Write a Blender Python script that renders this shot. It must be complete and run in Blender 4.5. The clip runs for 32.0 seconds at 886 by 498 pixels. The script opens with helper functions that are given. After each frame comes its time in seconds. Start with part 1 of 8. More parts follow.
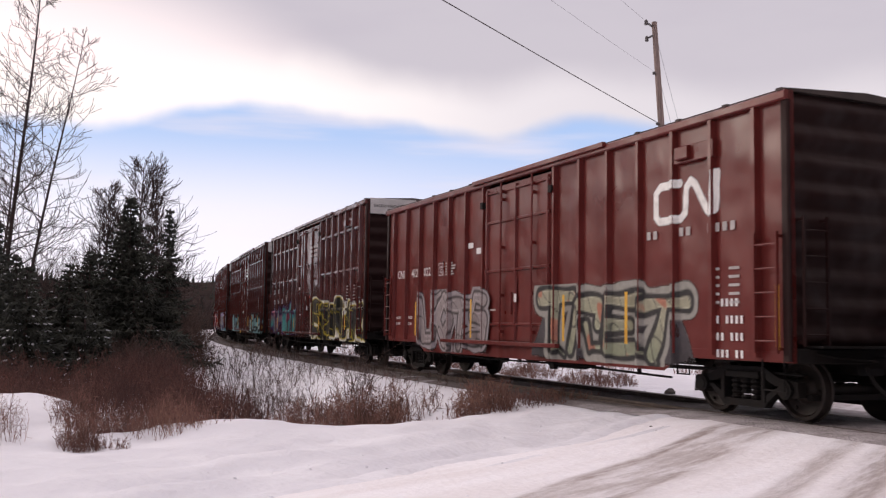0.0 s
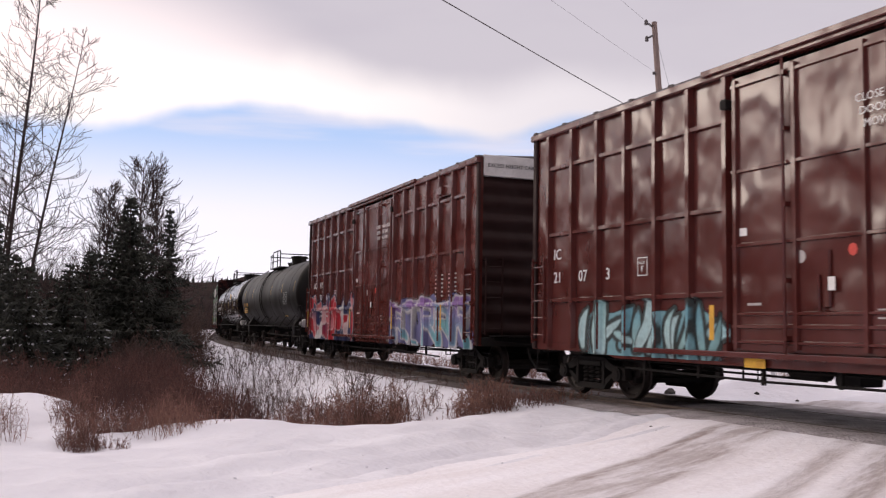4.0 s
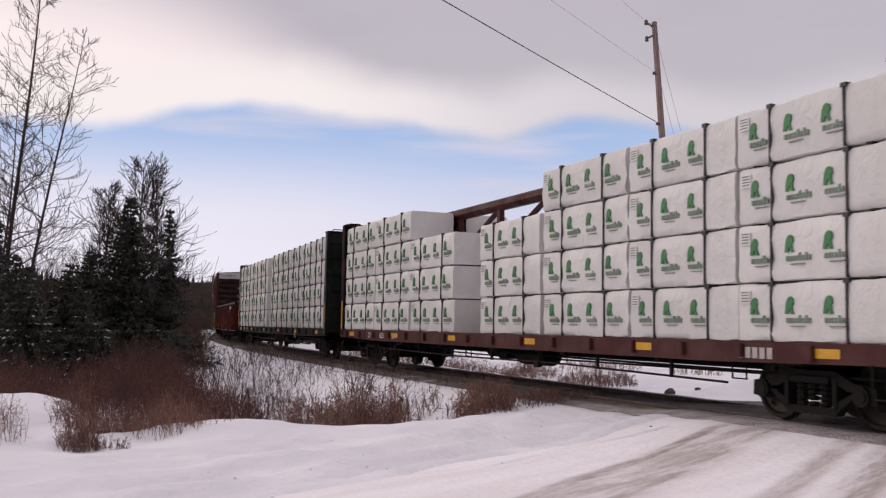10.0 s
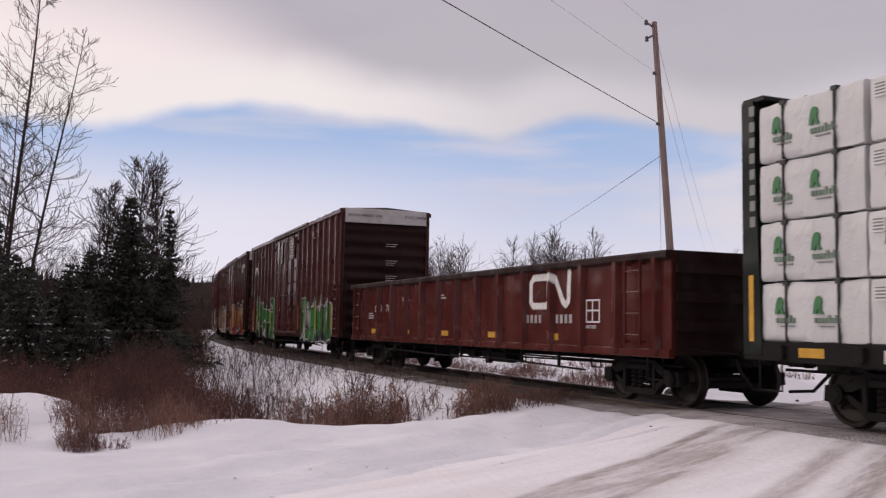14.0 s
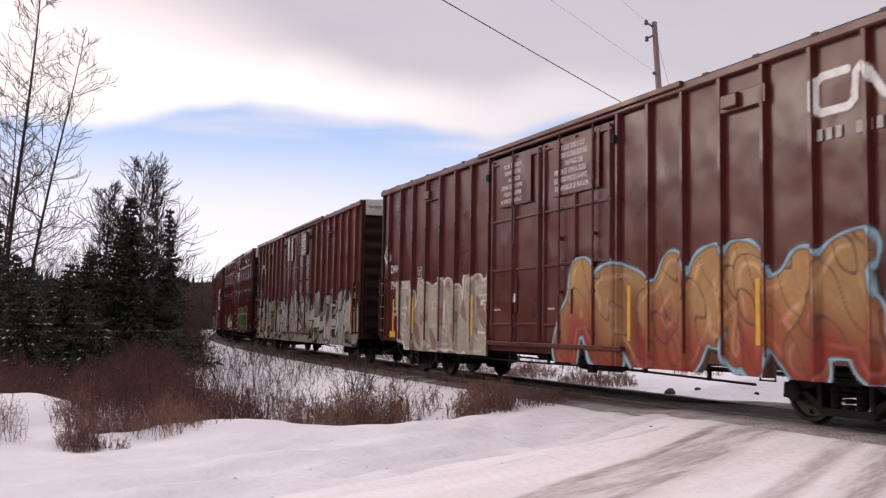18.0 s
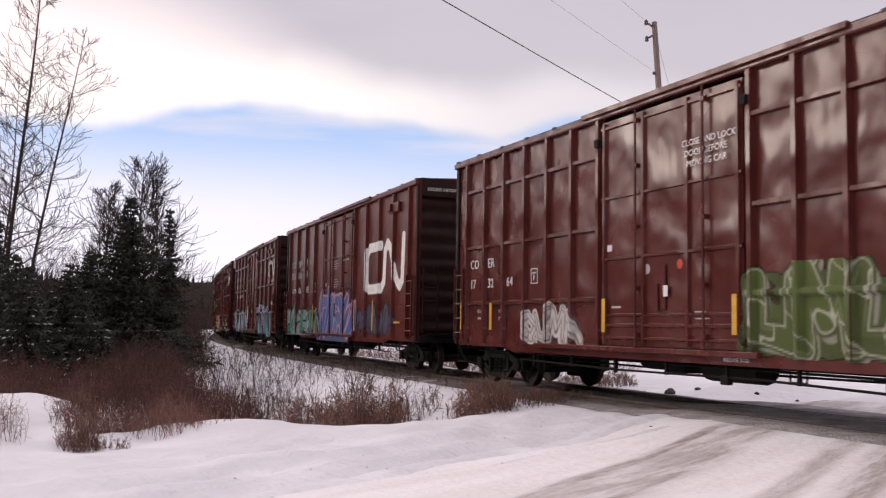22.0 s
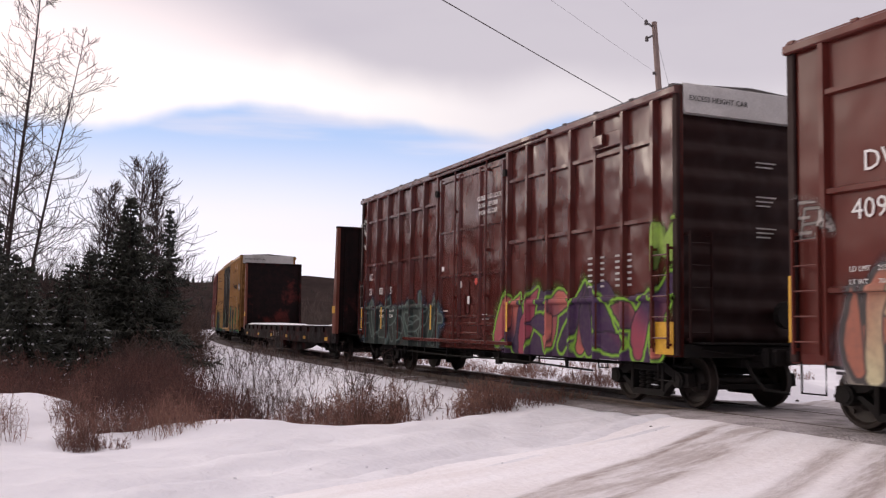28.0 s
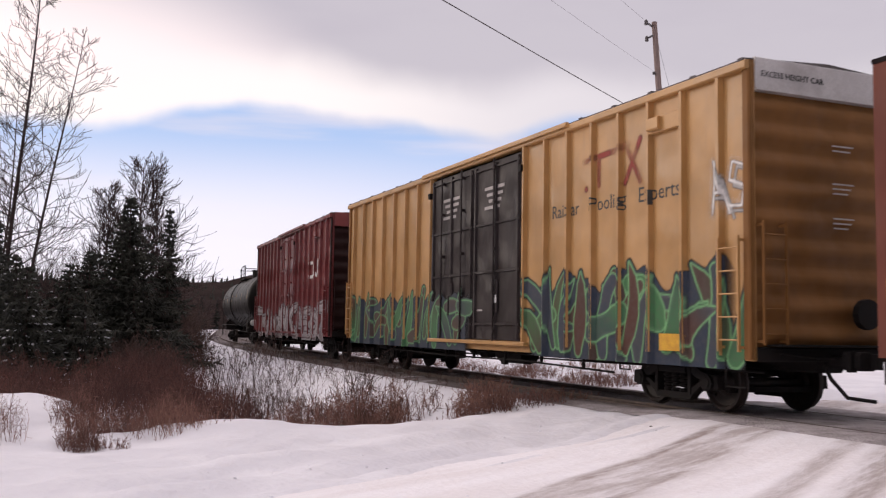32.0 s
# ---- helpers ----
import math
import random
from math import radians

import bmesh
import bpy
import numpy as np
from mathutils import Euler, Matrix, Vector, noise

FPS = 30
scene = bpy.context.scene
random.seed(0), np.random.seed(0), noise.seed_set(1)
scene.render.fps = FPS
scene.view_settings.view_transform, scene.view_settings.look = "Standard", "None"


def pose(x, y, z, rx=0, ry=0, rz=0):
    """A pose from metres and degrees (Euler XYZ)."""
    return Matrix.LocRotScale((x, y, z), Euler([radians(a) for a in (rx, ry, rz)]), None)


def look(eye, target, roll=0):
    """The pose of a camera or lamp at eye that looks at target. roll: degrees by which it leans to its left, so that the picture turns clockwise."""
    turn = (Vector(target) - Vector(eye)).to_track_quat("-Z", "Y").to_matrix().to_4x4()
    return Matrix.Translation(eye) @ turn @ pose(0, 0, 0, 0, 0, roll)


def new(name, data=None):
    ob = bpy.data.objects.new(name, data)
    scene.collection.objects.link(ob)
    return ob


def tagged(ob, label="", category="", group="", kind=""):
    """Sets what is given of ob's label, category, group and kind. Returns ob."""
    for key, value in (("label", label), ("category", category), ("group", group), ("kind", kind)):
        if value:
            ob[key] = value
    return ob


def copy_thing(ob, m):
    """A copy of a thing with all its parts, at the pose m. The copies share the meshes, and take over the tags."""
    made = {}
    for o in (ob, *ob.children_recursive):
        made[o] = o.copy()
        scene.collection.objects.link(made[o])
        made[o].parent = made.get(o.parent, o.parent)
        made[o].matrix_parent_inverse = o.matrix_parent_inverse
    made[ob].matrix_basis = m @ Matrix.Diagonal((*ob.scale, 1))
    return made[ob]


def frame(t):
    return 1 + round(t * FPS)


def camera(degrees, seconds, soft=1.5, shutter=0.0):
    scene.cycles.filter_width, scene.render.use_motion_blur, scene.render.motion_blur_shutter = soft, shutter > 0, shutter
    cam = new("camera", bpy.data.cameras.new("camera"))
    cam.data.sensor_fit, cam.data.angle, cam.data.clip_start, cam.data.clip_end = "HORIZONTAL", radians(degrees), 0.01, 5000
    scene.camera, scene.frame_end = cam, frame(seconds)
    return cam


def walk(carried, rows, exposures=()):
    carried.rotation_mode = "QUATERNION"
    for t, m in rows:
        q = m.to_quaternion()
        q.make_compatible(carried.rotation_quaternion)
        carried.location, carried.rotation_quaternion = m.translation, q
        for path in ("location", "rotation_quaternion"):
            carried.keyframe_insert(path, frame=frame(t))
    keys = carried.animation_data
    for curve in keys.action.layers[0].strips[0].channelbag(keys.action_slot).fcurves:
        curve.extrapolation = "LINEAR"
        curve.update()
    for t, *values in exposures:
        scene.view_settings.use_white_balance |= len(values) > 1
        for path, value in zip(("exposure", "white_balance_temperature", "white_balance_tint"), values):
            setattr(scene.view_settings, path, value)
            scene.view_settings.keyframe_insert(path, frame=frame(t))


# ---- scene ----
# The eye stands still beside a level crossing; the lens never changes.
cam = camera(50.08, 32.0, soft=1.2, shutter=0.1)
EYE = (0.0, 0.0, 1.267)
LOOK = look(EYE, (0.0, math.cos(0.08792), 1.267 + math.sin(0.08792)), 0.823)
walk(cam, [(0, LOOK), (32, LOOK)], [(t, e, 6230 - 60 * min(1.0, max(0.0, 0.02 - e) / 0.12), 14.5) for t, e in ((0, 0.02), (3.5, 0.05), (6, 0.0), (7.5, -0.15), (9, -0.2), (11, -0.28), (13.5, -0.32), (14.5, -0.3), (16.5, 0.05), (28.0, 0.05), (29.3, -0.12), (30.2, -0.27), (31.2, -0.22), (32, -0.02))])


# ---- sky and sun ----
def heading(az, el):
    return Vector((math.sin(radians(az)) * math.cos(radians(el)), math.cos(radians(az)) * math.cos(radians(el)), math.sin(radians(el))))


# the low sun stands behind thin cloud off to the left; the cloud's brightest rim lies this side of it
SUN_AZ, SUN_EL = -67.0, 20.0
SUN_DIR, RIM_DIR = heading(SUN_AZ, SUN_EL), heading(-24.0, 14.0)


class Nodes:
    """A thin helper for node trees."""

    def __init__(self, tree):
        self.tree = tree
        tree.nodes.clear()

    def add(self, kind, **sets):
        n = self.tree.nodes.new(kind)
        for key, value in sets.items():
            if key == "op":
                n.operation = value
            elif key == "blend":
                n.data_type, n.blend_type = "RGBA", value
            else:
                n.inputs[int(key[1:])].default_value = value
        return n

    def link(self, a, b):
        self.tree.links.new(a, b)

    def math(self, op, a, b=0.0, clamp=False):
        n = self.tree.nodes.new("ShaderNodeMath")
        n.operation, n.use_clamp = op, clamp
        for i, v in enumerate((a, b)):
            if hasattr(v, "links"):
                self.link(v, n.inputs[i])
            else:
                n.inputs[i].default_value = v
        return n.outputs[0]

    def step(self, v, lo, hi, out0=0.0, out1=1.0):
        n = self.tree.nodes.new("ShaderNodeMapRange")
        n.interpolation_type = "SMOOTHSTEP"
        self.link(v, n.inputs[0])
        for i, x in enumerate((lo, hi, out0, out1)):
            n.inputs[i + 1].default_value = x
        return n.outputs[0]

    def mix(self, f, a, b, blend="MIX"):
        n = self.tree.nodes.new("ShaderNodeMix")
        n.data_type, n.blend_type = "RGBA", blend
        for i, v in ((0, f), (6, a), (7, b)):
            if hasattr(v, "links"):
                self.link(v, n.inputs[i])
            else:
                n.inputs[i].default_value = v if i == 0 else (*v, 1.0)
        return n.outputs[2]

    def noise(self, vec, scale, detail=3.0, rough=0.55, stretch=None):
        if stretch:
            m = self.tree.nodes.new("ShaderNodeMapping")
            m.inputs[3].default_value = stretch
            self.link(vec, m.inputs[0])
            vec = m.outputs[0]
        n = self.tree.nodes.new("ShaderNodeTexNoise")
        n.inputs["Scale"].default_value, n.inputs["Detail"].default_value, n.inputs["Roughness"].default_value = scale, detail, rough
        self.link(vec, n.inputs["Vector"])
        return n.outputs[0]


def build_sky():
    world = bpy.data.worlds.new("sky")
    scene.world = world
    world.use_nodes = True
    k = Nodes(world.node_tree)
    out, bg = k.add("ShaderNodeOutputWorld"), k.add("ShaderNodeBackground")
    sky = k.tree.nodes.new("ShaderNodeTexSky")
    sky.sky_type, sky.sun_disc = "NISHITA", False
    sky.sun_elevation, sky.sun_rotation = radians(SUN_EL), radians(SUN_AZ)
    co = k.add("ShaderNodeTexCoord").outputs["Generated"]
    sep = k.add("ShaderNodeSeparateXYZ")
    k.link(co, sep.inputs[0])
    up = sep.outputs[2]
    dot = k.tree.nodes.new("ShaderNodeVectorMath")
    dot.operation = "DOT_PRODUCT"
    k.link(co, dot.inputs[0])
    dot.inputs[1].default_value = RIM_DIR
    near = dot.outputs["Value"]
    aim = k.tree.nodes.new("ShaderNodeVectorMath")
    aim.operation = "DOT_PRODUCT"
    k.link(co, aim.inputs[0])
    aim.inputs[1].default_value = SUN_DIR
    sunward = aim.outputs["Value"]
    # the clear strip over the horizon
    clear = k.mix(1.0, sky.outputs[0], (SKY_GAIN, SKY_GAIN, SKY_GAIN), "MULTIPLY")
    clear = k.mix(0.8, clear, (0.50, 0.69, 1.02))
    haze = k.step(up, 0.04, 0.235, 0.92, 0.0)
    clear = k.mix(haze, clear, (0.99, 0.92, 0.95))
    wisps = k.noise(co, 3.0, 4.0, 0.5, (1.0, 1.0, 9.0))
    # the unseen strip behind the viewer is dimmed to set the light
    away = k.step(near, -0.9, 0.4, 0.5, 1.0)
    clear = k.mix(k.step(wisps, 0.46, 0.70, 0.0, 0.8), clear, (0.80, 0.77, 0.84))
    glow = k.math("MULTIPLY", k.step(near, 0.86, 0.985), k.step(up, 0.215, 0.09))
    clear = k.mix(k.math("MULTIPLY", glow, 0.80), clear, (1.05, 0.99, 1.03))
    # low warm clouds away from the glow
    puffs = k.noise(co, 5.0, 5.0, 0.55, (1.0, 1.0, 3.2))
    low = k.math("MULTIPLY", k.step(puffs, 0.40, 0.62), k.math("MULTIPLY", k.step(up, 0.24, 0.15), k.step(sep.outputs[0], 0.10, 0.36)))
    clear = k.mix(k.math("MULTIPLY", low, 0.85), clear, (0.94, 0.86, 0.84))
    # the cloud deck, in view brightest round RIM_DIR
    lit = k.step(k.math("SUBTRACT", near, k.math("MULTIPLY", k.math("MAXIMUM", k.math("SUBTRACT", up, 0.265), 0.0), 0.42)), 0.940, 0.998)
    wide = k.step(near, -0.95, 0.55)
    body = k.noise(co, 4.0, 5.0, 0.55, (1.0, 1.0, 3.0))
    # the unseen deck behind the viewer is darkened so car ends get less light
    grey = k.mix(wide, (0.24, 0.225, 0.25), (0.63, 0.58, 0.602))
    grey = k.mix(k.step(body, 0.35, 0.75, 0.0, 0.35), grey, (0.52, 0.47, 0.52))
    # warm rifts, added only out of view to brighten car-side reflections
    rift = k.math("MULTIPLY", k.step(k.noise(co, 3.1, 3.0, 0.5, (1.0, 1.0, 1.8)), 0.42, 0.58), k.math("MAXIMUM", k.step(near, 0.62, 0.30), k.step(sep.outputs[0], -0.44, -0.62)))
    grey = k.mix(k.math("MULTIPLY", rift, 0.45), grey, (1.05, 0.84, 0.64))
    # the unseen deck overhead is brightened to light the snow
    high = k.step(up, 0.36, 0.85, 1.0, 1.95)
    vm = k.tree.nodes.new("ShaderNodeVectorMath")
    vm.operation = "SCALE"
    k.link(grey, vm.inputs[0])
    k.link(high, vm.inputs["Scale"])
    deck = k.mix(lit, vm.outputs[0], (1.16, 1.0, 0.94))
    edge_n = k.noise(co, 2.3, 2.0, 0.4)
    edge_f = k.noise(co, 9.0, 4.0, 0.5)
    h = k.math("ADD", up, k.math("MULTIPLY", k.math("SUBTRACT", edge_n, 0.5), 0.09))
    h = k.math("ADD", h, k.math("MULTIPLY", k.math("SUBTRACT", edge_f, 0.5), 0.030))
    side = sep.outputs[0]
    arch = k.math("MULTIPLY", k.step(side, -0.34, -0.19), k.step(side, -0.15, 0.07, 1.0, 0.0))
    h = k.math("SUBTRACT", h, k.math("MULTIPLY", arch, 0.019))
    sag = k.math("MULTIPLY", k.step(side, -0.16, -0.04), k.step(side, 0.02, 0.14, 1.0, 0.0))
    h = k.math("ADD", h, k.math("MULTIPLY", sag, 0.017))
    mask = k.step(h, 0.199, 0.219)
    rim = k.math("MULTIPLY", k.step(h, 0.192, 0.216), k.step(h, 0.28, 0.23))
    deck = k.mix(k.math("MULTIPLY", rim, k.step(near, 0.80, 0.97, 0.50, 0.95)), deck, k.mix(k.step(near, 0.88, 0.97), (0.96, 0.89, 0.86), (1.12, 1.02, 0.94)))
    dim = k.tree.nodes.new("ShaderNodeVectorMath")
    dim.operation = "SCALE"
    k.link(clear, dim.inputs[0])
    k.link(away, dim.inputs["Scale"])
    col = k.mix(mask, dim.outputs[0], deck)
    # the veiled sun and the glow round it
    halo = k.math("POWER", k.step(sunward, 0.72, 1.0), 1.5)
    col = k.mix(halo, col, (SUN_GLOW * 1.0, SUN_GLOW * 0.80, SUN_GLOW * 0.58), "ADD")
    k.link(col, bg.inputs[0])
    bg.inputs[1].default_value = 1.0
    k.link(bg.outputs[0], out.inputs[0])


SKY_GAIN, SUN_GLOW = 0.06, 1.1
build_sky()
sun = new("sun", bpy.data.lights.new("sun", "SUN"))
sun.data.energy, sun.data.angle, sun.data.color = 0.55, radians(17), (1.0, 0.87, 0.72)
sun.matrix_world = look(SUN_DIR * 200, (0, 0, 0))


# ---- materials ----
def material(name, build, rough=0.7, metal=0.0, spec=0.5):
    m = bpy.data.materials.new(name)
    m.use_nodes = True
    k = Nodes(m.node_tree)
    out, b = k.add("ShaderNodeOutputMaterial"), k.add("ShaderNodeBsdfPrincipled")
    b.inputs["Roughness"].default_value, b.inputs["Metallic"].default_value, b.inputs["Specular IOR Level"].default_value = rough, metal, spec
    k.link(b.outputs[0], out.inputs[0])
    co = k.add("ShaderNodeTexCoord").outputs["Object"]
    build(k, b, co)
    return m


def bump(k, b, height, strength, dist):
    n = k.add("ShaderNodeBump")
    n.inputs["Strength"].default_value, n.inputs["Distance"].default_value = strength, dist
    k.link(height, n.inputs["Height"])
    k.link(n.outputs[0], b.inputs["Normal"])


def two_tone(name, c1, c2, scale=3.0, rough=0.7, metal=0.0, stretch=None, relief=0.0, fine=40.0, spec=0.5, dust=None, shift=0.0, island=0.0):
    """Two colours over coarse noise, a second finer noise in tone, and relief."""

    def build(k, b, co):
        n1, n2 = k.noise(co, scale, 4.0, 0.6, stretch), k.noise(co, fine, 3.0, 0.6)
        col = k.mix(k.step(n1, 0.35, 0.68), c1, c2)
        col = k.mix(k.step(n2, 0.3, 0.75, 0.0, 0.35), col, tuple(0.6 * x for x in c1))
        if dust:
            col = k.mix(k.step(k.noise(co, scale * 0.45, 5.0, 0.65), 0.52, 0.72, 0.0, dust[1]), col, dust[0])
        if shift:
            info = k.add("ShaderNodeObjectInfo")
            hsv = k.add("ShaderNodeHueSaturation")
            k.link(k.math("ADD", k.math("MULTIPLY", info.outputs["Random"], shift), 1.0 - shift / 2), hsv.inputs["Value"])
            k.link(col, hsv.inputs["Color"])
            col = hsv.outputs[0]
        if island:
            geo = k.add("ShaderNodeNewGeometry")
            hsv = k.add("ShaderNodeHueSaturation")
            k.link(k.math("ADD", k.math("MULTIPLY", geo.outputs["Random Per Island"], island), 1.0 - island / 2), hsv.inputs["Value"])
            k.link(col, hsv.inputs["Color"])
            col = hsv.outputs[0]
        k.link(col, b.inputs["Base Color"])
        k.link(k.step(n1, 0.2, 0.8, max(rough - 0.12, 0.05), min(rough + 0.12, 1.0)), b.inputs["Roughness"])
        if relief:
            bump(k, b, n2, 0.5, relief)

    return material(name, build, rough, metal, spec)


def car_paint(name, c, rough=0.42, rust=0.35, dent=0.26, spec=0.6):
    """Freight car paint: faded, streaked down the sheet, rust specks, shallow dents."""

    def build(k, b, co):
        fade, streak = k.noise(co, 0.7, 3.0, 0.6), k.noise(co, 2.2, 5.0, 0.65, (4.0, 4.0, 0.35))
        speck = k.noise(co, 14.0, 5.0, 0.7)
        col = k.mix(k.step(fade, 0.3, 0.7), tuple(0.82 * x for x in c), tuple(min(1.15 * x + 0.04 * max(c), 1) for x in c))
        col = k.mix(k.step(streak, 0.48, 0.75, 0.0, 0.45), col, tuple(0.80 * x + 0.10 * max(c) for x in c))
        col = k.mix(k.step(speck, 0.60, 0.74, 0.0, rust), col, (0.12, 0.045, 0.02))
        k.link(col, b.inputs["Base Color"])
        k.link(k.step(fade, 0.3, 0.7, rough - 0.03, rough + 0.08), b.inputs["Roughness"])
        dents = k.noise(co, 1.5, 1.5, 0.4, (1.0, 1.0, 0.8))
        bump(k, b, dents, 0.7, dent)

    return material(name, build, rough, spec=spec)


def build_rusty(k, b, co):
    """Dark old paint that flakes away to red rust in patches and runs."""
    n1, n2, n3 = k.noise(co, 0.75, 5.0, 0.62), k.noise(co, 3.2, 5.0, 0.68), k.noise(co, 2.4, 4.0, 0.6, (5.0, 5.0, 0.4))
    col = k.mix(k.step(n2, 0.36, 0.68), (0.005, 0.003, 0.0034), (0.016, 0.0075, 0.008))
    col = k.mix(k.math("MULTIPLY", k.step(n1, 0.53, 0.66), k.step(n2, 0.34, 0.60, 0.25, 0.9)), col, (0.085, 0.018, 0.016))
    col = k.mix(k.step(n3, 0.62, 0.78, 0.0, 0.45), col, (0.050, 0.014, 0.010))
    col = k.mix(k.step(k.noise(co, 11.0, 4.0, 0.7), 0.66, 0.78, 0.0, 0.5), col, (0.16, 0.12, 0.11))
    k.link(col, b.inputs["Base Color"])
    k.link(k.step(n2, 0.3, 0.7, 0.5, 0.85), b.inputs["Roughness"])
    bump(k, b, n2, 0.5, 0.015)


def build_snow(k, b, co):
    n1, n2, n3 = k.noise(co, 0.5, 4.0, 0.6), k.noise(co, 5.0, 5.0, 0.6), k.noise(co, 60.0, 3.0, 0.6)
    col = k.mix(k.step(n1, 0.35, 0.7), (0.66, 0.655, 0.705), (0.75, 0.745, 0.79))
    col = k.mix(k.step(k.noise(co, 1.3, 6.0, 0.7), 0.60, 0.78, 0.0, 0.35), col, (0.58, 0.54, 0.52))
    k.link(col, b.inputs["Base Color"])
    n4 = k.noise(co, 1.7, 3.5, 0.55)
    h = k.math("ADD", k.math("ADD", k.math("MULTIPLY", n2, 0.30), k.math("MULTIPLY", n3, 0.03)), n4)
    bump(k, b, h, 0.75, 0.13)


def build_ballast(k, b, co):
    v = k.tree.nodes.new("ShaderNodeTexVoronoi")
    v.inputs["Scale"].default_value = 22.0
    k.link(co, v.inputs["Vector"])
    n = k.noise(co, 0.9, 5.0, 0.65)
    col = k.mix(k.step(k.noise(co, 12.0, 4.0), 0.3, 0.7), (0.085, 0.068, 0.066), (0.17, 0.145, 0.142))
    col = k.mix(k.step(n, 0.54, 0.72, 0.0, 0.55), col, (0.55, 0.53, 0.56))
    # packed snow and grit where the road crosses
    uv = k.add("ShaderNodeUVMap")
    uv.uv_map = "lane"
    sep = k.add("ShaderNodeSeparateXYZ")
    k.link(uv.outputs[0], sep.inputs[0])
    packed = k.math("MULTIPLY", k.step(sep.outputs[1], 24.0, 18.5), k.step(k.noise(co, 1.6, 5.0, 0.65, (1.0, 1.0, 1.0)), 0.34, 0.62, 0.35, 0.85))
    col = k.mix(packed, col, (0.50, 0.46, 0.47))
    k.link(col, b.inputs["Base Color"])
    bump(k, b, v.outputs["Distance"], 0.8, 0.03)


def build_road(k, b, co):
    uv = k.add("ShaderNodeUVMap")
    uv.uv_map = "lane"
    sep = k.add("ShaderNodeSeparateXYZ")
    k.link(uv.outputs[0], sep.inputs[0])
    lane = k.add("ShaderNodeCombineXYZ")
    k.link(k.math("MULTIPLY", sep.outputs[0], 6.0), lane.inputs[0])
    k.link(k.math("MULTIPLY", sep.outputs[1], 0.16), lane.inputs[1])
    along = lane.outputs[0]
    wob = k.math("MULTIPLY", k.math("SUBTRACT", k.noise(co, 0.8, 3.0), 0.5), 0.022)
    x = k.math("ADD", k.math("ADD", sep.outputs[0], wob), k.math("MULTIPLY", k.math("SUBTRACT", sep.outputs[1], 2.0), 0.022))
    mask = None
    for centre, half, depth in ((0.264, 0.016, 1.0), (0.33, 0.060, 0.75), (0.367, 0.016, 0.9), (0.558, 0.022, 0.7), (0.655, 0.03, 0.85), (0.73, 0.05, 0.6)):
        d = k.math("ABSOLUTE", k.math("SUBTRACT", x, centre))
        m = k.step(d, half * 0.3, half * 1.8, depth, 0.0)
        mask = m if mask is None else k.math("MAXIMUM", mask, m)
    streak = k.step(k.noise(along, 5.0, 6.0, 0.7), 0.33, 0.62, 0.25, 1.0)
    mask = k.math("MULTIPLY", mask, streak)
    # dirt dragged over the crossing itself
    top = k.math("MULTIPLY", k.step(sep.outputs[1], 4.2, 6.6), k.step(k.noise(along, 3.0, 5.0, 0.65), 0.36, 0.66, 0.05, 0.65))
    mask = k.math("MAXIMUM", mask, top)
    dirt = k.mix(k.noise(co, 20.0, 4.0), (0.19, 0.145, 0.13), (0.42, 0.355, 0.335))
    snow = k.mix(k.step(k.noise(along, 2.0, 5.0, 0.65), 0.35, 0.7), (0.83, 0.815, 0.85), (0.75, 0.72, 0.74))
    col = k.mix(k.math("MULTIPLY", mask, 0.92), snow, dirt)
    k.link(col, b.inputs["Base Color"])
    h = k.math("SUBTRACT", k.math("ADD", k.noise(co, 9.0, 5.0, 0.6), k.noise(along, 4.0, 5.0, 0.6)), k.math("MULTIPLY", mask, 1.0))
    bump(k, b, h, 0.5, 0.05)


def build_graffiti(k, b, co):
    a = k.add("ShaderNodeVertexColor")
    a.layer_name = "paint"
    n = k.noise(co, 9.0, 4.0, 0.6)
    col = k.mix(k.step(n, 0.35, 0.75, 0.0, 0.28), a.outputs[0], (0.10, 0.08, 0.08))
    k.link(col, b.inputs["Base Color"])
    k.link(k.math("MULTIPLY", a.outputs[1], k.step(k.noise(co, 30.0, 3.0), 0.22, 0.34, 0.75, 1.0)), b.inputs["Alpha"])


def build_wrap(k, b, co):
    """Woven white wrap: slack folds, soft wrinkles, a little dirt."""
    n1 = k.noise(co, 1.3, 4.0, 0.6)
    warp = k.add("ShaderNodeVectorMath")
    warp.operation = "ADD"
    sway = k.tree.nodes.new("ShaderNodeTexNoise")
    sway.inputs["Scale"].default_value = 1.6
    k.link(co, sway.inputs["Vector"])
    k.link(co, warp.inputs[0])
    k.link(sway.outputs[1], warp.inputs[1])
    folds = k.noise(warp.outputs[0], 2.6, 3.0, 0.5, (1.6, 1.6, 0.7))
    fine = k.noise(warp.outputs[0], 7.0, 4.0, 0.6, (1.8, 1.8, 0.8))
    info = k.add("ShaderNodeObjectInfo")
    col = k.mix(info.outputs["Random"], (0.60, 0.595, 0.59), (0.71, 0.70, 0.695))
    col = k.mix(k.step(n1, 0.4, 0.75, 0.0, 0.5), col, (0.54, 0.535, 0.53))
    col = k.mix(k.step(k.noise(co, 9.0, 5.0, 0.7), 0.60, 0.78, 0.0, 0.3), col, (0.40, 0.36, 0.33))
    k.link(col, b.inputs["Base Color"])
    bump(k, b, k.math("ADD", folds, k.math("MULTIPLY", fine, 0.3)), 0.55, 0.06)


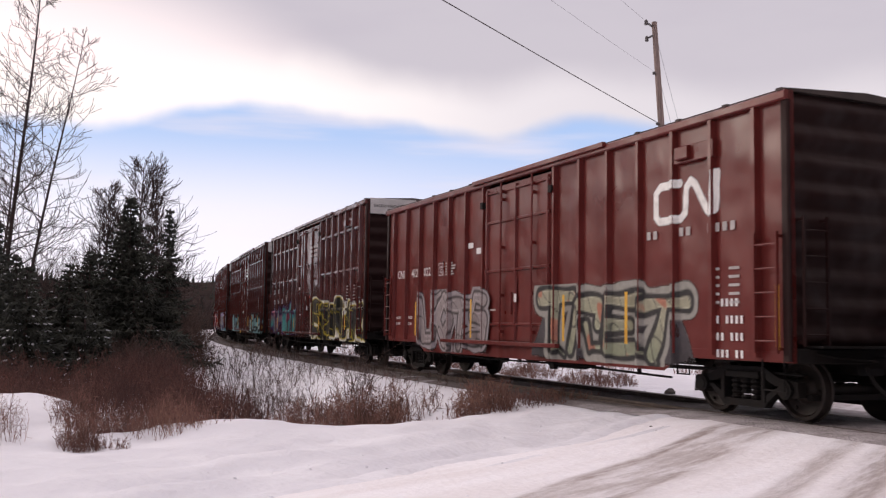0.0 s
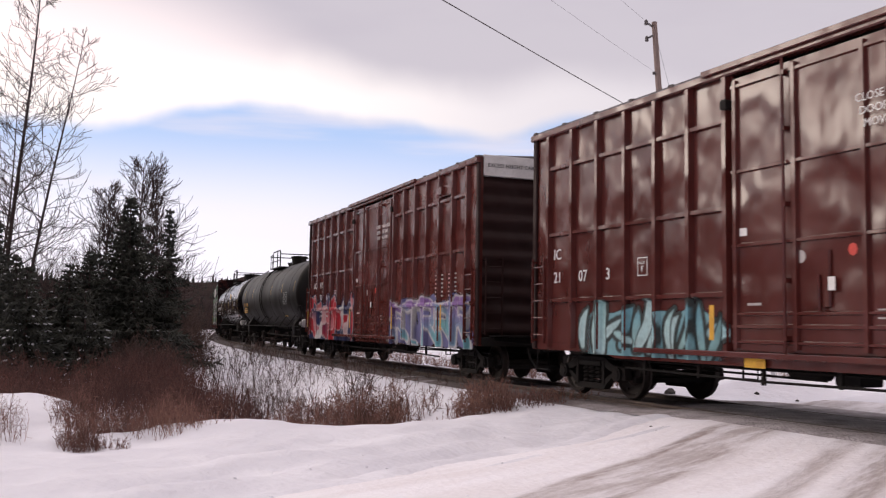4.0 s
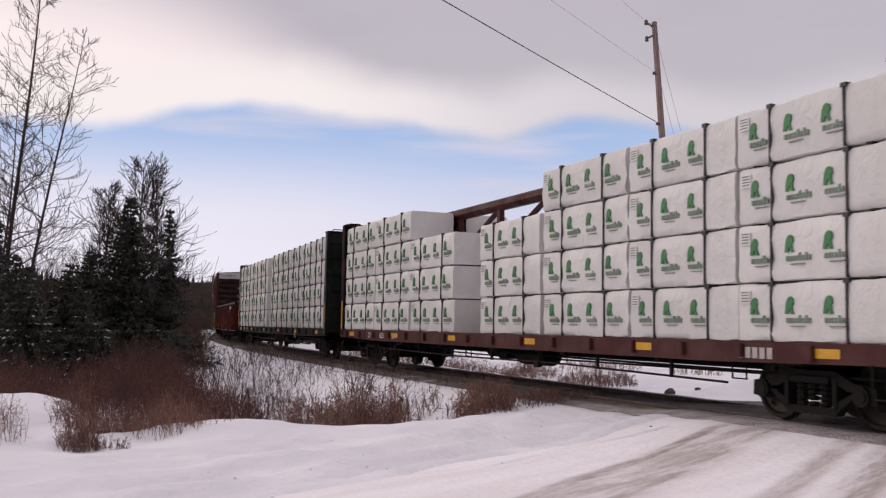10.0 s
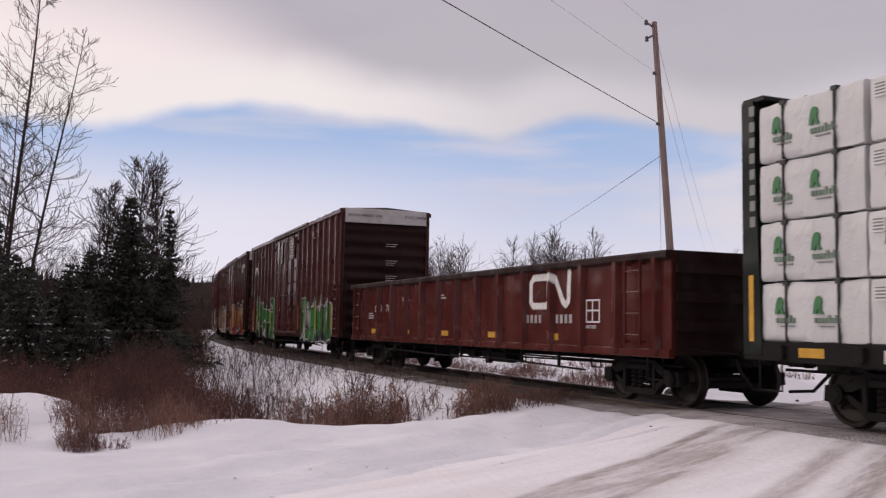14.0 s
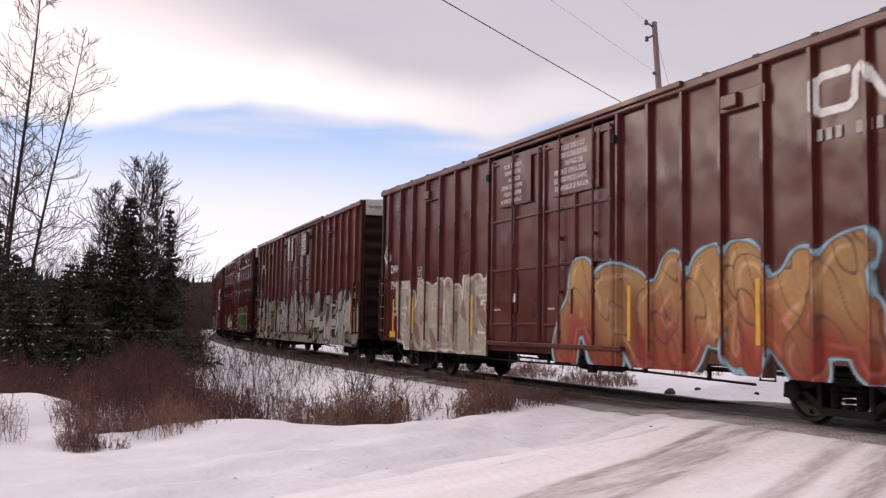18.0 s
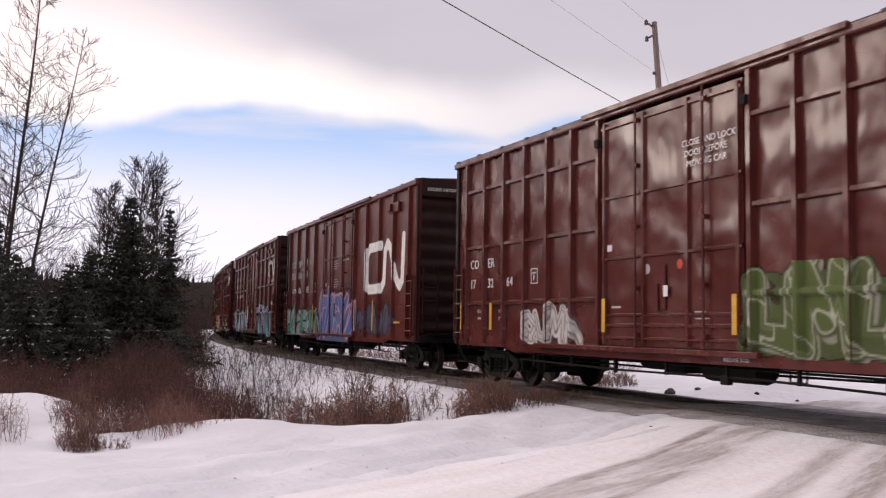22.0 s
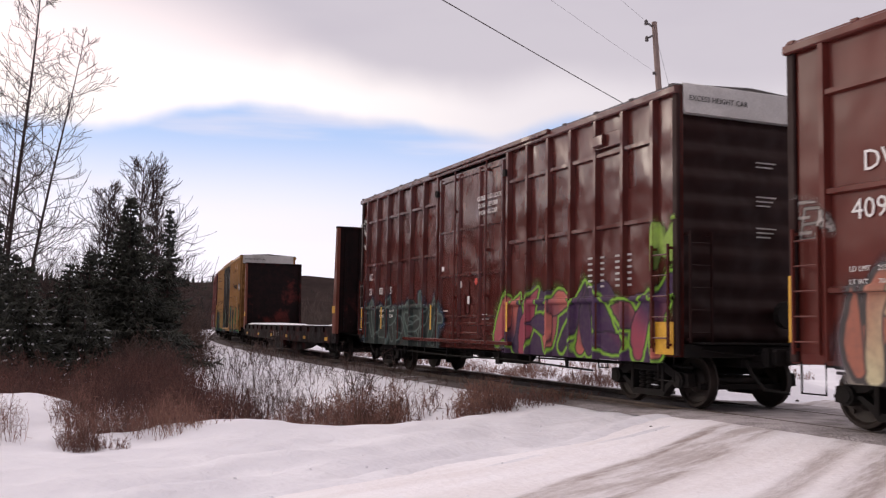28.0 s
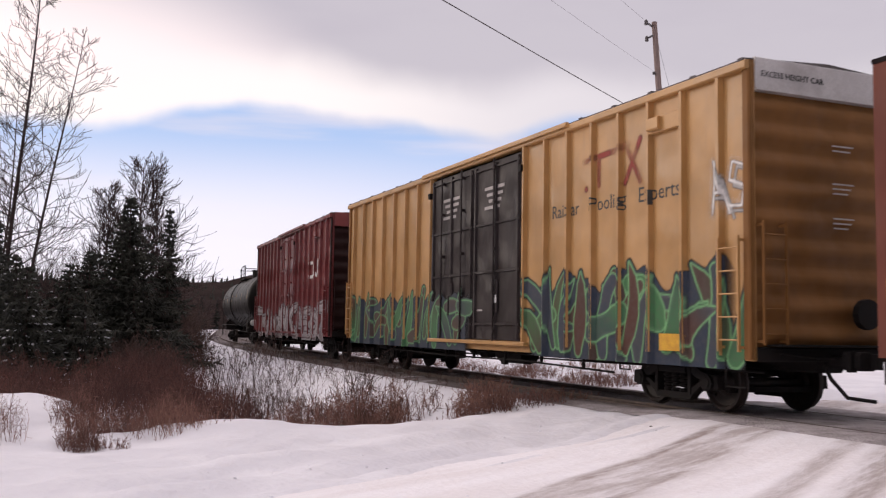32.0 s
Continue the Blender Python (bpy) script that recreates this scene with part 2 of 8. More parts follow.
M = {}
M["snow"] = material("snow", build_snow, 0.75, spec=0.3)
M["ballast"] = material("snowy_ballast", build_ballast, 0.95, spec=0.2)
M["road"] = material("packed_snow_road", build_road, 0.8, spec=0.25)
M["graffiti"] = material("spray_paint", build_graffiti, 0.6, spec=0.2)
M["wrap"] = material("lumber_wrap", build_wrap, 0.5)
M["brown"] = car_paint("brown_car_paint", (0.092, 0.019, 0.015), 0.21, dent=0.14, spec=0.42)
M["dark_brown"] = car_paint("dark_brown_car_paint", (0.080, 0.017, 0.014), 0.19, dent=0.14, spec=0.5)
M["red"] = car_paint("red_oxide_car_paint", (0.120, 0.017, 0.014), 0.30, dent=0.09, spec=0.36)
M["bright_red"] = car_paint("faded_red_car_paint", (0.17, 0.022, 0.022), 0.45)
M["long_brown"] = car_paint("chalky_brown_car_paint", (0.086, 0.0180, 0.0142), 0.29, dent=0.08, spec=0.40)
M["mid_brown"] = car_paint("weathered_brown_car_paint", (0.098, 0.0175, 0.0125), 0.32, dent=0.07, spec=0.24)
M["yellow_car"] = car_paint("ochre_car_paint", (0.42, 0.225, 0.070), 0.42, 0.2, dent=0.10)
M["rust"] = material("rust_mottled_steel", build_rusty, 0.7, spec=0.1)
# two end paints with the shade between cars put into their colour
M["shaded_brown"] = car_paint("shaded_brown_paint", (0.020, 0.006, 0.0055), 0.6, 0.12, spec=0.2)
M["shaded_ochre"] = car_paint("shaded_ochre_paint", (0.20, 0.088, 0.022), 0.6, 0.3, spec=0.25)
M["rust_orange"] = car_paint("rusty_orange_paint", (0.13, 0.034, 0.020), 0.6, 0.5, spec=0.3)
M["green_car"] = car_paint("dark_green_car_paint", (0.004, 0.008, 0.006), 0.5, 0.05, spec=0.25)
M["tank"] = car_paint("black_tank_paint", (0.0080, 0.0066, 0.0064), 0.20, 0.02, 0.006, 0.34)
M["tank_dull"] = car_paint("dull_black_tank_paint", (0.0070, 0.0054, 0.0048), 0.50, 0.06, 0.01, 0.18)
M["black"] = two_tone("black_underframe", (0.006, 0.005, 0.005), (0.016, 0.012, 0.011), 4.0, 0.8, relief=0.004, spec=0.25)
M["door_dark"] = car_paint("dark_door_paint", (0.026, 0.019, 0.019), 0.5, 0.12, spec=0.3)
M["dull_red"] = car_paint("dull_red_flat_car_paint", (0.060, 0.015, 0.014), 0.55, 0.3, spec=0.25)
M["wheel"] = two_tone("rusty_wheel_steel", (0.018, 0.013, 0.011), (0.045, 0.030, 0.025), 6.0, 0.6, 0.3, relief=0.003)
M["roof"] = two_tone("galvanised_roof", (0.10, 0.09, 0.09), (0.17, 0.155, 0.155), 2.0, 0.85, 0.0, spec=0.15, dust=((0.3, 0.28, 0.28), 0.4))
M["dark_roof"] = two_tone("dirty_roof", (0.04, 0.028, 0.026), (0.08, 0.06, 0.055), 2.0, 0.8)
M["white"] = two_tone("white_paint", (0.72, 0.71, 0.70), (0.80, 0.79, 0.78), 3.0, 0.5, dust=((0.45, 0.42, 0.40), 0.4))
M["faded"] = two_tone("faded_stencil_paint", (0.36, 0.33, 0.32), (0.50, 0.47, 0.46), 5.0, 0.6)
M["plate_grey"] = two_tone("grey_sign_back", (0.30, 0.30, 0.31), (0.40, 0.40, 0.41), 4.0, 0.6)
M["cap"] = two_tone("pale_end_cap_paint", (0.52, 0.50, 0.50), (0.62, 0.60, 0.60), 2.0, 0.5, dust=((0.30, 0.27, 0.26), 0.5))
M["yellow"] = two_tone("yellow_reflective_tape", (0.58, 0.30, 0.02), (0.70, 0.40, 0.03), 6.0, 0.5)
M["dull_yellow"] = two_tone("dirty_yellow_reflective_tape", (0.34, 0.20, 0.03), (0.50, 0.31, 0.05), 6.0, 0.6)
M["ink"] = two_tone("black_print", (0.03, 0.03, 0.03), (0.05, 0.05, 0.05), 4.0, 0.6)
M["green_print"] = two_tone("green_print", (0.04, 0.17, 0.06), (0.06, 0.22, 0.08), 6.0, 0.6)
M["grey_print"] = two_tone("grey_print", (0.20, 0.21, 0.20), (0.28, 0.28, 0.27), 6.0, 0.6)
M["green_grey"] = two_tone("grey_green_print", (0.17, 0.24, 0.18), (0.24, 0.31, 0.25), 6.0, 0.6)
M["strap"] = two_tone("black_strap", (0.02, 0.02, 0.02), (0.04, 0.04, 0.04), 6.0, 0.6)
M["red_tag"] = two_tone("red_tag", (0.5, 0.03, 0.02), (0.6, 0.05, 0.03), 6.0, 0.5)
M["rail"] = two_tone("rusty_rail", (0.09, 0.065, 0.055), (0.16, 0.12, 0.10), 5.0, 0.7, 0.1)
M["tie"] = two_tone("creosoted_timber", (0.03, 0.026, 0.024), (0.07, 0.06, 0.055), 3.0, 0.85, stretch=(0.4, 3, 3), relief=0.006, shift=0.5)
M["pole"] = two_tone("weathered_pole_wood", (0.20, 0.145, 0.13), (0.33, 0.25, 0.23), 2.5, 0.85, stretch=(6, 6, 0.3), relief=0.006)
M["wire"] = two_tone("dark_cable", (0.075, 0.066, 0.068), (0.11, 0.10, 0.10), 3.0, 0.6)
M["thin_wire"] = two_tone("grey_cable", (0.22, 0.22, 0.24), (0.28, 0.28, 0.30), 3.0, 0.6)
M["sign"] = two_tone("weathered_sign_white", (0.60, 0.60, 0.62), (0.70, 0.70, 0.72), 6.0, 0.6, dust=((0.45, 0.36, 0.30), 0.5))
M["bark"] = two_tone("dark_bark", (0.032, 0.020, 0.019), (0.075, 0.048, 0.044), 3.0, 0.9, stretch=(4, 4, 0.6), relief=0.01)
M["twig"] = two_tone("bare_twigs", (0.040, 0.023, 0.022), (0.080, 0.049, 0.045), 1.2, 0.9, island=1.1)
M["needles"] = two_tone("spruce_needles", (0.019, 0.022, 0.017), (0.044, 0.045, 0.034), 1.4, 0.8, fine=9.0, island=1.1)
M["weed"] = two_tone("dry_weeds", (0.13, 0.060, 0.048), (0.27, 0.145, 0.11), 0.9, 0.95, fine=6.0, island=1.1)
M["dark_weed"] = two_tone("dark_dry_weeds", (0.070, 0.030, 0.026), (0.16, 0.070, 0.056), 0.7, 0.95, fine=6.0, island=1.1)
M["brush"] = two_tone("brown_brushwood", (0.060, 0.036, 0.030), (0.11, 0.068, 0.056), 0.5, 0.95, fine=4.0, island=1.1)
M["far_wood"] = two_tone("far_bare_wood", (0.050, 0.034, 0.030), (0.085, 0.058, 0.050), 0.08, 0.95, fine=0.8)
M["far_spruce"] = two_tone("far_spruce", (0.014, 0.018, 0.014), (0.028, 0.032, 0.024), 0.1, 0.95, fine=0.8)
M["ridge"] = two_tone("far_ridge_woods", (0.034, 0.026, 0.025), (0.056, 0.042, 0.039), 0.05, 1.0, fine=0.5, spec=0.0)
M["dry_grass"] = two_tone("dry_field_grass", (0.34, 0.25, 0.15), (0.46, 0.36, 0.23), 0.4, 0.95, fine=6.0)


# ---- mesh helpers ----
class Mesh:
    """Collects vertices and faces of one mesh."""

    def __init__(self):
        self.v, self.f = [], []

    def add(self, verts, faces):
        o = len(self.v)
        self.v += [tuple(p) for p in verts]
        self.f += [tuple(i + o for i in q) for q in faces]
        return self

    def box(self, x0, x1, y0, y1, z0, z1, b=0.0):
        """A box, chamfered along its four long edges by b."""
        if b <= 0:
            p = [(x, y, z) for x in (x0, x1) for y in (y0, y1) for z in (z0, z1)]
            return self.add(p, [(0, 1, 3, 2), (4, 6, 7, 5), (0, 4, 5, 1), (2, 3, 7, 6), (0, 2, 6, 4), (1, 5, 7, 3)])
        d = (x1 - x0, y1 - y0, z1 - z0)
        ax = d.index(max(d))
        i, j = [k for k in range(3) if k != ax]
        lo, hi = (x0, y0, z0), (x1, y1, z1)
        ring = [(lo[i] + b, lo[j]), (hi[i] - b, lo[j]), (hi[i], lo[j] + b), (hi[i], hi[j] - b), (hi[i] - b, hi[j]), (lo[i] + b, hi[j]), (lo[i], hi[j] - b), (lo[i], lo[j] + b)]
        return self.prism(ring, i, j, ax, lo[ax], hi[ax])

    def prism(self, ring, i, j, ax, a, c):
        """A closed outline in the axes i, j, drawn along the axis ax."""
        n, p = len(ring), []
        for t in (a, c):
            for q in ring:
                w = [0.0, 0.0, 0.0]
                w[i], w[j], w[ax] = q[0], q[1], t
                p.append(w)
        return self.add(p, [(k, (k + 1) % n, n + (k + 1) % n, n + k) for k in range(n)] + [tuple(range(n))[::-1], tuple(range(n, 2 * n))])

    def tube(self, pts, r, n=6, r2=None, cap=True):
        pts = [Vector(p) for p in pts]
        rs = [r + ((r2 if r2 is not None else r) - r) * k / max(len(pts) - 1, 1) for k in range(len(pts))]
        p, faces = [], []
        for k, c in enumerate(pts):
            d = (pts[min(k + 1, len(pts) - 1)] - pts[max(k - 1, 0)]).normalized()
            a = d.cross(Vector((0, 0, 1)) if abs(d.z) < 0.9 else Vector((1, 0, 0))).normalized()
            b = d.cross(a)
            p += [c + (a * math.cos(2 * math.pi * q / n) + b * math.sin(2 * math.pi * q / n)) * rs[k] for q in range(n)]
        for k in range(len(pts) - 1):
            faces += [(k * n + q, k * n + (q + 1) % n, (k + 1) * n + (q + 1) % n, (k + 1) * n + q) for q in range(n)]
        if cap:
            faces += [tuple(range(n))[::-1], tuple(range((len(pts) - 1) * n, len(pts) * n))]
        return self.add(p, faces)

    def lathe(self, prof, axis, n=20, centre=(0, 0, 0)):
        """Turns (along, radius) pairs round the axis 0, 1 or 2."""
        p, faces = [], []
        i, j = [k for k in range(3) if k != axis]
        for a, r in prof:
            for q in range(n):
                w = list(centre)
                w[axis] += a
                w[i] += r * math.cos(2 * math.pi * q / n)
                w[j] += r * math.sin(2 * math.pi * q / n)
                p.append(w)
        for k in range(len(prof) - 1):
            faces += [(k * n + q, k * n + (q + 1) % n, (k + 1) * n + (q + 1) % n, (k + 1) * n + q) for q in range(n)]
        faces += [tuple(range(n))[::-1], tuple(range((len(prof) - 1) * n, len(prof) * n))]
        return self.add(p, faces)

    def data(self, name, mat, smooth=False):
        me = bpy.data.meshes.new(name)
        me.from_pydata(self.v, [], self.f)
        if smooth:
            me.polygons.foreach_set("use_smooth", [True] * len(me.polygons))
            me.set_sharp_from_angle(angle=radians(40))
        me.materials.append(M[mat])
        me.update()
        return me


def arrays(name, verts, faces, mat):
    """A mesh from numpy vertices and equal-sided faces."""
    me = bpy.data.meshes.new(name)
    n, k = faces.shape
    me.vertices.add(len(verts))
    me.vertices.foreach_set("co", np.ascontiguousarray(verts, dtype=np.float32).ravel())
    me.loops.add(n * k)
    me.loops.foreach_set("vertex_index", np.ascontiguousarray(faces, dtype=np.int32).ravel())
    me.polygons.add(n)
    me.polygons.foreach_set("loop_start", np.arange(0, n * k, k, dtype=np.int32))
    me.update(calc_edges=True)
    me.materials.append(M[mat])
    return me


def part(name, mesh, mat, parent, label="", smooth=False):
    """Links a mesh as ONE object under a thing or a part."""
    ob = new(name, mesh.data(name, mat, smooth) if isinstance(mesh, Mesh) else mesh)
    ob.parent = parent
    return tagged(ob, label)


def thing(name, label, category, group="", kind="", mesh=None, mat=None, smooth=False):
    ob = new(name, mesh.data(name, mat, smooth) if isinstance(mesh, Mesh) else mesh)
    return tagged(ob, label, category, group, kind)


# ---- the line: a straight through the crossing that bends away ----
U = np.arange(-420.0, 480.0, 0.25)
BEND = np.interp(U, (0, 25, 50, 80, 120), (-0.00238, 0.00283, 0.00227, 0.00245, 0.0))
BEND[U < 0] = 0
I0 = int(np.searchsorted(U, 0.0))


def gather(f):
    c = np.concatenate([[0], np.cumsum((f[1:] + f[:-1]) / 2) * 0.25])
    return c - c[I0]


HEAD = gather(BEND) - 0.4113
LX, LY = gather(np.sin(HEAD)) + 12.718, gather(np.cos(HEAD)) - 2.371
GRADE = 0.00629


def line_at(u, w=0.0, z=0.0):
    """The point u metres up the line, w to the camera's side of its middle, z over the rail."""
    x, y, h = np.interp(u, U, LX), np.interp(u, U, LY), np.interp(u, U, HEAD)
    return Vector((x - math.cos(h) * w, y + math.sin(h) * w, z + GRADE * max(min(u, 200.0), -60.0)))


def run(t):
    """How far the train has come at t seconds."""
    return 10.49521 * t + 0.02849 * t * t / 2 - 0.00168 * t ** 3 / 6


def car_pose(mid, bogies, t):
    a, b = line_at(mid - bogies / 2 - run(t)), line_at(mid + bogies / 2 - run(t))
    d = (a - b).normalized()
    left = Vector((0, 0, 1)).cross(d).normalized()
    m = Matrix((d, left, d.cross(left))).transposed().to_4x4()
    m.translation = (a + b) / 2
    return m


# ---- the ground ----
GRID_X = np.concatenate([-np.geomspace(3000, 26, 40), np.arange(-25, -8.1, 0.3), np.arange(-8, 7.9, 0.11), np.arange(8, 25.1, 0.3), np.geomspace(26, 3000, 40)])
GRID_Y = np.concatenate([-np.geomspace(3000, 9, 30), np.arange(-8, 6.8, 0.3), np.arange(7, 17.95, 0.11), np.arange(18, 34.1, 0.3), np.arange(35, 140, 1.5), np.geomspace(142, 3000, 36)])


def smooth(v, a, b):
    t = np.clip((v - a) / (b - a), 0, 1)
    return t * t * (3 - 2 * t)


def near_line(x, y):
    """Distance to the line's middle (positive on the camera's side) and the place along it."""
    x, y = np.asarray(x, float), np.asarray(y, float)
    flat = np.stack([x.ravel(), y.ravel()], 1)
    step = 4
    best, at = np.full(len(flat), 1e9), np.zeros(len(flat), int)
    for k in range(0, len(U), step):
        d = (flat[:, 0] - LX[k]) ** 2 + (flat[:, 1] - LY[k]) ** 2
        m = d < best
        best[m], at[m] = d[m], k
    h = HEAD[at]
    dx, dy = flat[:, 0] - LX[at], flat[:, 1] - LY[at]
    w = -np.cos(h) * dx + np.sin(h) * dy
    u = U[at] + np.sin(h) * dx + np.cos(h) * dy
    far = np.abs(w) > 60
    w[far] = np.sign(w[far]) * np.sqrt(best[far])
    return w.reshape(x.shape), u.reshape(x.shape)


ROAD_A, ROAD_D = np.array([1.9, 8.6]), np.array([0.655, 0.756])


def road_coord(x, y):
    """Metres along the road from the foreground, and across it to the right."""
    dx, dy = x - ROAD_A[0], y - ROAD_A[1]
    return dx * ROAD_D[0] + dy * ROAD_D[1], dx * ROAD_D[1] - dy * ROAD_D[0]


def ripple(x, y):
    return 0.010 * np.sin(7.3 * x + 1.9 * y + 2.0 * np.sin(1.3 * y)) * np.sin(4.7 * y - 1.7 * x + 1.5 * np.sin(1.1 * x)) + 0.012 * np.sin(1.7 * x + 0.9 * y + 1.3 * np.sin(0.6 * y)) + 0.012 * np.sin(2.9 * y - 1.1 * x + 1.7 * np.sin(0.8 * x)) + 0.012 * np.sin(5.3 * x + 2.1 * y) * np.sin(3.1 * y - x)


def ground_z(x, y):
    x, y = np.asarray(x, float), np.asarray(y, float)
    w, u = near_line(x, y)
    rail = GRADE * np.clip(u, -60, 200)
    a = np.abs(w)
    base = -0.25 + (rail + 0.02) * smooth(np.hypot(x, y), 10, 60)
    base = base + 2.0 * smooth(-w, 14, 60) * (np.hypot(x, y) < 1e9)
    # the snow bank's far edge and the ditch behind it
    edge = 15.0 + 0.055 * (x + 2.2) ** 2 + 0.35 * np.sin(1.1 * x) + 0.5 * smooth(x, -1, 2)
    edge = edge - 2.2 * np.exp(-((x + 5.1) / 0.55) ** 2)
    ditch = smooth(y - edge, 0.0, 1.3) * smooth(x, 3.4, 1.6) * smooth(a, 2.4, 4.6)
    base = base - 0.42 * ditch + 0.10 * smooth(y - edge, -1.6, -0.2) * (1 - ditch) * smooth(x, 3.2, 0.5) * smooth(x, -9, -6)
    # the heap at the verge
    base = base + 0.40 * np.exp(-(((x + 6.9) / 1.35) ** 2 + ((y - 14.6) / 2.6) ** 2)) - 0.16 * np.exp(-(((x + 4.5) / 0.9) ** 2 + ((y - 14.2) / 2.0) ** 2))
    # the road climbs to the rails
    s, c = road_coord(x, y)
    lane = smooth(np.abs(c), 3.4, 2.0)
    ramp = -0.25 + (rail + 0.21) * np.clip((s + 7.0) / 15.0, 0, 1)
    base = base * (1 - lane) + ramp * lane
    # the bed of the line
    bed = rail - 0.12 + 0.08 * smooth(np.abs(c), 4.0, 2.4) * (s > 0)
    k = smooth(a, 4.2, 1.75)
    base = base * (1 - k) + bed * k
    base = base + 0.50 * np.exp(-(((x - 8.4) / 1.5) ** 2 + ((y - 24.3) / 1.1) ** 2))
    # ridges that the plough left beside the road
    base = base + 0.085 * (np.sin(2.9 * c + 0.3 * np.sin(0.9 * s) + 0.4 * np.sin(0.37 * s)) ** 2 - 0.5) * (1.0 + 0.5 * np.sin(1.7 * s + 2.0 * c)) * smooth(c, -6.5, -4.8) * smooth(c, -1.6, -2.6) * smooth(y, 17, 13)
    bumps = ripple(x, y) * smooth(a, 1.6, 2.6) * (1 - 0.75 * lane)
    near = np.hypot(x, y) < 90
    return base + bumps * near + np.where(near, 0.0, 0.004 * (np.hypot(x, y) - 90) * smooth(np.hypot(x, y), 90, 400))


def sheet(name, xs, ys, mat, lift=0.0):
    gx, gy = np.meshgrid(xs, ys)
    v = np.stack([gx, gy, ground_z(gx, gy) + lift], 2).reshape(-1, 3)
    n, m = len(xs), len(ys)
    i = (np.arange(m - 1)[:, None] * n + np.arange(n - 1)[None]).ravel()
    me = arrays(name, v, np.stack([i, i + 1, i + n + 1, i + n], 1), mat)
    me.polygons.foreach_set("use_smooth", [True] * len(me.polygons))
    return me


ground = thing("ground", "snow-covered ground with low banks and a ditch", "ground", kind="structure", mesh=sheet("ground", GRID_X, GRID_Y, "snow"))


def gz(x, y):
    return float(ground_z(np.array([x]), np.array([y]))[0])


def strip(name, a, b, step, offs, mat, lift, curve, sink=0.0):
    """A sheet laid over the ground along a curve, offs metres to its sides."""
    rows = np.arange(a, b, step)
    pts = np.array([[curve(s, o) for o in offs] for s in rows])
    gxy = pts.reshape(-1, 2)
    n = len(offs)
    fade = np.tile([-0.03] + [0] * (n - 2) + [-0.03], len(rows))
    v = np.column_stack([gxy, ground_z(gxy[:, 0], gxy[:, 1]) + lift + fade - sink * smooth(np.abs(road_coord(gxy[:, 0], gxy[:, 1])[1]), 3.9, 2.9)])
    i = (np.arange(len(rows) - 1)[:, None] * n + np.arange(n - 1)[None]).ravel()
    me = arrays(name, v, np.stack([i, i + 1, i + n + 1, i + n], 1), mat)
    uv = me.uv_layers.new(name="lane")
    idx = np.zeros(len(me.loops), np.int32)
    me.loops.foreach_get("vertex_index", idx)
    span = (np.array(offs) - offs[0]) / (offs[-1] - offs[0])
    q = np.column_stack([np.tile(span, len(rows))[idx], np.repeat(rows, n)[idx]])
    uv.data.foreach_set("uv", q.astype(np.float32).ravel())
    me.polygons.foreach_set("use_smooth", [True] * len(me.polygons))
    return me


road_pt = lambda s, o: (ROAD_A[0] + ROAD_D[0] * s + ROAD_D[1] * o, ROAD_A[1] + ROAD_D[1] * s - ROAD_D[0] * o)
road = thing("road", "packed snow road with brown dirt ruts", "road", kind="structure",
             mesh=strip("road", -75.0, 11.0, 0.3, [-2.6, -2.2, -1.8, -1.4, -1.0, -0.6, -0.2, 0.2, 0.6, 1.0, 1.4, 1.8, 2.2, 2.8, 3.4], "road", 0.014, road_pt))
bed_pt = lambda s, o: tuple(line_at(s, o)[:2])
thing("ballast", "dark gravel track bed dusted with snow", "track bed", kind="structure",
      mesh=strip("ballast", -180.0, 260.0, 0.4, [-2.1, -1.7, -1.2, -0.8, -0.4, 0, 0.4, 0.8, 1.1, 1.4, 1.75], "ballast", 0.035, bed_pt, 0.0))


def build_track():
    prof = [(-0.065, -0.16), (0.065, -0.16), (0.065, -0.148), (0.012, -0.128), (0.010, -0.045), (0.035, -0.035), (0.035, 0.0), (-0.035, 0.0), (-0.035, -0.035), (-0.010, -0.045), (-0.012, -0.128), (-0.065, -0.148)]
    for side in (0.7535, -0.7535):
        m, us, n = Mesh(), np.arange(-180, 260.1, 2.0), len(prof)
        v = [line_at(u, side + o, z) for u in us for o, z in prof]
        f = [(k * n + q, k * n + (q + 1) % n, (k + 1) * n + (q + 1) % n, (k + 1) * n + q) for k in range(len(us) - 1) for q in range(n)]
        m.add(v, f)
        thing("rail", "rusty steel rail with a worn top", "rail", "rails of the line", mesh=m, mat="rail")
    track = tagged(new("track_ties"), "dark timber ties half buried in snowy gravel", "railway ties", kind="structure")
    me = Mesh().box(-1.25, 1.25, -0.11, 0.11, -0.33, -0.155, 0.02).data("tie", "tie")
    for k in range(220):
        u = 10.0 + k * 0.53
        if 12.5 < u < 20.5:
            continue
        p, q = line_at(u), line_at(u, 1.0)
        tie = new("tie", me)
        tie.parent = track
        d = q - p
        tie.matrix_basis = Matrix.Translation(p + Vector((0, 0, 0.032))) @ pose(0, 0, 0, 0, 0, math.degrees(math.atan2(d.y, d.x)) + random.uniform(-1.2, 1.2))


build_track()


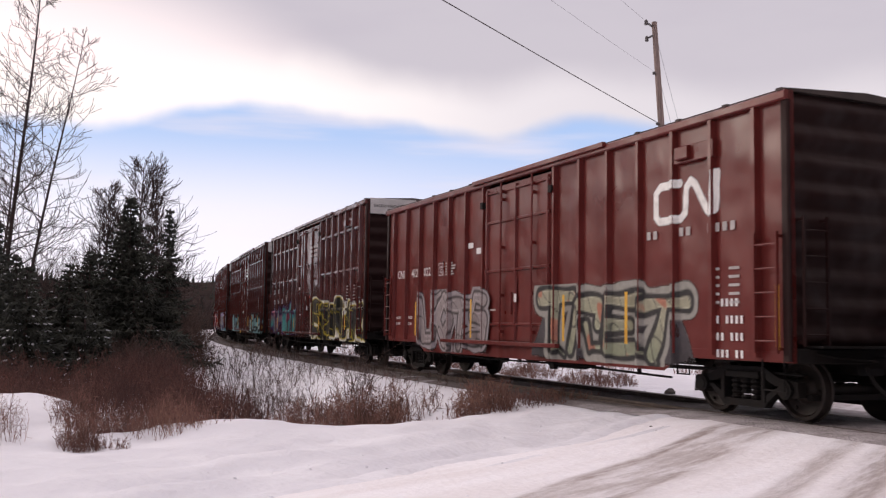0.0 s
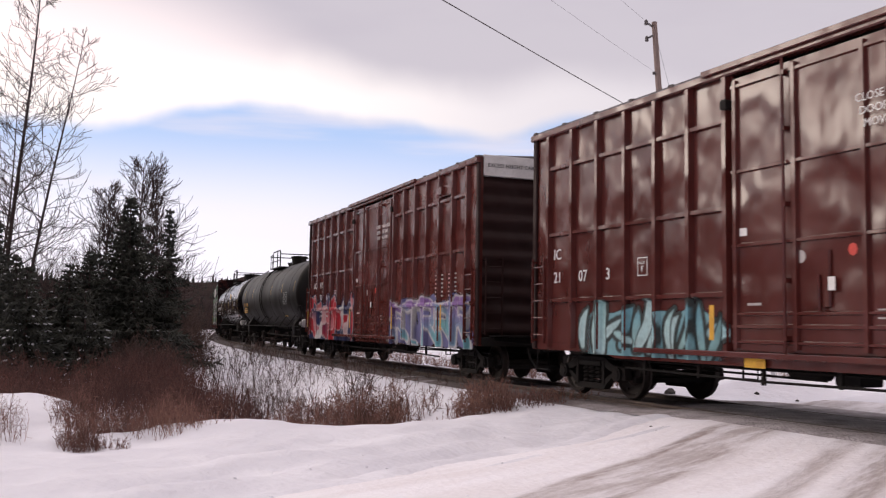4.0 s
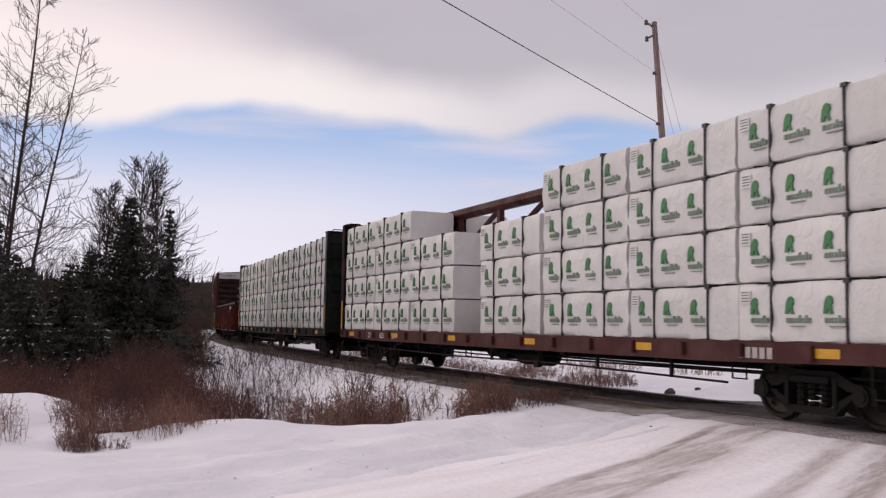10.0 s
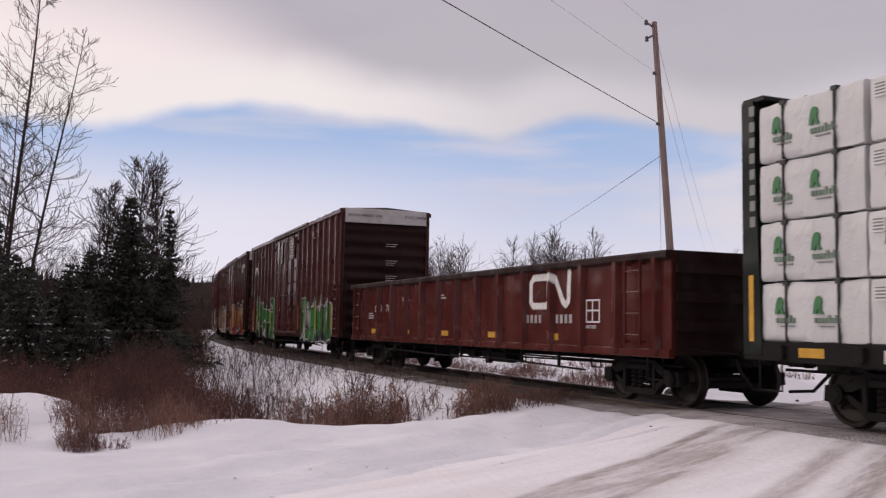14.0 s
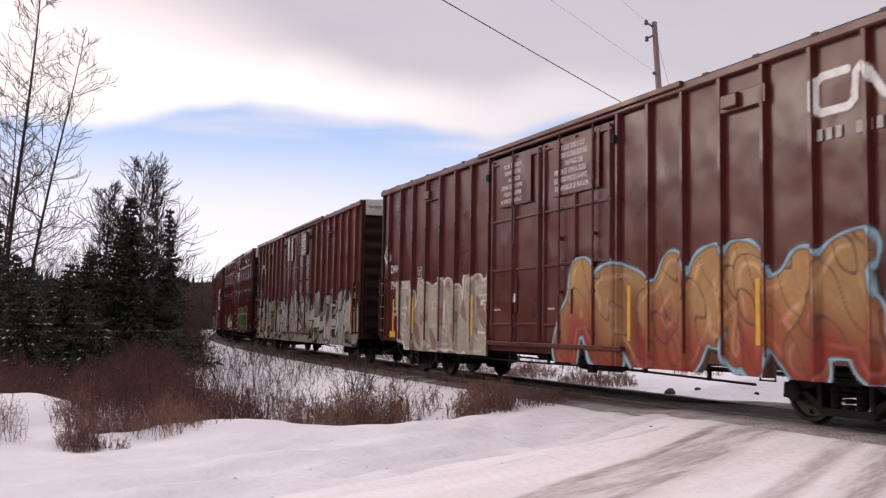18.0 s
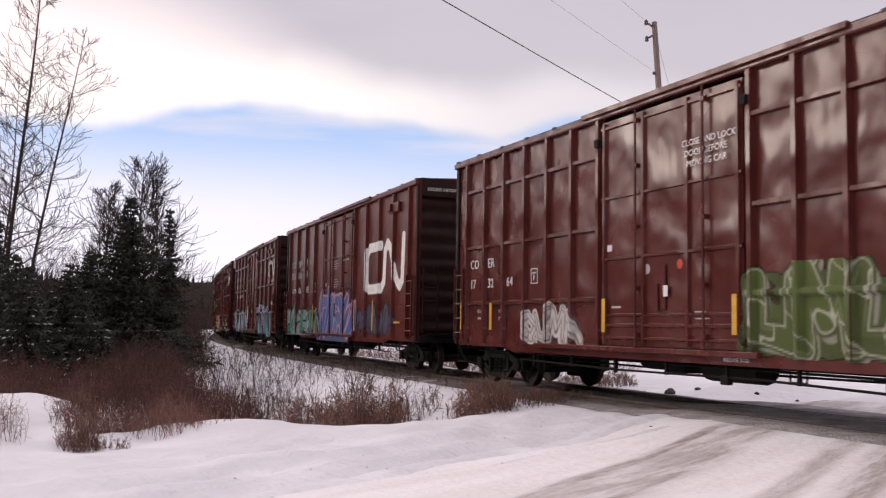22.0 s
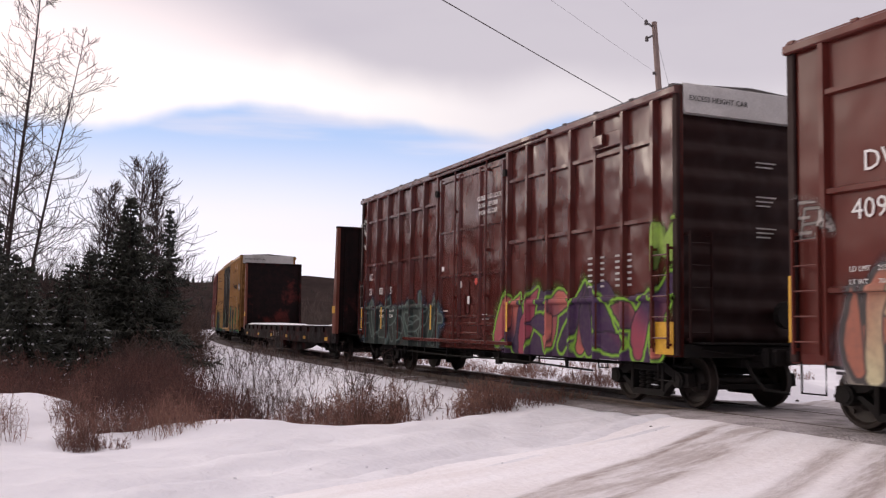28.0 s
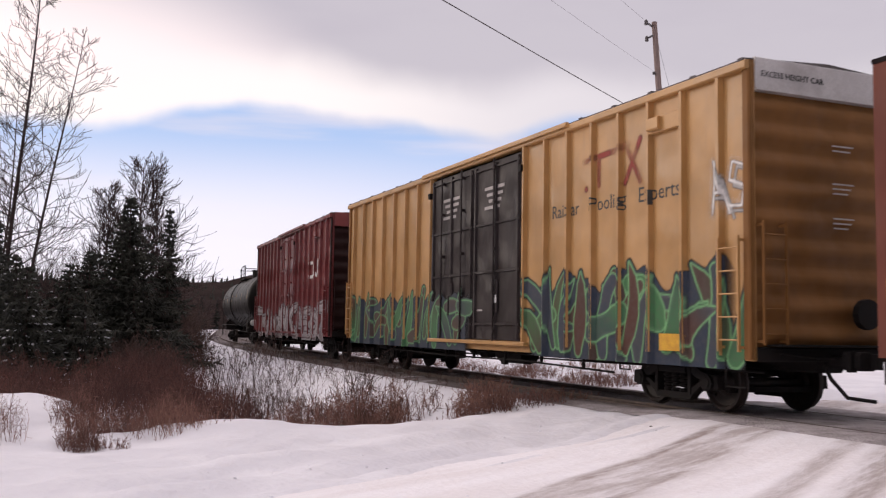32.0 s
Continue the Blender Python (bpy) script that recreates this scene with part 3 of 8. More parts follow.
# ---- plants ----
class Blades:
    """Many thin tapering strips, gathered as arrays."""

    def __init__(self):
        self.p = []

    def strip(self, a, b, w0, w1, side):
        """A four-sided sliver from a to b, w0 wide at its foot and w1 at its tip."""
        self.p.append((*a, *b, w0, w1, *side))

    def data(self, name, mat):
        q = np.array(self.p)
        a, b, w0, w1, s = q[:, :3], q[:, 3:6], q[:, 6:7] / 2, q[:, 7:8] / 2, q[:, 8:11]
        d = b - a
        t = np.cross(d, s)
        t /= np.linalg.norm(t, axis=1, keepdims=True) + 1e-9
        o = np.cross(d, t)
        o /= np.linalg.norm(o, axis=1, keepdims=True) + 1e-9
        # three-sided slivers with real thickness
        e = [(t, 1.0, o, -0.5), (t, -1.0, o, -0.5), (t, 0.0, o, 1.0)]
        lo = [a + w0 * (k1 * u1 + k2 * u2) for u1, k1, u2, k2 in e]
        hi = [b + w1 * (k1 * u1 + k2 * u2) for u1, k1, u2, k2 in e]
        v = np.stack(lo + hi, 1).reshape(-1, 3)
        i = np.arange(len(q))[:, None] * 6
        f = np.concatenate([i + np.array([k, (k + 1) % 3, 3 + (k + 1) % 3, 3 + k]) for k in range(3)], 0)
        return arrays(name, v, f, mat)


def rand_dir(r, up=0.0):
    v = Vector((r.gauss(0, 1), r.gauss(0, 1), r.gauss(0, 1) + up))
    return v.normalized()


def grow(bl, r, base, d, length, width, level, spread, twigs):
    """One limb and what branches from it."""
    p, n = Vector(base), 4
    d = Vector(d).normalized()
    for k in range(n):
        q = p + d * (length / n)
        w = width * (1 - 0.20 * k), width * (1 - 0.20 * (k + 1))
        bl.strip(p, q, max(w[0], 0.020), max(w[1], 0.015), rand_dir(r))
        if level > 0 and k > 0:
            for _ in range(twigs):
                s = (d + rand_dir(r, 0.25) * spread).normalized()
                grow(bl, r, p.lerp(q, r.random()), s, length * r.uniform(0.42, 0.66), width * 0.5, level - 1, spread, twigs)
        p = q
        d = (d + rand_dir(r) * 0.13 + Vector((0, 0, 0.07))).normalized()


def bare_tree(label, base, top, width, seed, first=0.30, reach=0.30, count=26, level=2, lift=0.9, name="bare_tree", mat="bark", twigs=2):
    """A leafless tree: a tapered trunk, rising limbs and fine twigs."""
    r = random.Random(seed)
    base, top = Vector(base), Vector(top)
    H = (top - base).length
    root = tagged(new(name), label, "tree")
    root.location = base
    top = top - base
    trunk, pts = Mesh(), []
    for k in range(13):
        t = k / 12
        wob_ = Vector((math.sin(t * 5 + seed) * 0.010 * H, math.sin(t * 4 + 2 * seed) * 0.010 * H, 0)) * (t > 0)
        pts.append(top * t + wob_ - Vector((0, 0, 0.3)) * (k == 0))
    trunk.tube(pts, width / 2, 8, width * 0.05)
    part("trunk", trunk, mat, root, smooth=True)
    bl = Blades()
    for k in range(count):
        t = first + (0.97 - first) * (k + r.random()) / count
        f = t * 12
        p = pts[int(f)].lerp(pts[min(int(f) + 1, 12)], f - int(f))
        a = r.uniform(0, 2 * math.pi)
        L = H * reach * (1.05 - t) ** 0.6 * r.uniform(0.6, 1.1)
        grow(bl, r, p, (math.cos(a), math.sin(a), lift + r.uniform(-0.25, 0.3)), L, width * 0.34 * (1.1 - t), level, 0.75, twigs)
    part("crown", bl.data("crown", "twig"), "twig", root, "leafless limbs and fine twigs")
    return root


def spruce(label, base, H, R, seed, bare=0.0, snow=0.0, whorls=None, ragged=0.25):
    """A spruce: trunk, drooping branches in whorls, needle sprays along each."""
    r = random.Random(seed)
    root = tagged(new("spruce"), label, "spruce tree")
    root.location = base
    part("trunk", Mesh().tube([(0, 0, -0.3), (0.02, 0.03, H * 0.5), (0, 0, H)], 0.016 * H + 0.03, 7, 0.015), "bark", root)
    bl, sn = Blades(), Blades()
    n = whorls or int(H / 0.19)
    for k in range(n):
        t = (k + 0.5) / n
        z = H * (0.06 + 0.93 * t)
        reach = R * (1 - t) ** 1.05 * r.uniform(1 - ragged, 1 + ragged * 0.5) + 0.08
        for q in range(r.randint(6, 9)):
            if r.random() < bare:
                continue
            a = r.uniform(0, 2 * math.pi)
            L = reach * r.uniform(0.7, 1.12)
            d = Vector((math.cos(a), math.sin(a), 0.15 * t - 0.28 * (1 - t)))
            p = Vector((0, 0, z))
            m = max(int(L / 0.13), 2)
            for j in range(m):
                c = p + d * (L * (j + 0.4) / m) + Vector((0, 0, 0.10 * L * (j / m) ** 2))
                size = (0.26 + 0.12 * r.random()) * (0.45 + 0.55 * (1 - t))
                for _ in range(3):
                    s = (d * 0.9 + rand_dir(r, -0.25) * 0.85).normalized()
                    bl.strip(c, c + s * size, 0.075, 0.012, rand_dir(r))
                if snow and r.random() < snow:
                    sn.strip(c + Vector((0, 0, 0.03)), c + d * size * 0.6 + Vector((0, 0, 0.02)), 0.06, 0.03, (0, 0, 1))
    part("needles", bl.data("needles", "needles"), "needles", root, "dark green needle sprays")
    if sn.p:
        tagged(part("snow_dusting", sn.data("snow_dusting", "snow"), "snow", root, "snow lying on the boughs"), kind="stuff")
    return root


def weeds(name, label, patches, seed, mat="weed", category="dry shrub", width=0.012, kind="stuff"):
    """Dry stems with side twigs, rising from the ground in patches (x, y, half width, half depth, stems, low, high)."""
    r = random.Random(seed)
    bl = Blades()
    spots = []
    for x, y, rx, ry, n, lo, hi in patches:
        for _ in range(n):
            a, q = r.uniform(0, 2 * math.pi), math.sqrt(r.random())
            px_, py_ = x + rx * q * math.cos(a), y + ry * q * math.sin(a)
            edge = 1.0 - 0.55 * q ** 3
            spots.append((px_, py_, r.uniform(lo, hi) * edge))
    zs = ground_z(np.array([s[0] for s in spots]), np.array([s[1] for s in spots]))
    for (x, y, h), z in zip(spots, zs):
        p = Vector((x, y, z - 0.04))
        d = Vector((r.gauss(0, 0.26), r.gauss(0, 0.26), 1)).normalized()
        w = width * r.uniform(0.6, 1.2)
        mid = p + d * h * 0.55
        tip = mid + (d + rand_dir(r) * 0.35).normalized() * h * 0.45
        bl.strip(p, mid, w, w * 0.75, rand_dir(r))
        bl.strip(mid, tip, w * 0.75, w * 0.4, rand_dir(r))
        for _ in range(5):
            f = r.uniform(0.25, 0.98)
            c = p.lerp(tip, f)
            e = c + (d * 0.55 + rand_dir(r, 0.25) * 0.95).normalized() * h * r.uniform(0.14, 0.36)
            bl.strip(c, e, w * 0.65, w * 0.4, rand_dir(r))
            for _ in range(2):
                g = c.lerp(e, r.uniform(0.35, 1.0))
                bl.strip(g, g + (d * 0.4 + rand_dir(r, 0.2)).normalized() * h * r.uniform(0.06, 0.16), w * 0.5, w * 0.3, rand_dir(r))
    return thing(name, label, category, kind=kind, mesh=bl.data(name, mat))


def plant_near():
    bare_tree("tall leafless aspen with a pale reddish trunk", (-17.6, 38.0, 0.0), (-16.7, 38.0, 16.6), 0.24, 4, 0.20, 0.19, 66, 2, 0.5, twigs=1)
    bare_tree("tall leafless aspen leaning slightly", (-16.7, 37.5, 0.0), (-14.7, 37.5, 13.4), 0.17, 9, 0.28, 0.20, 50, 2, 0.5, twigs=1)
    bare_tree("young leafless birch beside the aspens", (-19.0, 40.0, 0.0), (-18.2, 40.0, 12.0), 0.15, 12, 0.25, 0.20, 46, 2, 0.6, twigs=1)
    bare_tree("bushy leafless tree behind the spruces", (-13.2, 41.0, 0.1), (-13.2, 41.0, 8.5), 0.20, 15, 0.14, 0.36, 60, 2, 0.85)
    bare_tree("slim leafless tree behind the spruces", (-14.7, 41.0, 0.1), (-14.6, 41.0, 7.4), 0.13, 17, 0.2, 0.30, 40, 2, 1.0)
    bare_tree("leafless sapling between the spruces", (-12.3, 40.0, 0.1), (-12.0, 40.0, 7.0), 0.12, 19, 0.2, 0.22, 34, 2, 1.0)
    spruce("dark green spruce beside the line", (-11.3, 34.0, -0.1), 6.1, 2.9, 21, 0.0, 0.02, 42, 0.45)
    spruce("ragged spruce with sparse upper boughs", (-10.3, 35.5, -0.1), 5.9, 1.5, 22, 0.15, 0.0, 30, 0.80)
    spruce("bushy spruce with snow on its lower boughs", (-13.3, 29.5, -0.2), 3.7, 1.7, 23, 0.05, 0.16)
    spruce("bushy spruce with snow on its lower boughs", (-12.1, 27.6, -0.2), 3.1, 1.6, 24, 0.05, 0.20)
    spruce("bushy spruce with snow on its lower boughs", (-10.6, 28.2, -0.2), 2.6, 1.45, 25, 0.05, 0.18)
    spruce("tall dark spruce at the wood's edge", (-15.6, 33.0, -0.1), 5.0, 1.9, 26, 0.05, 0.06)
    spruce("tall dark spruce at the wood's edge", (-18.6, 35.0, -0.1), 5.4, 2.0, 27, 0.05, 0.04)
    spruce("bushy spruce at the wood's edge", (-14.6, 30.8, -0.2), 4.3, 1.9, 61, 0.03, 0.12)
    spruce("bushy spruce at the wood's edge", (-12.4, 31.5, -0.2), 3.6, 1.8, 62, 0.03, 0.08)
    spruce("tall dark spruce at the wood's edge", (-16.3, 31.5, -0.2), 4.2, 1.9, 63, 0.03, 0.05)
    spruce("tall dark spruce at the wood's edge", (-14.6, 33.5, -0.2), 3.6, 1.9, 64, 0.03, 0.04)
    spruce("low spruce under the bare trees", (-10.8, 33.2, -0.2), 3.2, 1.4, 28, 0.05, 0.05)
    spruce("low spruce under the bare trees", (-13.6, 36.5, 0.0), 4.2, 2.4, 29, 0.0, 0.02, None, 0.45)
    # alder and brushwood along the inside of the bend
    weeds("brushwood", "dense dark leafless brushwood along the line", [(-9.9, 30.5, 1.6, 2.6, 460, 0.8, 1.8), (-13.0, 40.0, 3.2, 5.0, 900, 1.6, 3.4), (-13.6, 45.0, 1.3, 5.0, 420, 1.0, 2.4)], 31, "brush", "brushwood", 0.022, "stuff")
    weeds("brushwood", "tall leafless brushwood beside the far bend", [(-16.2, 52.0, 2.2, 7.0, 700, 1.6, 3.4), (-20.5, 66.0, 2.6, 8.0, 800, 2.0, 4.4), (-25.0, 80.0, 3.0, 9.0, 900, 2.4, 5.0), (-30.0, 95.0, 3.6, 10.0, 900, 2.6, 5.5), (-35.5, 118.0, 4.5, 14.0, 800, 3.0, 6.0)], 32, "brush", "brushwood", 0.045, "stuff")
    weeds("brushwood", "leafless saplings at the wood's edge", [(-19.0, 44.0, 7.0, 4.0, 700, 2.5, 6.0), (-15.5, 47.0, 3.5, 4.0, 320, 2.5, 5.5)], 33, "twig", "saplings", 0.035, "stuff")
    # weeds of the ditch and the verge
    weeds("dry_shrub", "thick clump of reddish-brown dry weeds in the ditch", [(-2.0, 17.9, 1.25, 1.6, 400, 0.3, 0.92), (-1.3, 18.1, 0.75, 1.3, 230, 0.3, 1.12), (-0.6, 18.4, 0.6, 1.1, 90, 0.25, 0.7)], 41)
    weeds("dry_shrub", "small clump of brown dry weeds", [(0.78, 17.0, 0.55, 0.7, 240, 0.25, 0.72), (0.75, 17.2, 0.85, 1.0, 130, 0.2, 0.5)], 42)
    weeds("dry_shrub", "low dry grass poking through snow", [(1.75, 17.6, 0.55, 0.9, 170, 0.12, 0.36), (2.5, 18.6, 0.6, 0.9, 120, 0.10, 0.32)], 43)
    weeds("dry_shrub", "tall tangle of dark brown dry weeds", [(-5.4, 20.5, 1.3, 2.6, 460, 0.5, 1.0), (-6.9, 22.0, 1.5, 3.0, 620, 0.6, 1.2), (-8.4, 25.0, 1.4, 3.2, 520, 0.7, 1.4), (-4.3, 18.4, 1.0, 1.7, 300, 0.35, 0.75)], 44, "dark_weed")
    weeds("dry_shrub", "reddish dry weeds under the spruces", [(-10.2, 22.5, 1.5, 3.0, 900, 0.6, 1.3), (-8.6, 20.0, 1.2, 2.2, 520, 0.5, 1.1), (-8.2, 27.0, 1.4, 2.6, 420, 0.7, 1.5), (-12.0, 24.0, 1.6, 2.5, 500, 0.7, 1.3)], 45, "dark_weed")
    weeds("dry_shrub", "tuft of dry grass beside the snow heap", [(-4.75, 12.7, 0.26, 0.40, 150, 0.2, 0.55), (-5.2, 14.6, 0.55, 1.2, 320, 0.3, 0.85), (-4.6, 15.6, 0.8, 1.0, 260, 0.3, 0.75)], 46, width=0.008)
    weeds("dry_shrub", "thin dry stems on the snow heap", [(-5.75, 12.3, 0.42, 0.5, 60, 0.3, 0.72), (-6.3, 13.2, 0.5, 0.6, 40, 0.3, 0.7)], 47, width=0.006)
    weeds("dry_shrub", "scattered dry stalks on the bank", [(-4.3, 14.6, 0.7, 0.6, 150, 0.2, 0.6), (-3.7, 15.2, 0.5, 0.5, 40, 0.15, 0.4), (-4.4, 13.1, 0.2, 0.25, 36, 0.1, 0.3)], 48, width=0.007)
    weeds("dry_shrub", "thin dark saplings on the snowy slope", [(-6.6, 33.0, 1.6, 5.0, 90, 0.5, 1.3), (-8.6, 38.0, 1.6, 5.0, 50, 0.5, 1.2)], 49, "brush", width=0.02)
    weeds("dry_shrub", "sparse dry stalks on the snowy slope", [(-2.8, 27.0, 2.6, 4.0, 130, 0.3, 0.8), (0.2, 23.0, 1.6, 2.5, 60, 0.25, 0.6), (-4.6, 27.0, 1.4, 4.0, 150, 0.4, 1.0), (-4.3, 22.0, 1.2, 2.2, 170, 0.3, 0.8), (-3.2, 20.6, 0.9, 1.4, 90, 0.3, 0.7)], 50, "brush", width=0.011)
    weeds("dry_shrub", "lone dark twigs in the ditch", [(-1.85, 21.0, 0.35, 0.5, 26, 0.9, 1.5)], 53, "brush", width=0.016)
    weeds("dry_shrub", "brown weeds beyond the line", [(4.5, 27.6, 1.2, 1.2, 260, 0.25, 0.65), (2.7, 32.5, 1.3, 3.0, 300, 0.3, 0.8), (0.4, 40.0, 2.0, 4.5, 320, 0.4, 1.0), (-3.0, 50.0, 2.5, 6.0, 320, 0.5, 1.2), (6.2, 37.5, 1.6, 2.5, 150, 0.2, 0.7), (9.4, 35.0, 0.9, 1.2, 60, 0.2, 0.5), (12.0, 33.0, 0.7, 1.5, 60, 0.2, 0.5), (14.5, 44.0, 5.0, 4.0, 200, 0.3, 0.8)], 51, width=0.014)
    weeds("dry_grass", "tawny dry grass in the field beyond the line", [(26.0, 63.0, 6.0, 5.0, 2600, 0.4, 1.0)], 52, "dry_grass", "dry grass", 0.03, "stuff")


def far_tree(r, bl, x, y, z, H, bushy=1.0):
    p = Vector((x, y, z - 0.3))
    lean = Vector((r.gauss(0, 0.05), r.gauss(0, 0.05), 1))
    w = 0.013 * H
    bl.strip(p, p + lean * H * 0.6, w, w * 0.6, (1, 0.2, 0))
    bl.strip(p + lean * H * 0.6, p + lean * H, w * 0.6, 0.03, (1, 0.2, 0))
    for _ in range(int(13 * bushy)):
        f = r.uniform(0.22, 0.95)
        c = p + lean * H * f
        d = (rand_dir(r) * 0.75 + Vector((0, 0, 0.9))).normalized()
        L = H * (1.05 - f) * r.uniform(0.3, 0.6) + 0.5
        e = c + d * L
        bl.strip(c, e, w * 0.32, 0.03, rand_dir(r))
        for _ in range(2):
            g = c.lerp(e, r.uniform(0.3, 0.9))
            bl.strip(g, g + (d + rand_dir(r) * 0.8).normalized() * L * 0.5, 0.045, 0.02, rand_dir(r))


def far_spruce(r, bl, x, y, z, H):
    p = Vector((x, y, z))
    bl.strip(p, p + Vector((0, 0, H)), 0.02 * H, 0.03, (1, 0, 0))
    n = int(H / 0.26)
    for k in range(n):
        t = (k + r.random()) / n
        for _ in range(6):
            a = r.uniform(0, 2 * math.pi)
            L = (0.19 * H * (1 - t) + 0.15) * r.uniform(0.5, 1.2)
            c = p + Vector((0, 0, H * (0.08 + 0.9 * t)))
            bl.strip(c, c + Vector((math.cos(a) * L, math.sin(a) * L, -0.25 * L)), 0.34, 0.05, (0, 0, 1))


def plant_far():
    """The woods all round: bare trees with spruces among them, thick towards the ground."""
    r = random.Random(77)
    wood, firs, low = Blades(), Blades(), Blades()
    place = []
    for _ in range(1500):
        az = r.uniform(-1.0, 1.0) if r.random() < 0.72 else r.uniform(-math.pi, math.pi)
        d = r.uniform(105, 190)
        # unseen nearer trees, added to close the ring and darken what faces it
        if abs(az) > 1.0:
            d = r.uniform(42, 90)
        place.append((d * math.sin(az), d * math.cos(az), r.random(), d))
    # more unseen trees left of the view, added to darken car-side reflections
    for _ in range(230):
        az, d = r.uniform(-1.35, -0.50), r.uniform(44, 88)
        place.append((d * math.sin(az), d * math.cos(az), r.random(), d))
    xs, ys = np.array([p[0] for p in place]), np.array([p[1] for p in place])
    w, u = near_line(xs, ys)
    zs = ground_z(xs, ys)
    s, c = road_coord(xs, ys)
    for (x, y, q, d), ww, cc, z in zip(place, w, c, zs):
        if abs(ww) < 9 or (abs(cc) < 7 and y < 120) or (ww > 0 and abs(ww) < 20 and d < 120 and y > 0):
            continue
        if d < 95:
            tall = r.uniform(8, 14)
            if q < 0.45:
                far_spruce(r, firs, x, y, z, tall)
            else:
                far_tree(r, wood, x, y, z, tall, 1.6)
        elif q < 0.07:
            far_spruce(r, firs, x, y, z, r.uniform(4, 6.8))
        else:
            far_tree(r, wood, x, y, z, r.uniform(3.4, 6.2))
    for _ in range(15000):
        az, d = r.uniform(-0.95, 0.95), r.uniform(92, 170)
        x, y = d * math.sin(az), d * math.cos(az)
        low.p.append((x, y, d))
    pts = np.array(low.p)
    low.p = []
    w, u = near_line(pts[:, 0], pts[:, 1])
    zs = ground_z(pts[:, 0], pts[:, 1])
    for (x, y, d), ww, z in zip(pts, w, zs):
        if abs(ww) < 6:
            continue
        h = r.uniform(2.2, 5.0)
        p = Vector((x, y, z - 0.2))
        for _ in range(4):
            e = p + (Vector((0, 0, 1)) + rand_dir(r) * 0.85).normalized() * h * r.uniform(0.6, 1.0)
            low.strip(p, e, 0.10, 0.035, rand_dir(r))
    # named groves that stand out over the rest
    groves = Blades()
    for x0, x1, y0, top, n in ((-52.0, -34.0, 158, 6.6, 26), (-6.0, 3.6, 112, 11.5, 15), (6.8, 19.5, 108, 11.2, 22), (28, 40, 120, 8.6, 14), (20, 24, 115, 7.0, 6)):
        for _ in range(n):
            x, y = r.uniform(x0, x1), y0 + r.uniform(-4, 6)
            far_tree(r, groves, x, y, gz(x, y), (top + 0.6) * r.uniform(0.72, 1.05), 3.2)
    for x, y, h in ((-39.5, 156, 6.4), (-37.2, 157, 5.2), (-43.0, 158, 6.0), (-7.6, 118, 6.0), (-6.6, 119, 5.4), (24.4, 112, 6.6), (26.0, 113, 7.2), (27.4, 115, 6.2), (23.0, 116, 5.6)):
        far_spruce(r, firs, x, y, gz(x, y), h)
    thing("far_wood", "leafless grey-brown woods beyond the snow", "woods", kind="stuff", mesh=wood.data("far_wood", "far_wood"))
    thing("far_spruces", "dark spruces scattered through the far woods", "spruce trees", kind="stuff", mesh=firs.data("far_spruces", "far_spruce"))
    thing("undergrowth", "dense leafless undergrowth at the foot of the woods", "undergrowth", kind="stuff", mesh=low.data("undergrowth", "far_wood"))
    thing("grove", "taller leafless trees over the far woods", "grove", kind="stuff", mesh=groves.data("grove", "twig"))
    # the wooded rise behind everything
    m, v, f, n = Mesh(), [], [], 220
    for k in range(n + 1):
        a = 2 * math.pi * k / n
        top = 12.3 + 0.9 * math.sin(3.1 * a + 1) + 1.0 * math.sin(7.3 * a) + r.uniform(-0.9, 0.9)
        for d, z in ((205, -2.0), (212, top * 0.55), (230, top), (420, top + 4)):
            v.append((d * math.sin(a), d * math.cos(a), z))
    for k in range(n):
        f += [(4 * k + q, 4 * k + 4 + q, 4 * k + 5 + q, 4 * k + 1 + q) for q in range(3)]
    m.add(v, f)
    thing("backdrop", "distant wooded rise", "distant woods", kind="structure", mesh=m, mat="ridge")
    crest = Blades()
    for _ in range(5200):
        a = r.uniform(-0.8, 0.8) if r.random() < 0.8 else r.uniform(-math.pi, math.pi)
        d = r.uniform(214, 238)
        top = 12.3 + 0.9 * math.sin(3.1 * a + 1) + 1.0 * math.sin(7.3 * a)
        z = top * (0.55 + 0.45 * (d - 212) / 18) - 1.5 if d < 230 else top - 1.0
        h = 1.4 + 2.4 * r.random() ** 3.0
        p = Vector((d * math.sin(a), d * math.cos(a), z))
        crest.strip(p, p + Vector((r.gauss(0, 0.2), r.gauss(0, 0.2), h)), r.uniform(0.7, 1.8), 0.15, (math.cos(a), -math.sin(a), 0))
    thing("crest_trees", "dark treetops along the distant rise", "treetops", kind="stuff", mesh=crest.data("crest_trees", "far_spruce"))


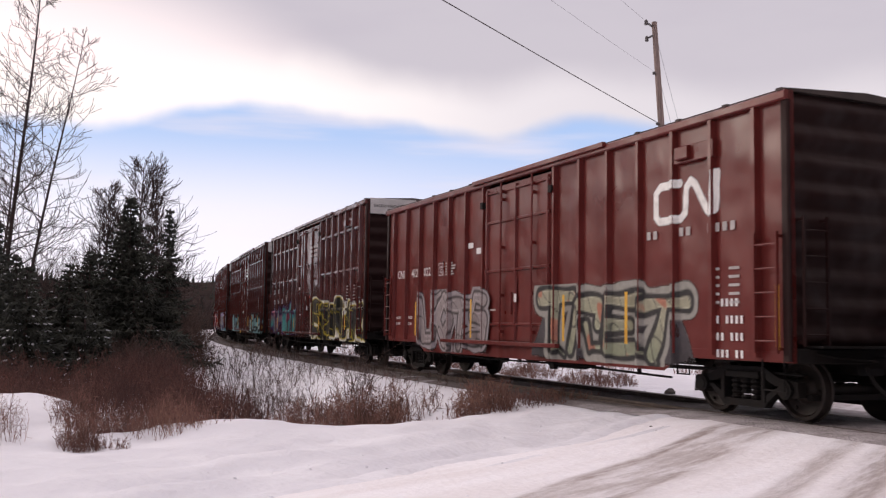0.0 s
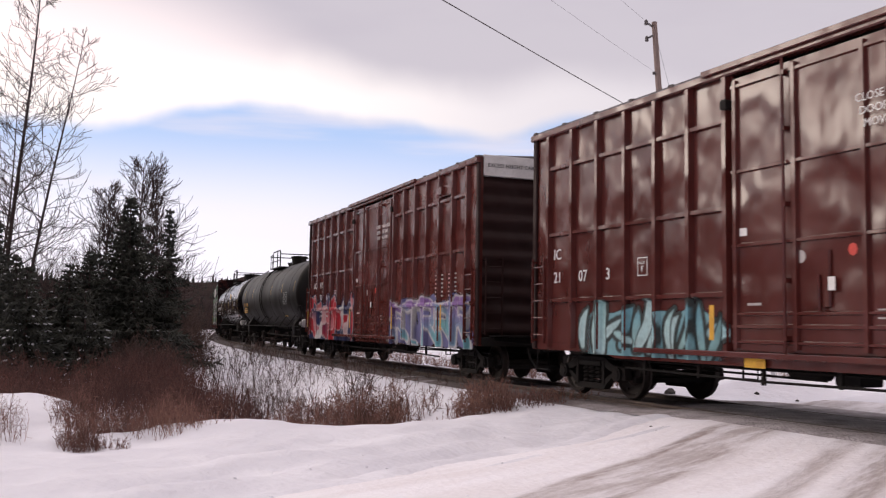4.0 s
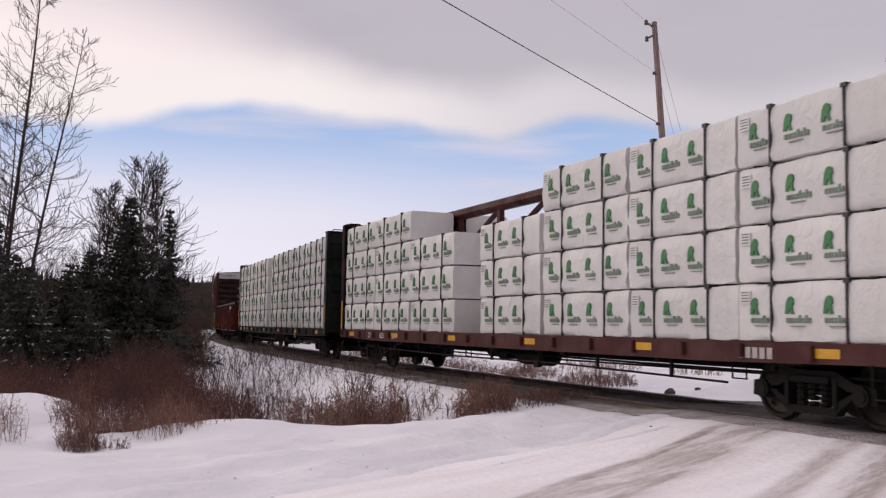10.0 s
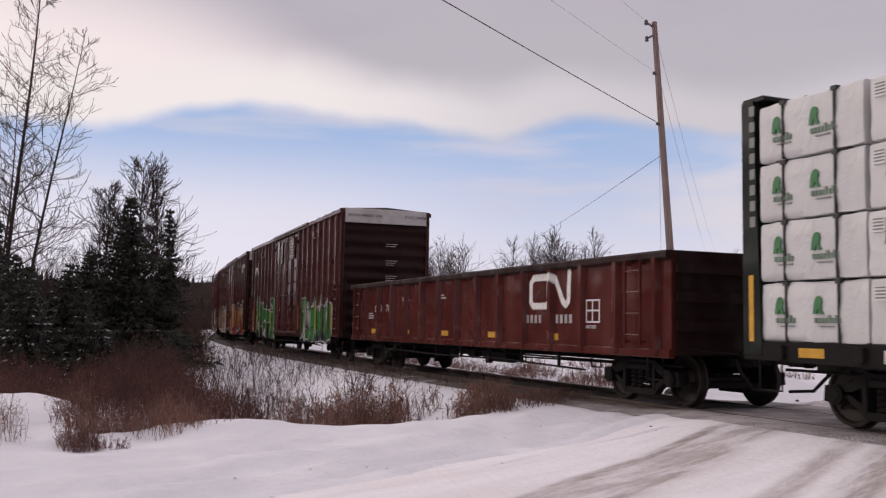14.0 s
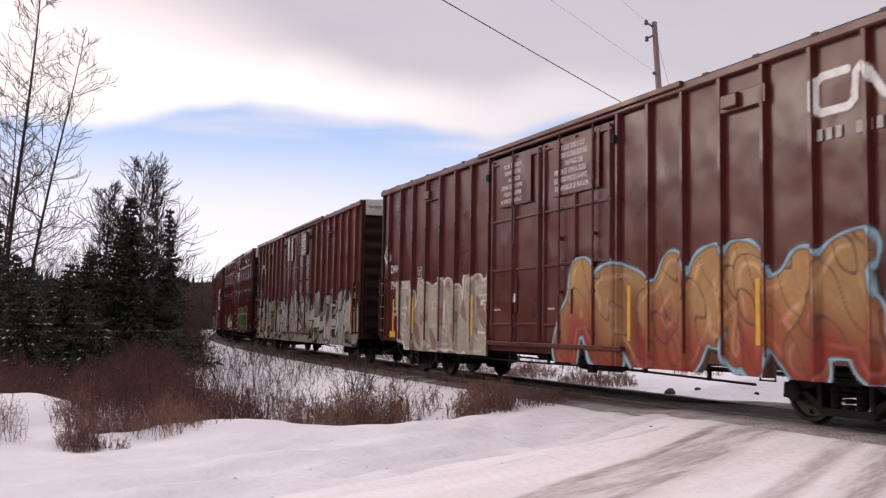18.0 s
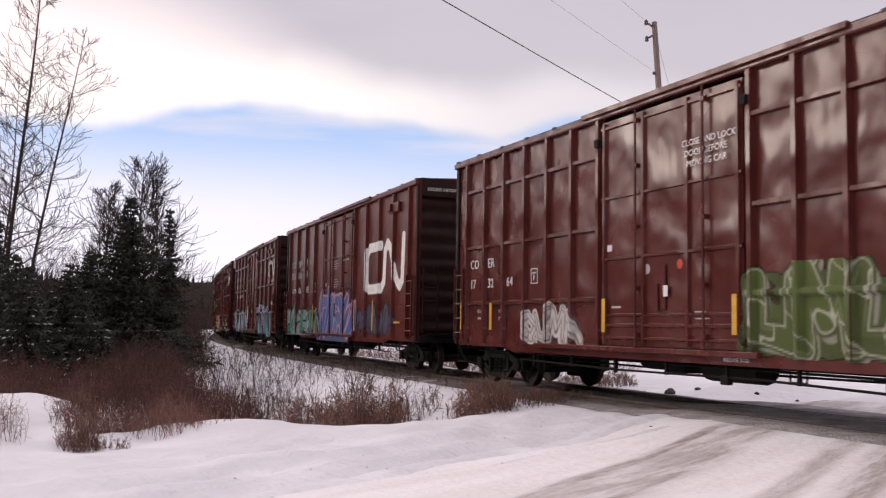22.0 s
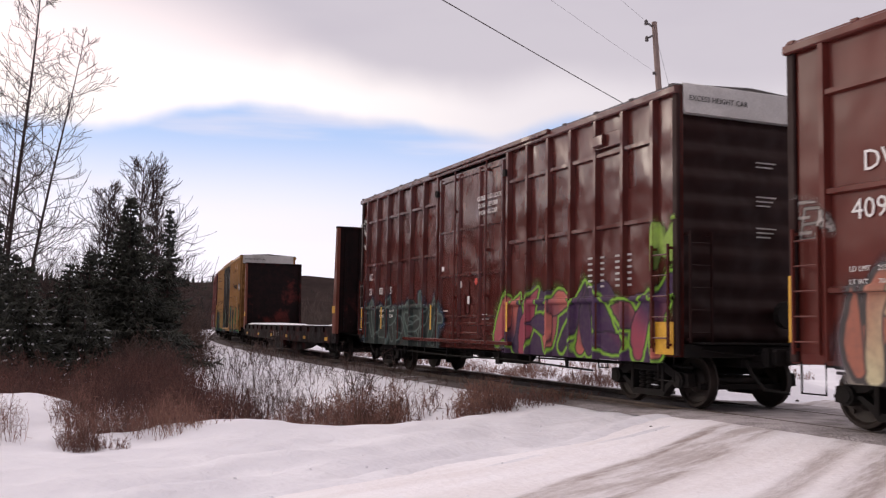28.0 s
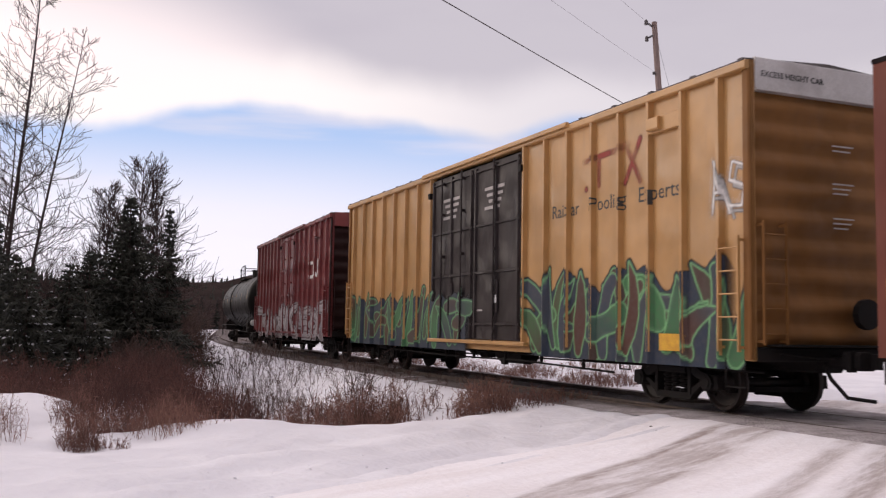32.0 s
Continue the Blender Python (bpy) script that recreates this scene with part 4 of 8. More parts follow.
# ---- pole, wires, crossing sign ----
def build_pole():
    root = tagged(new("utility_pole"), "weathered leaning wooden utility pole", "utility pole")
    x, y, size, eye = 10.88, 44.1, 1.47, Vector(EYE)
    z = gz(x, y)
    root.location = (x, y, z)
    H = 16.16 - z
    up = lambda h: eye.z + size * (h - eye.z)
    out = lambda q: eye + size * (q - eye)
    part("shaft", Mesh().tube([(0.06, 0, -0.5), (-0.3, 0, H * 0.35), (-0.66, 0, H * 0.7), (-0.96, 0, H)], 0.20, 12, 0.13), "pole", root, smooth=True)
    at = lambda h: Vector((-0.96 * (up(h) - z) / H - 0.03, 0, up(h) - z))
    for h in (11.25, 10.95):
        p = at(h)
        part("insulator", Mesh().tube([p + Vector((-0.08, -0.02, 0)), p + Vector((-0.34, -0.05, 0.16 if h > 11 else -0.14))], 0.05, 8).lathe([(0, 0.07), (0.06, 0.10), (0.12, 0.07), (0.18, 0.09), (0.26, 0.04)], 2, 10, tuple(p + Vector((-0.38, -0.05, 0.06 if h > 11 else -0.30)))), "wire", root)
    for h in (9.7, 8.04):
        p = at(h)
        part("clamp", Mesh().tube([p + Vector((-0.16, -0.06, 0)), p + Vector((0.14, 0.02, 0))], 0.05, 8).box(p.x - 0.22, p.x - 0.10, -0.14, 0.0, p.z - 0.06, p.z + 0.05, 0.01), "wire", root)
    g = lambda h: root.location + at(h)
    # the road's wires run on over the viewer to a pole behind
    a = Vector((-0.6, -0.8, 0)).normalized()

    def span(name, p, q, sag, r, mat, label):
        sag, r = sag * size, r * 1.3
        pts = [p.lerp(q, k / 24) - Vector((0, 0, 4 * sag * (k / 24) * (1 - k / 24))) for k in range(25)]
        thing(name, label, "cable", mesh=Mesh().tube(pts, r, 6), mat=mat)

    back = Vector((-22.0, -16.5, 0.3))
    span("cable", g(8.04), out(back + Vector((0, 0, 8.31))), 0.25, 0.0135, "wire", "thick dark cable strung from the pole")
    span("cable", g(9.7), out(back + Vector((0.6, 0, 10.3))), 0.5, 0.0045, "thin_wire", "thin wire strung from the pole")
    span("cable", g(11.2), out(back + Vector((1.2, 0, 11.8))), 0.4, 0.0045, "thin_wire", "thin wire strung from the pole top")
    span("cable", g(7.05), out(Vector((3.0, 112.0, 8.5))), 0.5, 0.010, "wire", "dark cable running off to the far woods")
    span("cable", g(9.9), out(Vector((47.0, 165.0, 13.0))), 0.8, 0.008, "thin_wire", "thin wire running on along the road")
    span("cable", g(11.2), out(Vector((48.0, 165.0, 15.0))), 0.8, 0.008, "thin_wire", "thin wire running on along the road")
    span("guy_wire", g(9.0), Vector((11.6, 50.0, gz(11.6, 50.0))), 0.0, 0.006, "thin_wire", "thin guy wire anchored behind the pole")
    far = tagged(new("utility_pole"), "pole behind the viewpoint carrying the road's cables", "utility pole")
    far.location = (-32.4, -24.3, gz(-32.4, -24.3))
    part("shaft", Mesh().tube([(0, 0, -0.5), (0, 0, 17.6)], 0.20, 10, 0.12), "pole", far)


def build_sign():
    x, y = 8.33, 24.0
    z = gz(x, y)
    root = tagged(new("crossing_sign"), "weathered white railway crossing sign on a post", "crossing sign")
    root.matrix_basis = pose(x, y, z, 0, 0, -28)
    top = 3.5 - z
    part("post", Mesh().box(-0.055, 0.055, 0.02, 0.12, -0.4, top, 0.012), "sign", root)
    for s in (-1, 1):
        m = Mesh().box(-0.47, 0.47, -0.012, 0.012, -0.075, 0.075, 0.0)
        m.v = [tuple(pose(0, -0.006 + 0.026 * (s < 0), 3.165 - z, 0, s * 43) @ Vector(p)) for p in m.v]
        blade = part("blade", m, "sign", root)
        e = Mesh()
        for q in (-0.065, 0.065):
            e.box(-0.46, 0.46, -0.016, 0.013, q - 0.008, q + 0.008)
        e.v = [tuple(pose(0, -0.006 + 0.026 * (s < 0), 3.165 - z, 0, s * 43) @ Vector(p)) for p in e.v]
        part("border", e, "rust_orange", blade)
    ring = [(0.22 * math.cos(math.pi / 8 + k * math.pi / 4), 2.42 - z + 0.22 * math.sin(math.pi / 8 + k * math.pi / 4)) for k in range(8)]
    part("back_plate", Mesh().prism(ring, 0, 2, 1, 0.14, 0.15), "plate_grey", root, "grey back of an eight-sided plate")
    marker = tagged(new("line_marker"), "slanted yellow marker on a pole guy", "marker")
    marker.matrix_basis = pose(10.9, 38.0, gz(10.9, 38.0), 0, -14, 0)
    part("sleeve", Mesh().tube([(0, 0, 1.1), (0, 0, 1.75)], 0.05, 8), "yellow", marker)
    part("rod", Mesh().tube([(0, 0, -0.2), (0, 0, 1.8)], 0.02, 6), "thin_wire", marker)


def build_debris():
    """Dark clods beside the line."""
    r = random.Random(5)
    for x, y, s in ((5.75, 24.0, 0.16), (6.6, 24.6, 0.08), (-1.55, 15.05, 0.07), (4.9, 23.4, 0.06), (7.6, 23.0, 0.07), (2.9, 13.2, 0.035), (5.2, 24.4, 0.05), (8.3, 22.3, 0.05), (9.2, 22.0, 0.07), (4.3, 25.2, 0.05)):
        m = Mesh().lathe([(-0.5 * s, 0.1 * s), (-0.2 * s, 0.8 * s), (0.3 * s, 0.9 * s), (0.65 * s, 0.35 * s)], 2, 7, (0, 0, 0))
        m.v = [tuple(c * r.uniform(0.75, 1.25) for c in p) for p in m.v]
        ob = thing("clod", "dark clod lying on the snow", "clod", mesh=m, mat="tie")
        ob.location = (x, y, gz(x, y) + 0.2 * s)
    lumps = Mesh()
    for _ in range(80):
        s, c = r.uniform(-3.5, 7.5), -2.9 + r.gauss(0, 1.0)
        x, y = road_pt(s, c)
        q = r.uniform(0.008, 0.028) * (1.6 if r.random() < 0.12 else 1.0)
        z = gz(x, y) + 0.3 * q
        ring = [(q * r.uniform(0.7, 1.3) * math.cos(k * 1.2566), q * r.uniform(0.7, 1.3) * math.sin(k * 1.2566)) for k in range(5)]
        v = [(x + a, y + b, z - 0.6 * q) for a, b in ring] + [(x + 0.6 * a, y + 0.6 * b, z + 0.35 * q) for a, b in ring] + [(x, y, z + 0.5 * q)]
        lumps.add(v, [(k, (k + 1) % 5, 5 + (k + 1) % 5, 5 + k) for k in range(5)] + [(5 + k, 5 + (k + 1) % 5, 10) for k in range(5)])
    thing("snow_crumbs", "crumbs of ploughed snow along the road's edge", "snow crumbs", kind="stuff", mesh=lumps, mat="snow")


plant_near()
build_pole()
build_sign()
build_debris()
plant_far()


# ---- lettering and spray paint ----
LETTERS = []


def letters(parent, body, x, z, h, mat="white", y=-1.478, face="side", name="lettering", wide=1.0, drape=None):
    """Queues a line of lettering, its left end at x, its foot at z, h high; drape lays it over a side's posts."""
    LETTERS.append((parent, body, x, z, h, mat, y, face, name, wide, drape))


def lay_over(me, drape):
    """Cuts a line of lettering where the side bends and lays it on."""
    bm = bmesh.new()
    bm.from_mesh(me)
    xs = [v.co.x for v in bm.verts]
    scan = np.arange(min(xs), max(xs), 0.004)
    d = np.array([drape(x) for x in scan])
    bends = scan[1:-1][np.abs(d[2:] - 2 * d[1:-1] + d[:-2]) > 1e-4]
    for x in bends:
        bmesh.ops.bisect_plane(bm, geom=bm.verts[:] + bm.edges[:] + bm.faces[:], plane_co=(float(x), 0, 0), plane_no=(1, 0, 0))
    top = max(v.co.y for v in bm.verts)
    for v in bm.verts:
        v.co.y = v.co.y - top - drape(v.co.x) - 0.001
    bm.to_mesh(me)
    bm.free()


def words_of(me, gap):
    """Parts a line of lettering into its words, along its longest run."""
    co = np.zeros(len(me.vertices) * 3)
    me.vertices.foreach_get("co", co)
    co = co.reshape(-1, 3)
    ax = int(np.argmax((co.max(0) - co.min(0))[:2]))
    spans = sorted((min(co[i][ax] for i in p.vertices), max(co[i][ax] for i in p.vertices), p.index) for p in me.polygons)
    sets, reach = [[]], spans[0][1]
    for a, b, i in spans:
        if a > reach + gap:
            sets.append([])
        sets[-1].append(i)
        reach = max(reach, b)
    if len(sets) == 1:
        return [me]
    done = []
    for group in sets:
        faces = [tuple(me.polygons[i].vertices) for i in group]
        used = sorted({v for f in faces for v in f})
        at = {v: k for k, v in enumerate(used)}
        word = bpy.data.meshes.new("lettering")
        word.from_pydata([tuple(co[v]) for v in used], [], [tuple(at[v] for v in f) for f in faces])
        word.materials.append(me.materials[0])
        done.append(word)
    return done


def set_letters():
    made = []
    for job in LETTERS:
        cu = bpy.data.curves.new("lettering", "FONT")
        cu.body, cu.size, cu.extrude, cu.resolution_u = job[1], job[4] / 0.70, 0.002, 2
        cu.space_line = 0.95
        made.append(new("lettering", cu))
    dg = bpy.context.evaluated_depsgraph_get()
    for job, ob in zip(LETTERS, made):
        parent, body, x, z, h, mat, y, face, name, wide, drape = job
        me = bpy.data.meshes.new_from_object(ob.evaluated_get(dg))
        turn = pose(x, y, z, 90) if face == "side" else pose(y, -x, z, 90, 0, 90)
        me.transform(turn @ Matrix.Diagonal((wide, 1, 1, 1)))
        if drape:
            lay_over(me, drape)
        me.materials.clear()
        me.materials.append(M[mat])
        for word in words_of(me, 0.30 * h) if " " in body else [me]:
            part(name, word, mat, parent)
    for ob in made:
        cu = ob.data
        bpy.data.objects.remove(ob)
        bpy.data.curves.remove(cu)


def bars(parent, rows, mat="white", y=-1.478, name="stencil", t=0.003):
    """Unreadable writing: plain bars (x0, x1, z0, z1)."""
    m = Mesh()
    for x0, x1, z0, z1 in rows:
        m.box(x0, x1, y - t, y, z0, z1)
    ob = part(name, m, "faded" if name == "stencil" and mat == "white" else mat, parent)
    return tagged(ob, kind="stuff") if len(rows) > 1 else ob


def line_block(x, z, w, n, h=0.035, gap=0.03, seed=1):
    """n lines of small writing, left end at x, top at z."""
    r = random.Random(seed)
    return [(x, x + w * r.uniform(0.6, 1.0), z - k * (h + gap) - h, z - k * (h + gap)) for k in range(n)]


def letter_bars(x, z, h, word, pitch):
    """A word as plain upright bars, one a letter; a blank leaves a gap."""
    return [(x + k * pitch, x + k * pitch + pitch * 0.58, z, z + h) for k, c in enumerate(word) if c != " "]


LEDGES = {}


def decal(parent, name, x0, x1, z0, z1, colour, depth, cell=0.024, label=""):
    """Paint over a car's side that follows its sheets and posts."""
    xs, zs = np.arange(x0, x1 + cell, cell), np.arange(z0, z1 + cell, cell)
    gx, gz_ = np.meshgrid(xs, zs)
    rgba = colour(gx, gz_)
    y = -(np.array([depth(x) for x in xs]) + 0.007)
    y = np.broadcast_to(y, gx.shape).copy()
    for z in LEDGES.get(depth, ()):
        y[np.abs(zs - z) < 0.048] = np.minimum(y[np.abs(zs - z) < 0.048], -1.537)
    v = np.stack([gx, y, gz_], 2).reshape(-1, 3)
    n, m = len(xs), len(zs)
    i = (np.arange(m - 1)[:, None] * n + np.arange(n - 1)[None]).ravel()
    q = np.stack([i, i + 1, i + n + 1, i + n], 1)
    a = rgba[..., 3].ravel()
    q = q[a[q].max(1) > 0.03]
    used = np.unique(q)
    remap = np.zeros(len(v), np.int64)
    remap[used] = np.arange(len(used))
    me = arrays(name, v[used], remap[q], "graffiti")
    at = me.color_attributes.new("paint", "FLOAT_COLOR", "POINT")
    at.data.foreach_set("color", rgba.reshape(-1, 4)[used].astype(np.float32).ravel())
    return part(name, me, "graffiti", parent, label)


GLYPHS = (
    ((0.15, 0, 0.15, 1), (0.15, 1, 0.85, 1), (0.15, 0.5, 0.7, 0.5), (0.15, 0, 0.85, 0)),
    ((0.15, 0, 0.15, 1), (0.15, 1, 0.75, 0.9), (0.75, 0.9, 0.7, 0.5), (0.7, 0.5, 0.15, 0.5), (0.4, 0.5, 0.85, 0)),
    ((0.15, 1, 0.2, 0.1), (0.2, 0.1, 0.75, 0.05), (0.75, 0.05, 0.85, 1)),
    ((0.85, 0.9, 0.3, 1), (0.3, 1, 0.2, 0.6), (0.2, 0.6, 0.8, 0.45), (0.8, 0.45, 0.7, 0.05), (0.7, 0.05, 0.1, 0.1)),
    ((0.1, 0, 0.45, 1), (0.45, 1, 0.85, 0), (0.25, 0.4, 0.7, 0.4)),
    ((0.15, 0, 0.15, 1), (0.15, 0.45, 0.85, 1), (0.35, 0.55, 0.9, 0)),
    ((0.5, 0.0, 0.15, 0.5), (0.15, 0.5, 0.5, 1.0), (0.5, 1.0, 0.85, 0.5), (0.85, 0.5, 0.5, 0.0)),
    ((0.1, 0, 0.2, 1), (0.2, 1, 0.5, 0.3), (0.5, 0.3, 0.8, 1), (0.8, 1, 0.9, 0)),
    ((0.1, 1, 0.9, 1), (0.5, 1, 0.45, 0)),
    ((0.02, 0.92, 0.30, 0.95), (0.30, 0.95, 0.78, 0.98), (0.78, 0.98, 0.92, 0.55), (0.92, 0.55, 0.80, 0.12), (0.80, 0.12, 0.10, 0.16), (0.10, 0.16, 0.08, 0.5)),
    ((0.10, 0.02, 0.14, 1), (0.14, 1, 0.72, 0.98), (0.72, 0.98, 0.70, 0.6), (0.42, 0.55, 0.62, 0.08), (0.62, 0.08, 0.92, 0.1), (0.92, 0.1, 0.86, 0.9)),
    ((0.30, 0.98, 0.10, 0.45), (0.10, 0.45, 0.16, 0.02), (0.16, 0.02, 0.86, -0.06), (0.86, -0.06, 0.98, 0.36), (0.98, 0.36, 0.66, 0.34), (0.78, 0.62, 0.98, 0.64)),
)


def seg(px, pz, a, b, c, d):
    vx, vz = c - a, d - b
    t = np.clip(((px - a) * vx + (pz - b) * vz) / (vx * vx + vz * vz + 1e-9), 0, 1)
    return np.hypot(px - a - t * vx, pz - b - t * vz)


def wob(x, z, k, s):
    return np.sin(k * x + 1.9 * s) * np.sin(0.8 * k * z + s) + 0.5 * np.sin(2.3 * k * x + 1.7 * k * z + 3 * s)


def tag(seed, n, box, fill, line, halo=None, fill2=None, back=None, thick=0.17, lw=0.035, order=None, spot=None):
    """Spray-painted lettering shapes: n swelling shapes with outline, halo and backing colour."""
    x0, x1, z0, z1 = box
    r = random.Random(seed)
    W, H = (x1 - x0) / n, z1 - z0
    shapes = []
    for k in range(n):
        g = GLYPHS[order[k % len(order)] if order else r.randrange(9)]
        lean, low, tall, fat = r.uniform(-0.22, 0.28), r.uniform(-0.04, 0.08), r.uniform(0.86, 1.06), r.uniform(1.12, 1.34)
        f = lambda p, q: (x0 + W * (k + 0.5 + fat * (p - 0.5)) + lean * (q - 0.5) * H, z0 + 0.12 * H + H * (low + 0.76 * q * tall))
        group = [(*f(a, b), *f(c, d), r.choice((-1, 0, 1)), r.uniform(0.78, 1.15)) for a, b, c, d in g]
        if n > 2 and r.random() < 0.55:
            # a pointed flick off one end
            a, b, c, d = g[-1]
            group.append((*f(c, d), *f(c + r.uniform(0.1, 0.35), d + (0.22 if d > 0.5 else -0.16)), 0, 0.42))
        shapes.append(group)
    rad = thick * H * 0.50

    def colour(gx, gz_):
        wx, wz = gx + 0.035 * wob(gx, gz_, 3.1, seed), gz_ + 0.035 * wob(gz_, gx, 2.7, seed + 1)
        swell = 1 + 0.22 * wob(gx, gz_, 2.0, seed + 2)
        each = []
        for group in shapes:
            e = np.full(gx.shape, 9.0)
            for s in group:
                taper = 1.0 + 0.35 * np.clip((gz_ - z0) / H - 0.5, -0.5, 0.5) * s[4]
                e = np.minimum(e, seg(wx, wz, *s[:4]) - rad * s[5] * swell * taper)
            each.append(e)
        d = np.minimum.reduce(each)
        out = np.zeros(gx.shape + (4,))
        soft = lambda v: np.clip(v / 0.028 + 0.5, 0, 1)

        def lay(m, c):
            nonlocal out
            m = m[..., None]
            c = np.concatenate([c, np.ones(gx.shape + (1,))], 2) if isinstance(c, np.ndarray) and c.ndim == 3 else np.array((*c, 1.0))
            out = out * (1 - m) + c * m

        if back is not None:
            top = z1 - 0.10 + 0.10 * wob(gx, 0 * gx, 4.0, seed) - 0.5 * np.clip(np.abs(gx - (x0 + x1) / 2) / (x1 - x0) * 2 - 0.86, 0, 1) * 6 * H
            m = soft(top - gz_) * soft(gz_ - z0 - 0.03 * wob(gx, 0 * gx, 5.0, seed)) * np.where(wob(gx, gz_, 6, seed) > -0.9, 1, 0.6)
            tone = np.clip(1.0 + 0.35 * wob(gx, gz_, 3.3, seed + 9), 0.6, 1.4)[..., None]
            lay(m, np.array(back) * tone)
        # the cast of the whole word, then its halo
        cast = np.full(gx.shape, 9.0)
        for group in shapes:
            for s in group:
                cast = np.minimum(cast, seg(wx - 0.10, wz + 0.08, *s[:4]) - rad * s[5])
        lay(soft(0.01 - cast), [0.55 * v for v in line])
        if halo is not None:
            lay(soft(lw * 1.6 + 0.035 + 0.02 * wob(gx, gz_, 5.0, seed + 3) - d), halo)
        lo, hi = np.array(fill), np.array(fill2 if fill2 is not None else fill)
        for k, e in enumerate(each):
            lay(soft(lw * 0.6 - e), line)
            mixf = np.clip((gz_ - z0) / H * 1.3 - 0.15 + 0.35 * wob(gx, gz_, 2.2, seed + 4 + k), 0, 1)[..., None]
            body = (lo * (1 - mixf) + hi * mixf) * (0.88 + 0.24 * ((k * 37 + seed) % 7) / 6)
            if spot is not None:
                m = np.clip((wob(gx, gz_, 4.3, seed + 6 + k) - 0.50) * 8, 0, 1)[..., None]
                body = body * (1 - m) + np.array(spot) * m
            inner = np.clip(1.6 - np.abs(wob(gx, gz_, 4.4, seed + 8 + k)) / 0.06, 0, 1)[..., None]
            body = body * (1 - 0.8 * inner) + np.array(line) * 0.8 * inner
            # light along the upper left of each stroke, shade along its lower right
            gleam = np.clip(1.0 - np.abs(e + 0.40 * rad) / (0.16 * rad), 0, 1) * np.clip(wob(gx, gz_, 3.0, seed + k) + 0.5, 0, 1)
            body = body * (1 - 0.6 * gleam[..., None]) + np.clip(body * 1.6 + 0.10, 0, 0.85) * 0.6 * gleam[..., None]
            lay(soft(-lw * 0.5 - e), body)
        # thin overspray round the edge and a few runs
        fog = np.clip(1.0 - np.maximum(d, 0) / 0.10, 0, 1) * 0.25
        out[..., :3] = np.where(out[..., 3:] > 0.02, out[..., :3], np.array(halo if halo is not None else line))
        out[..., 3] = np.maximum(out[..., 3], fog)
        return out

    return colour


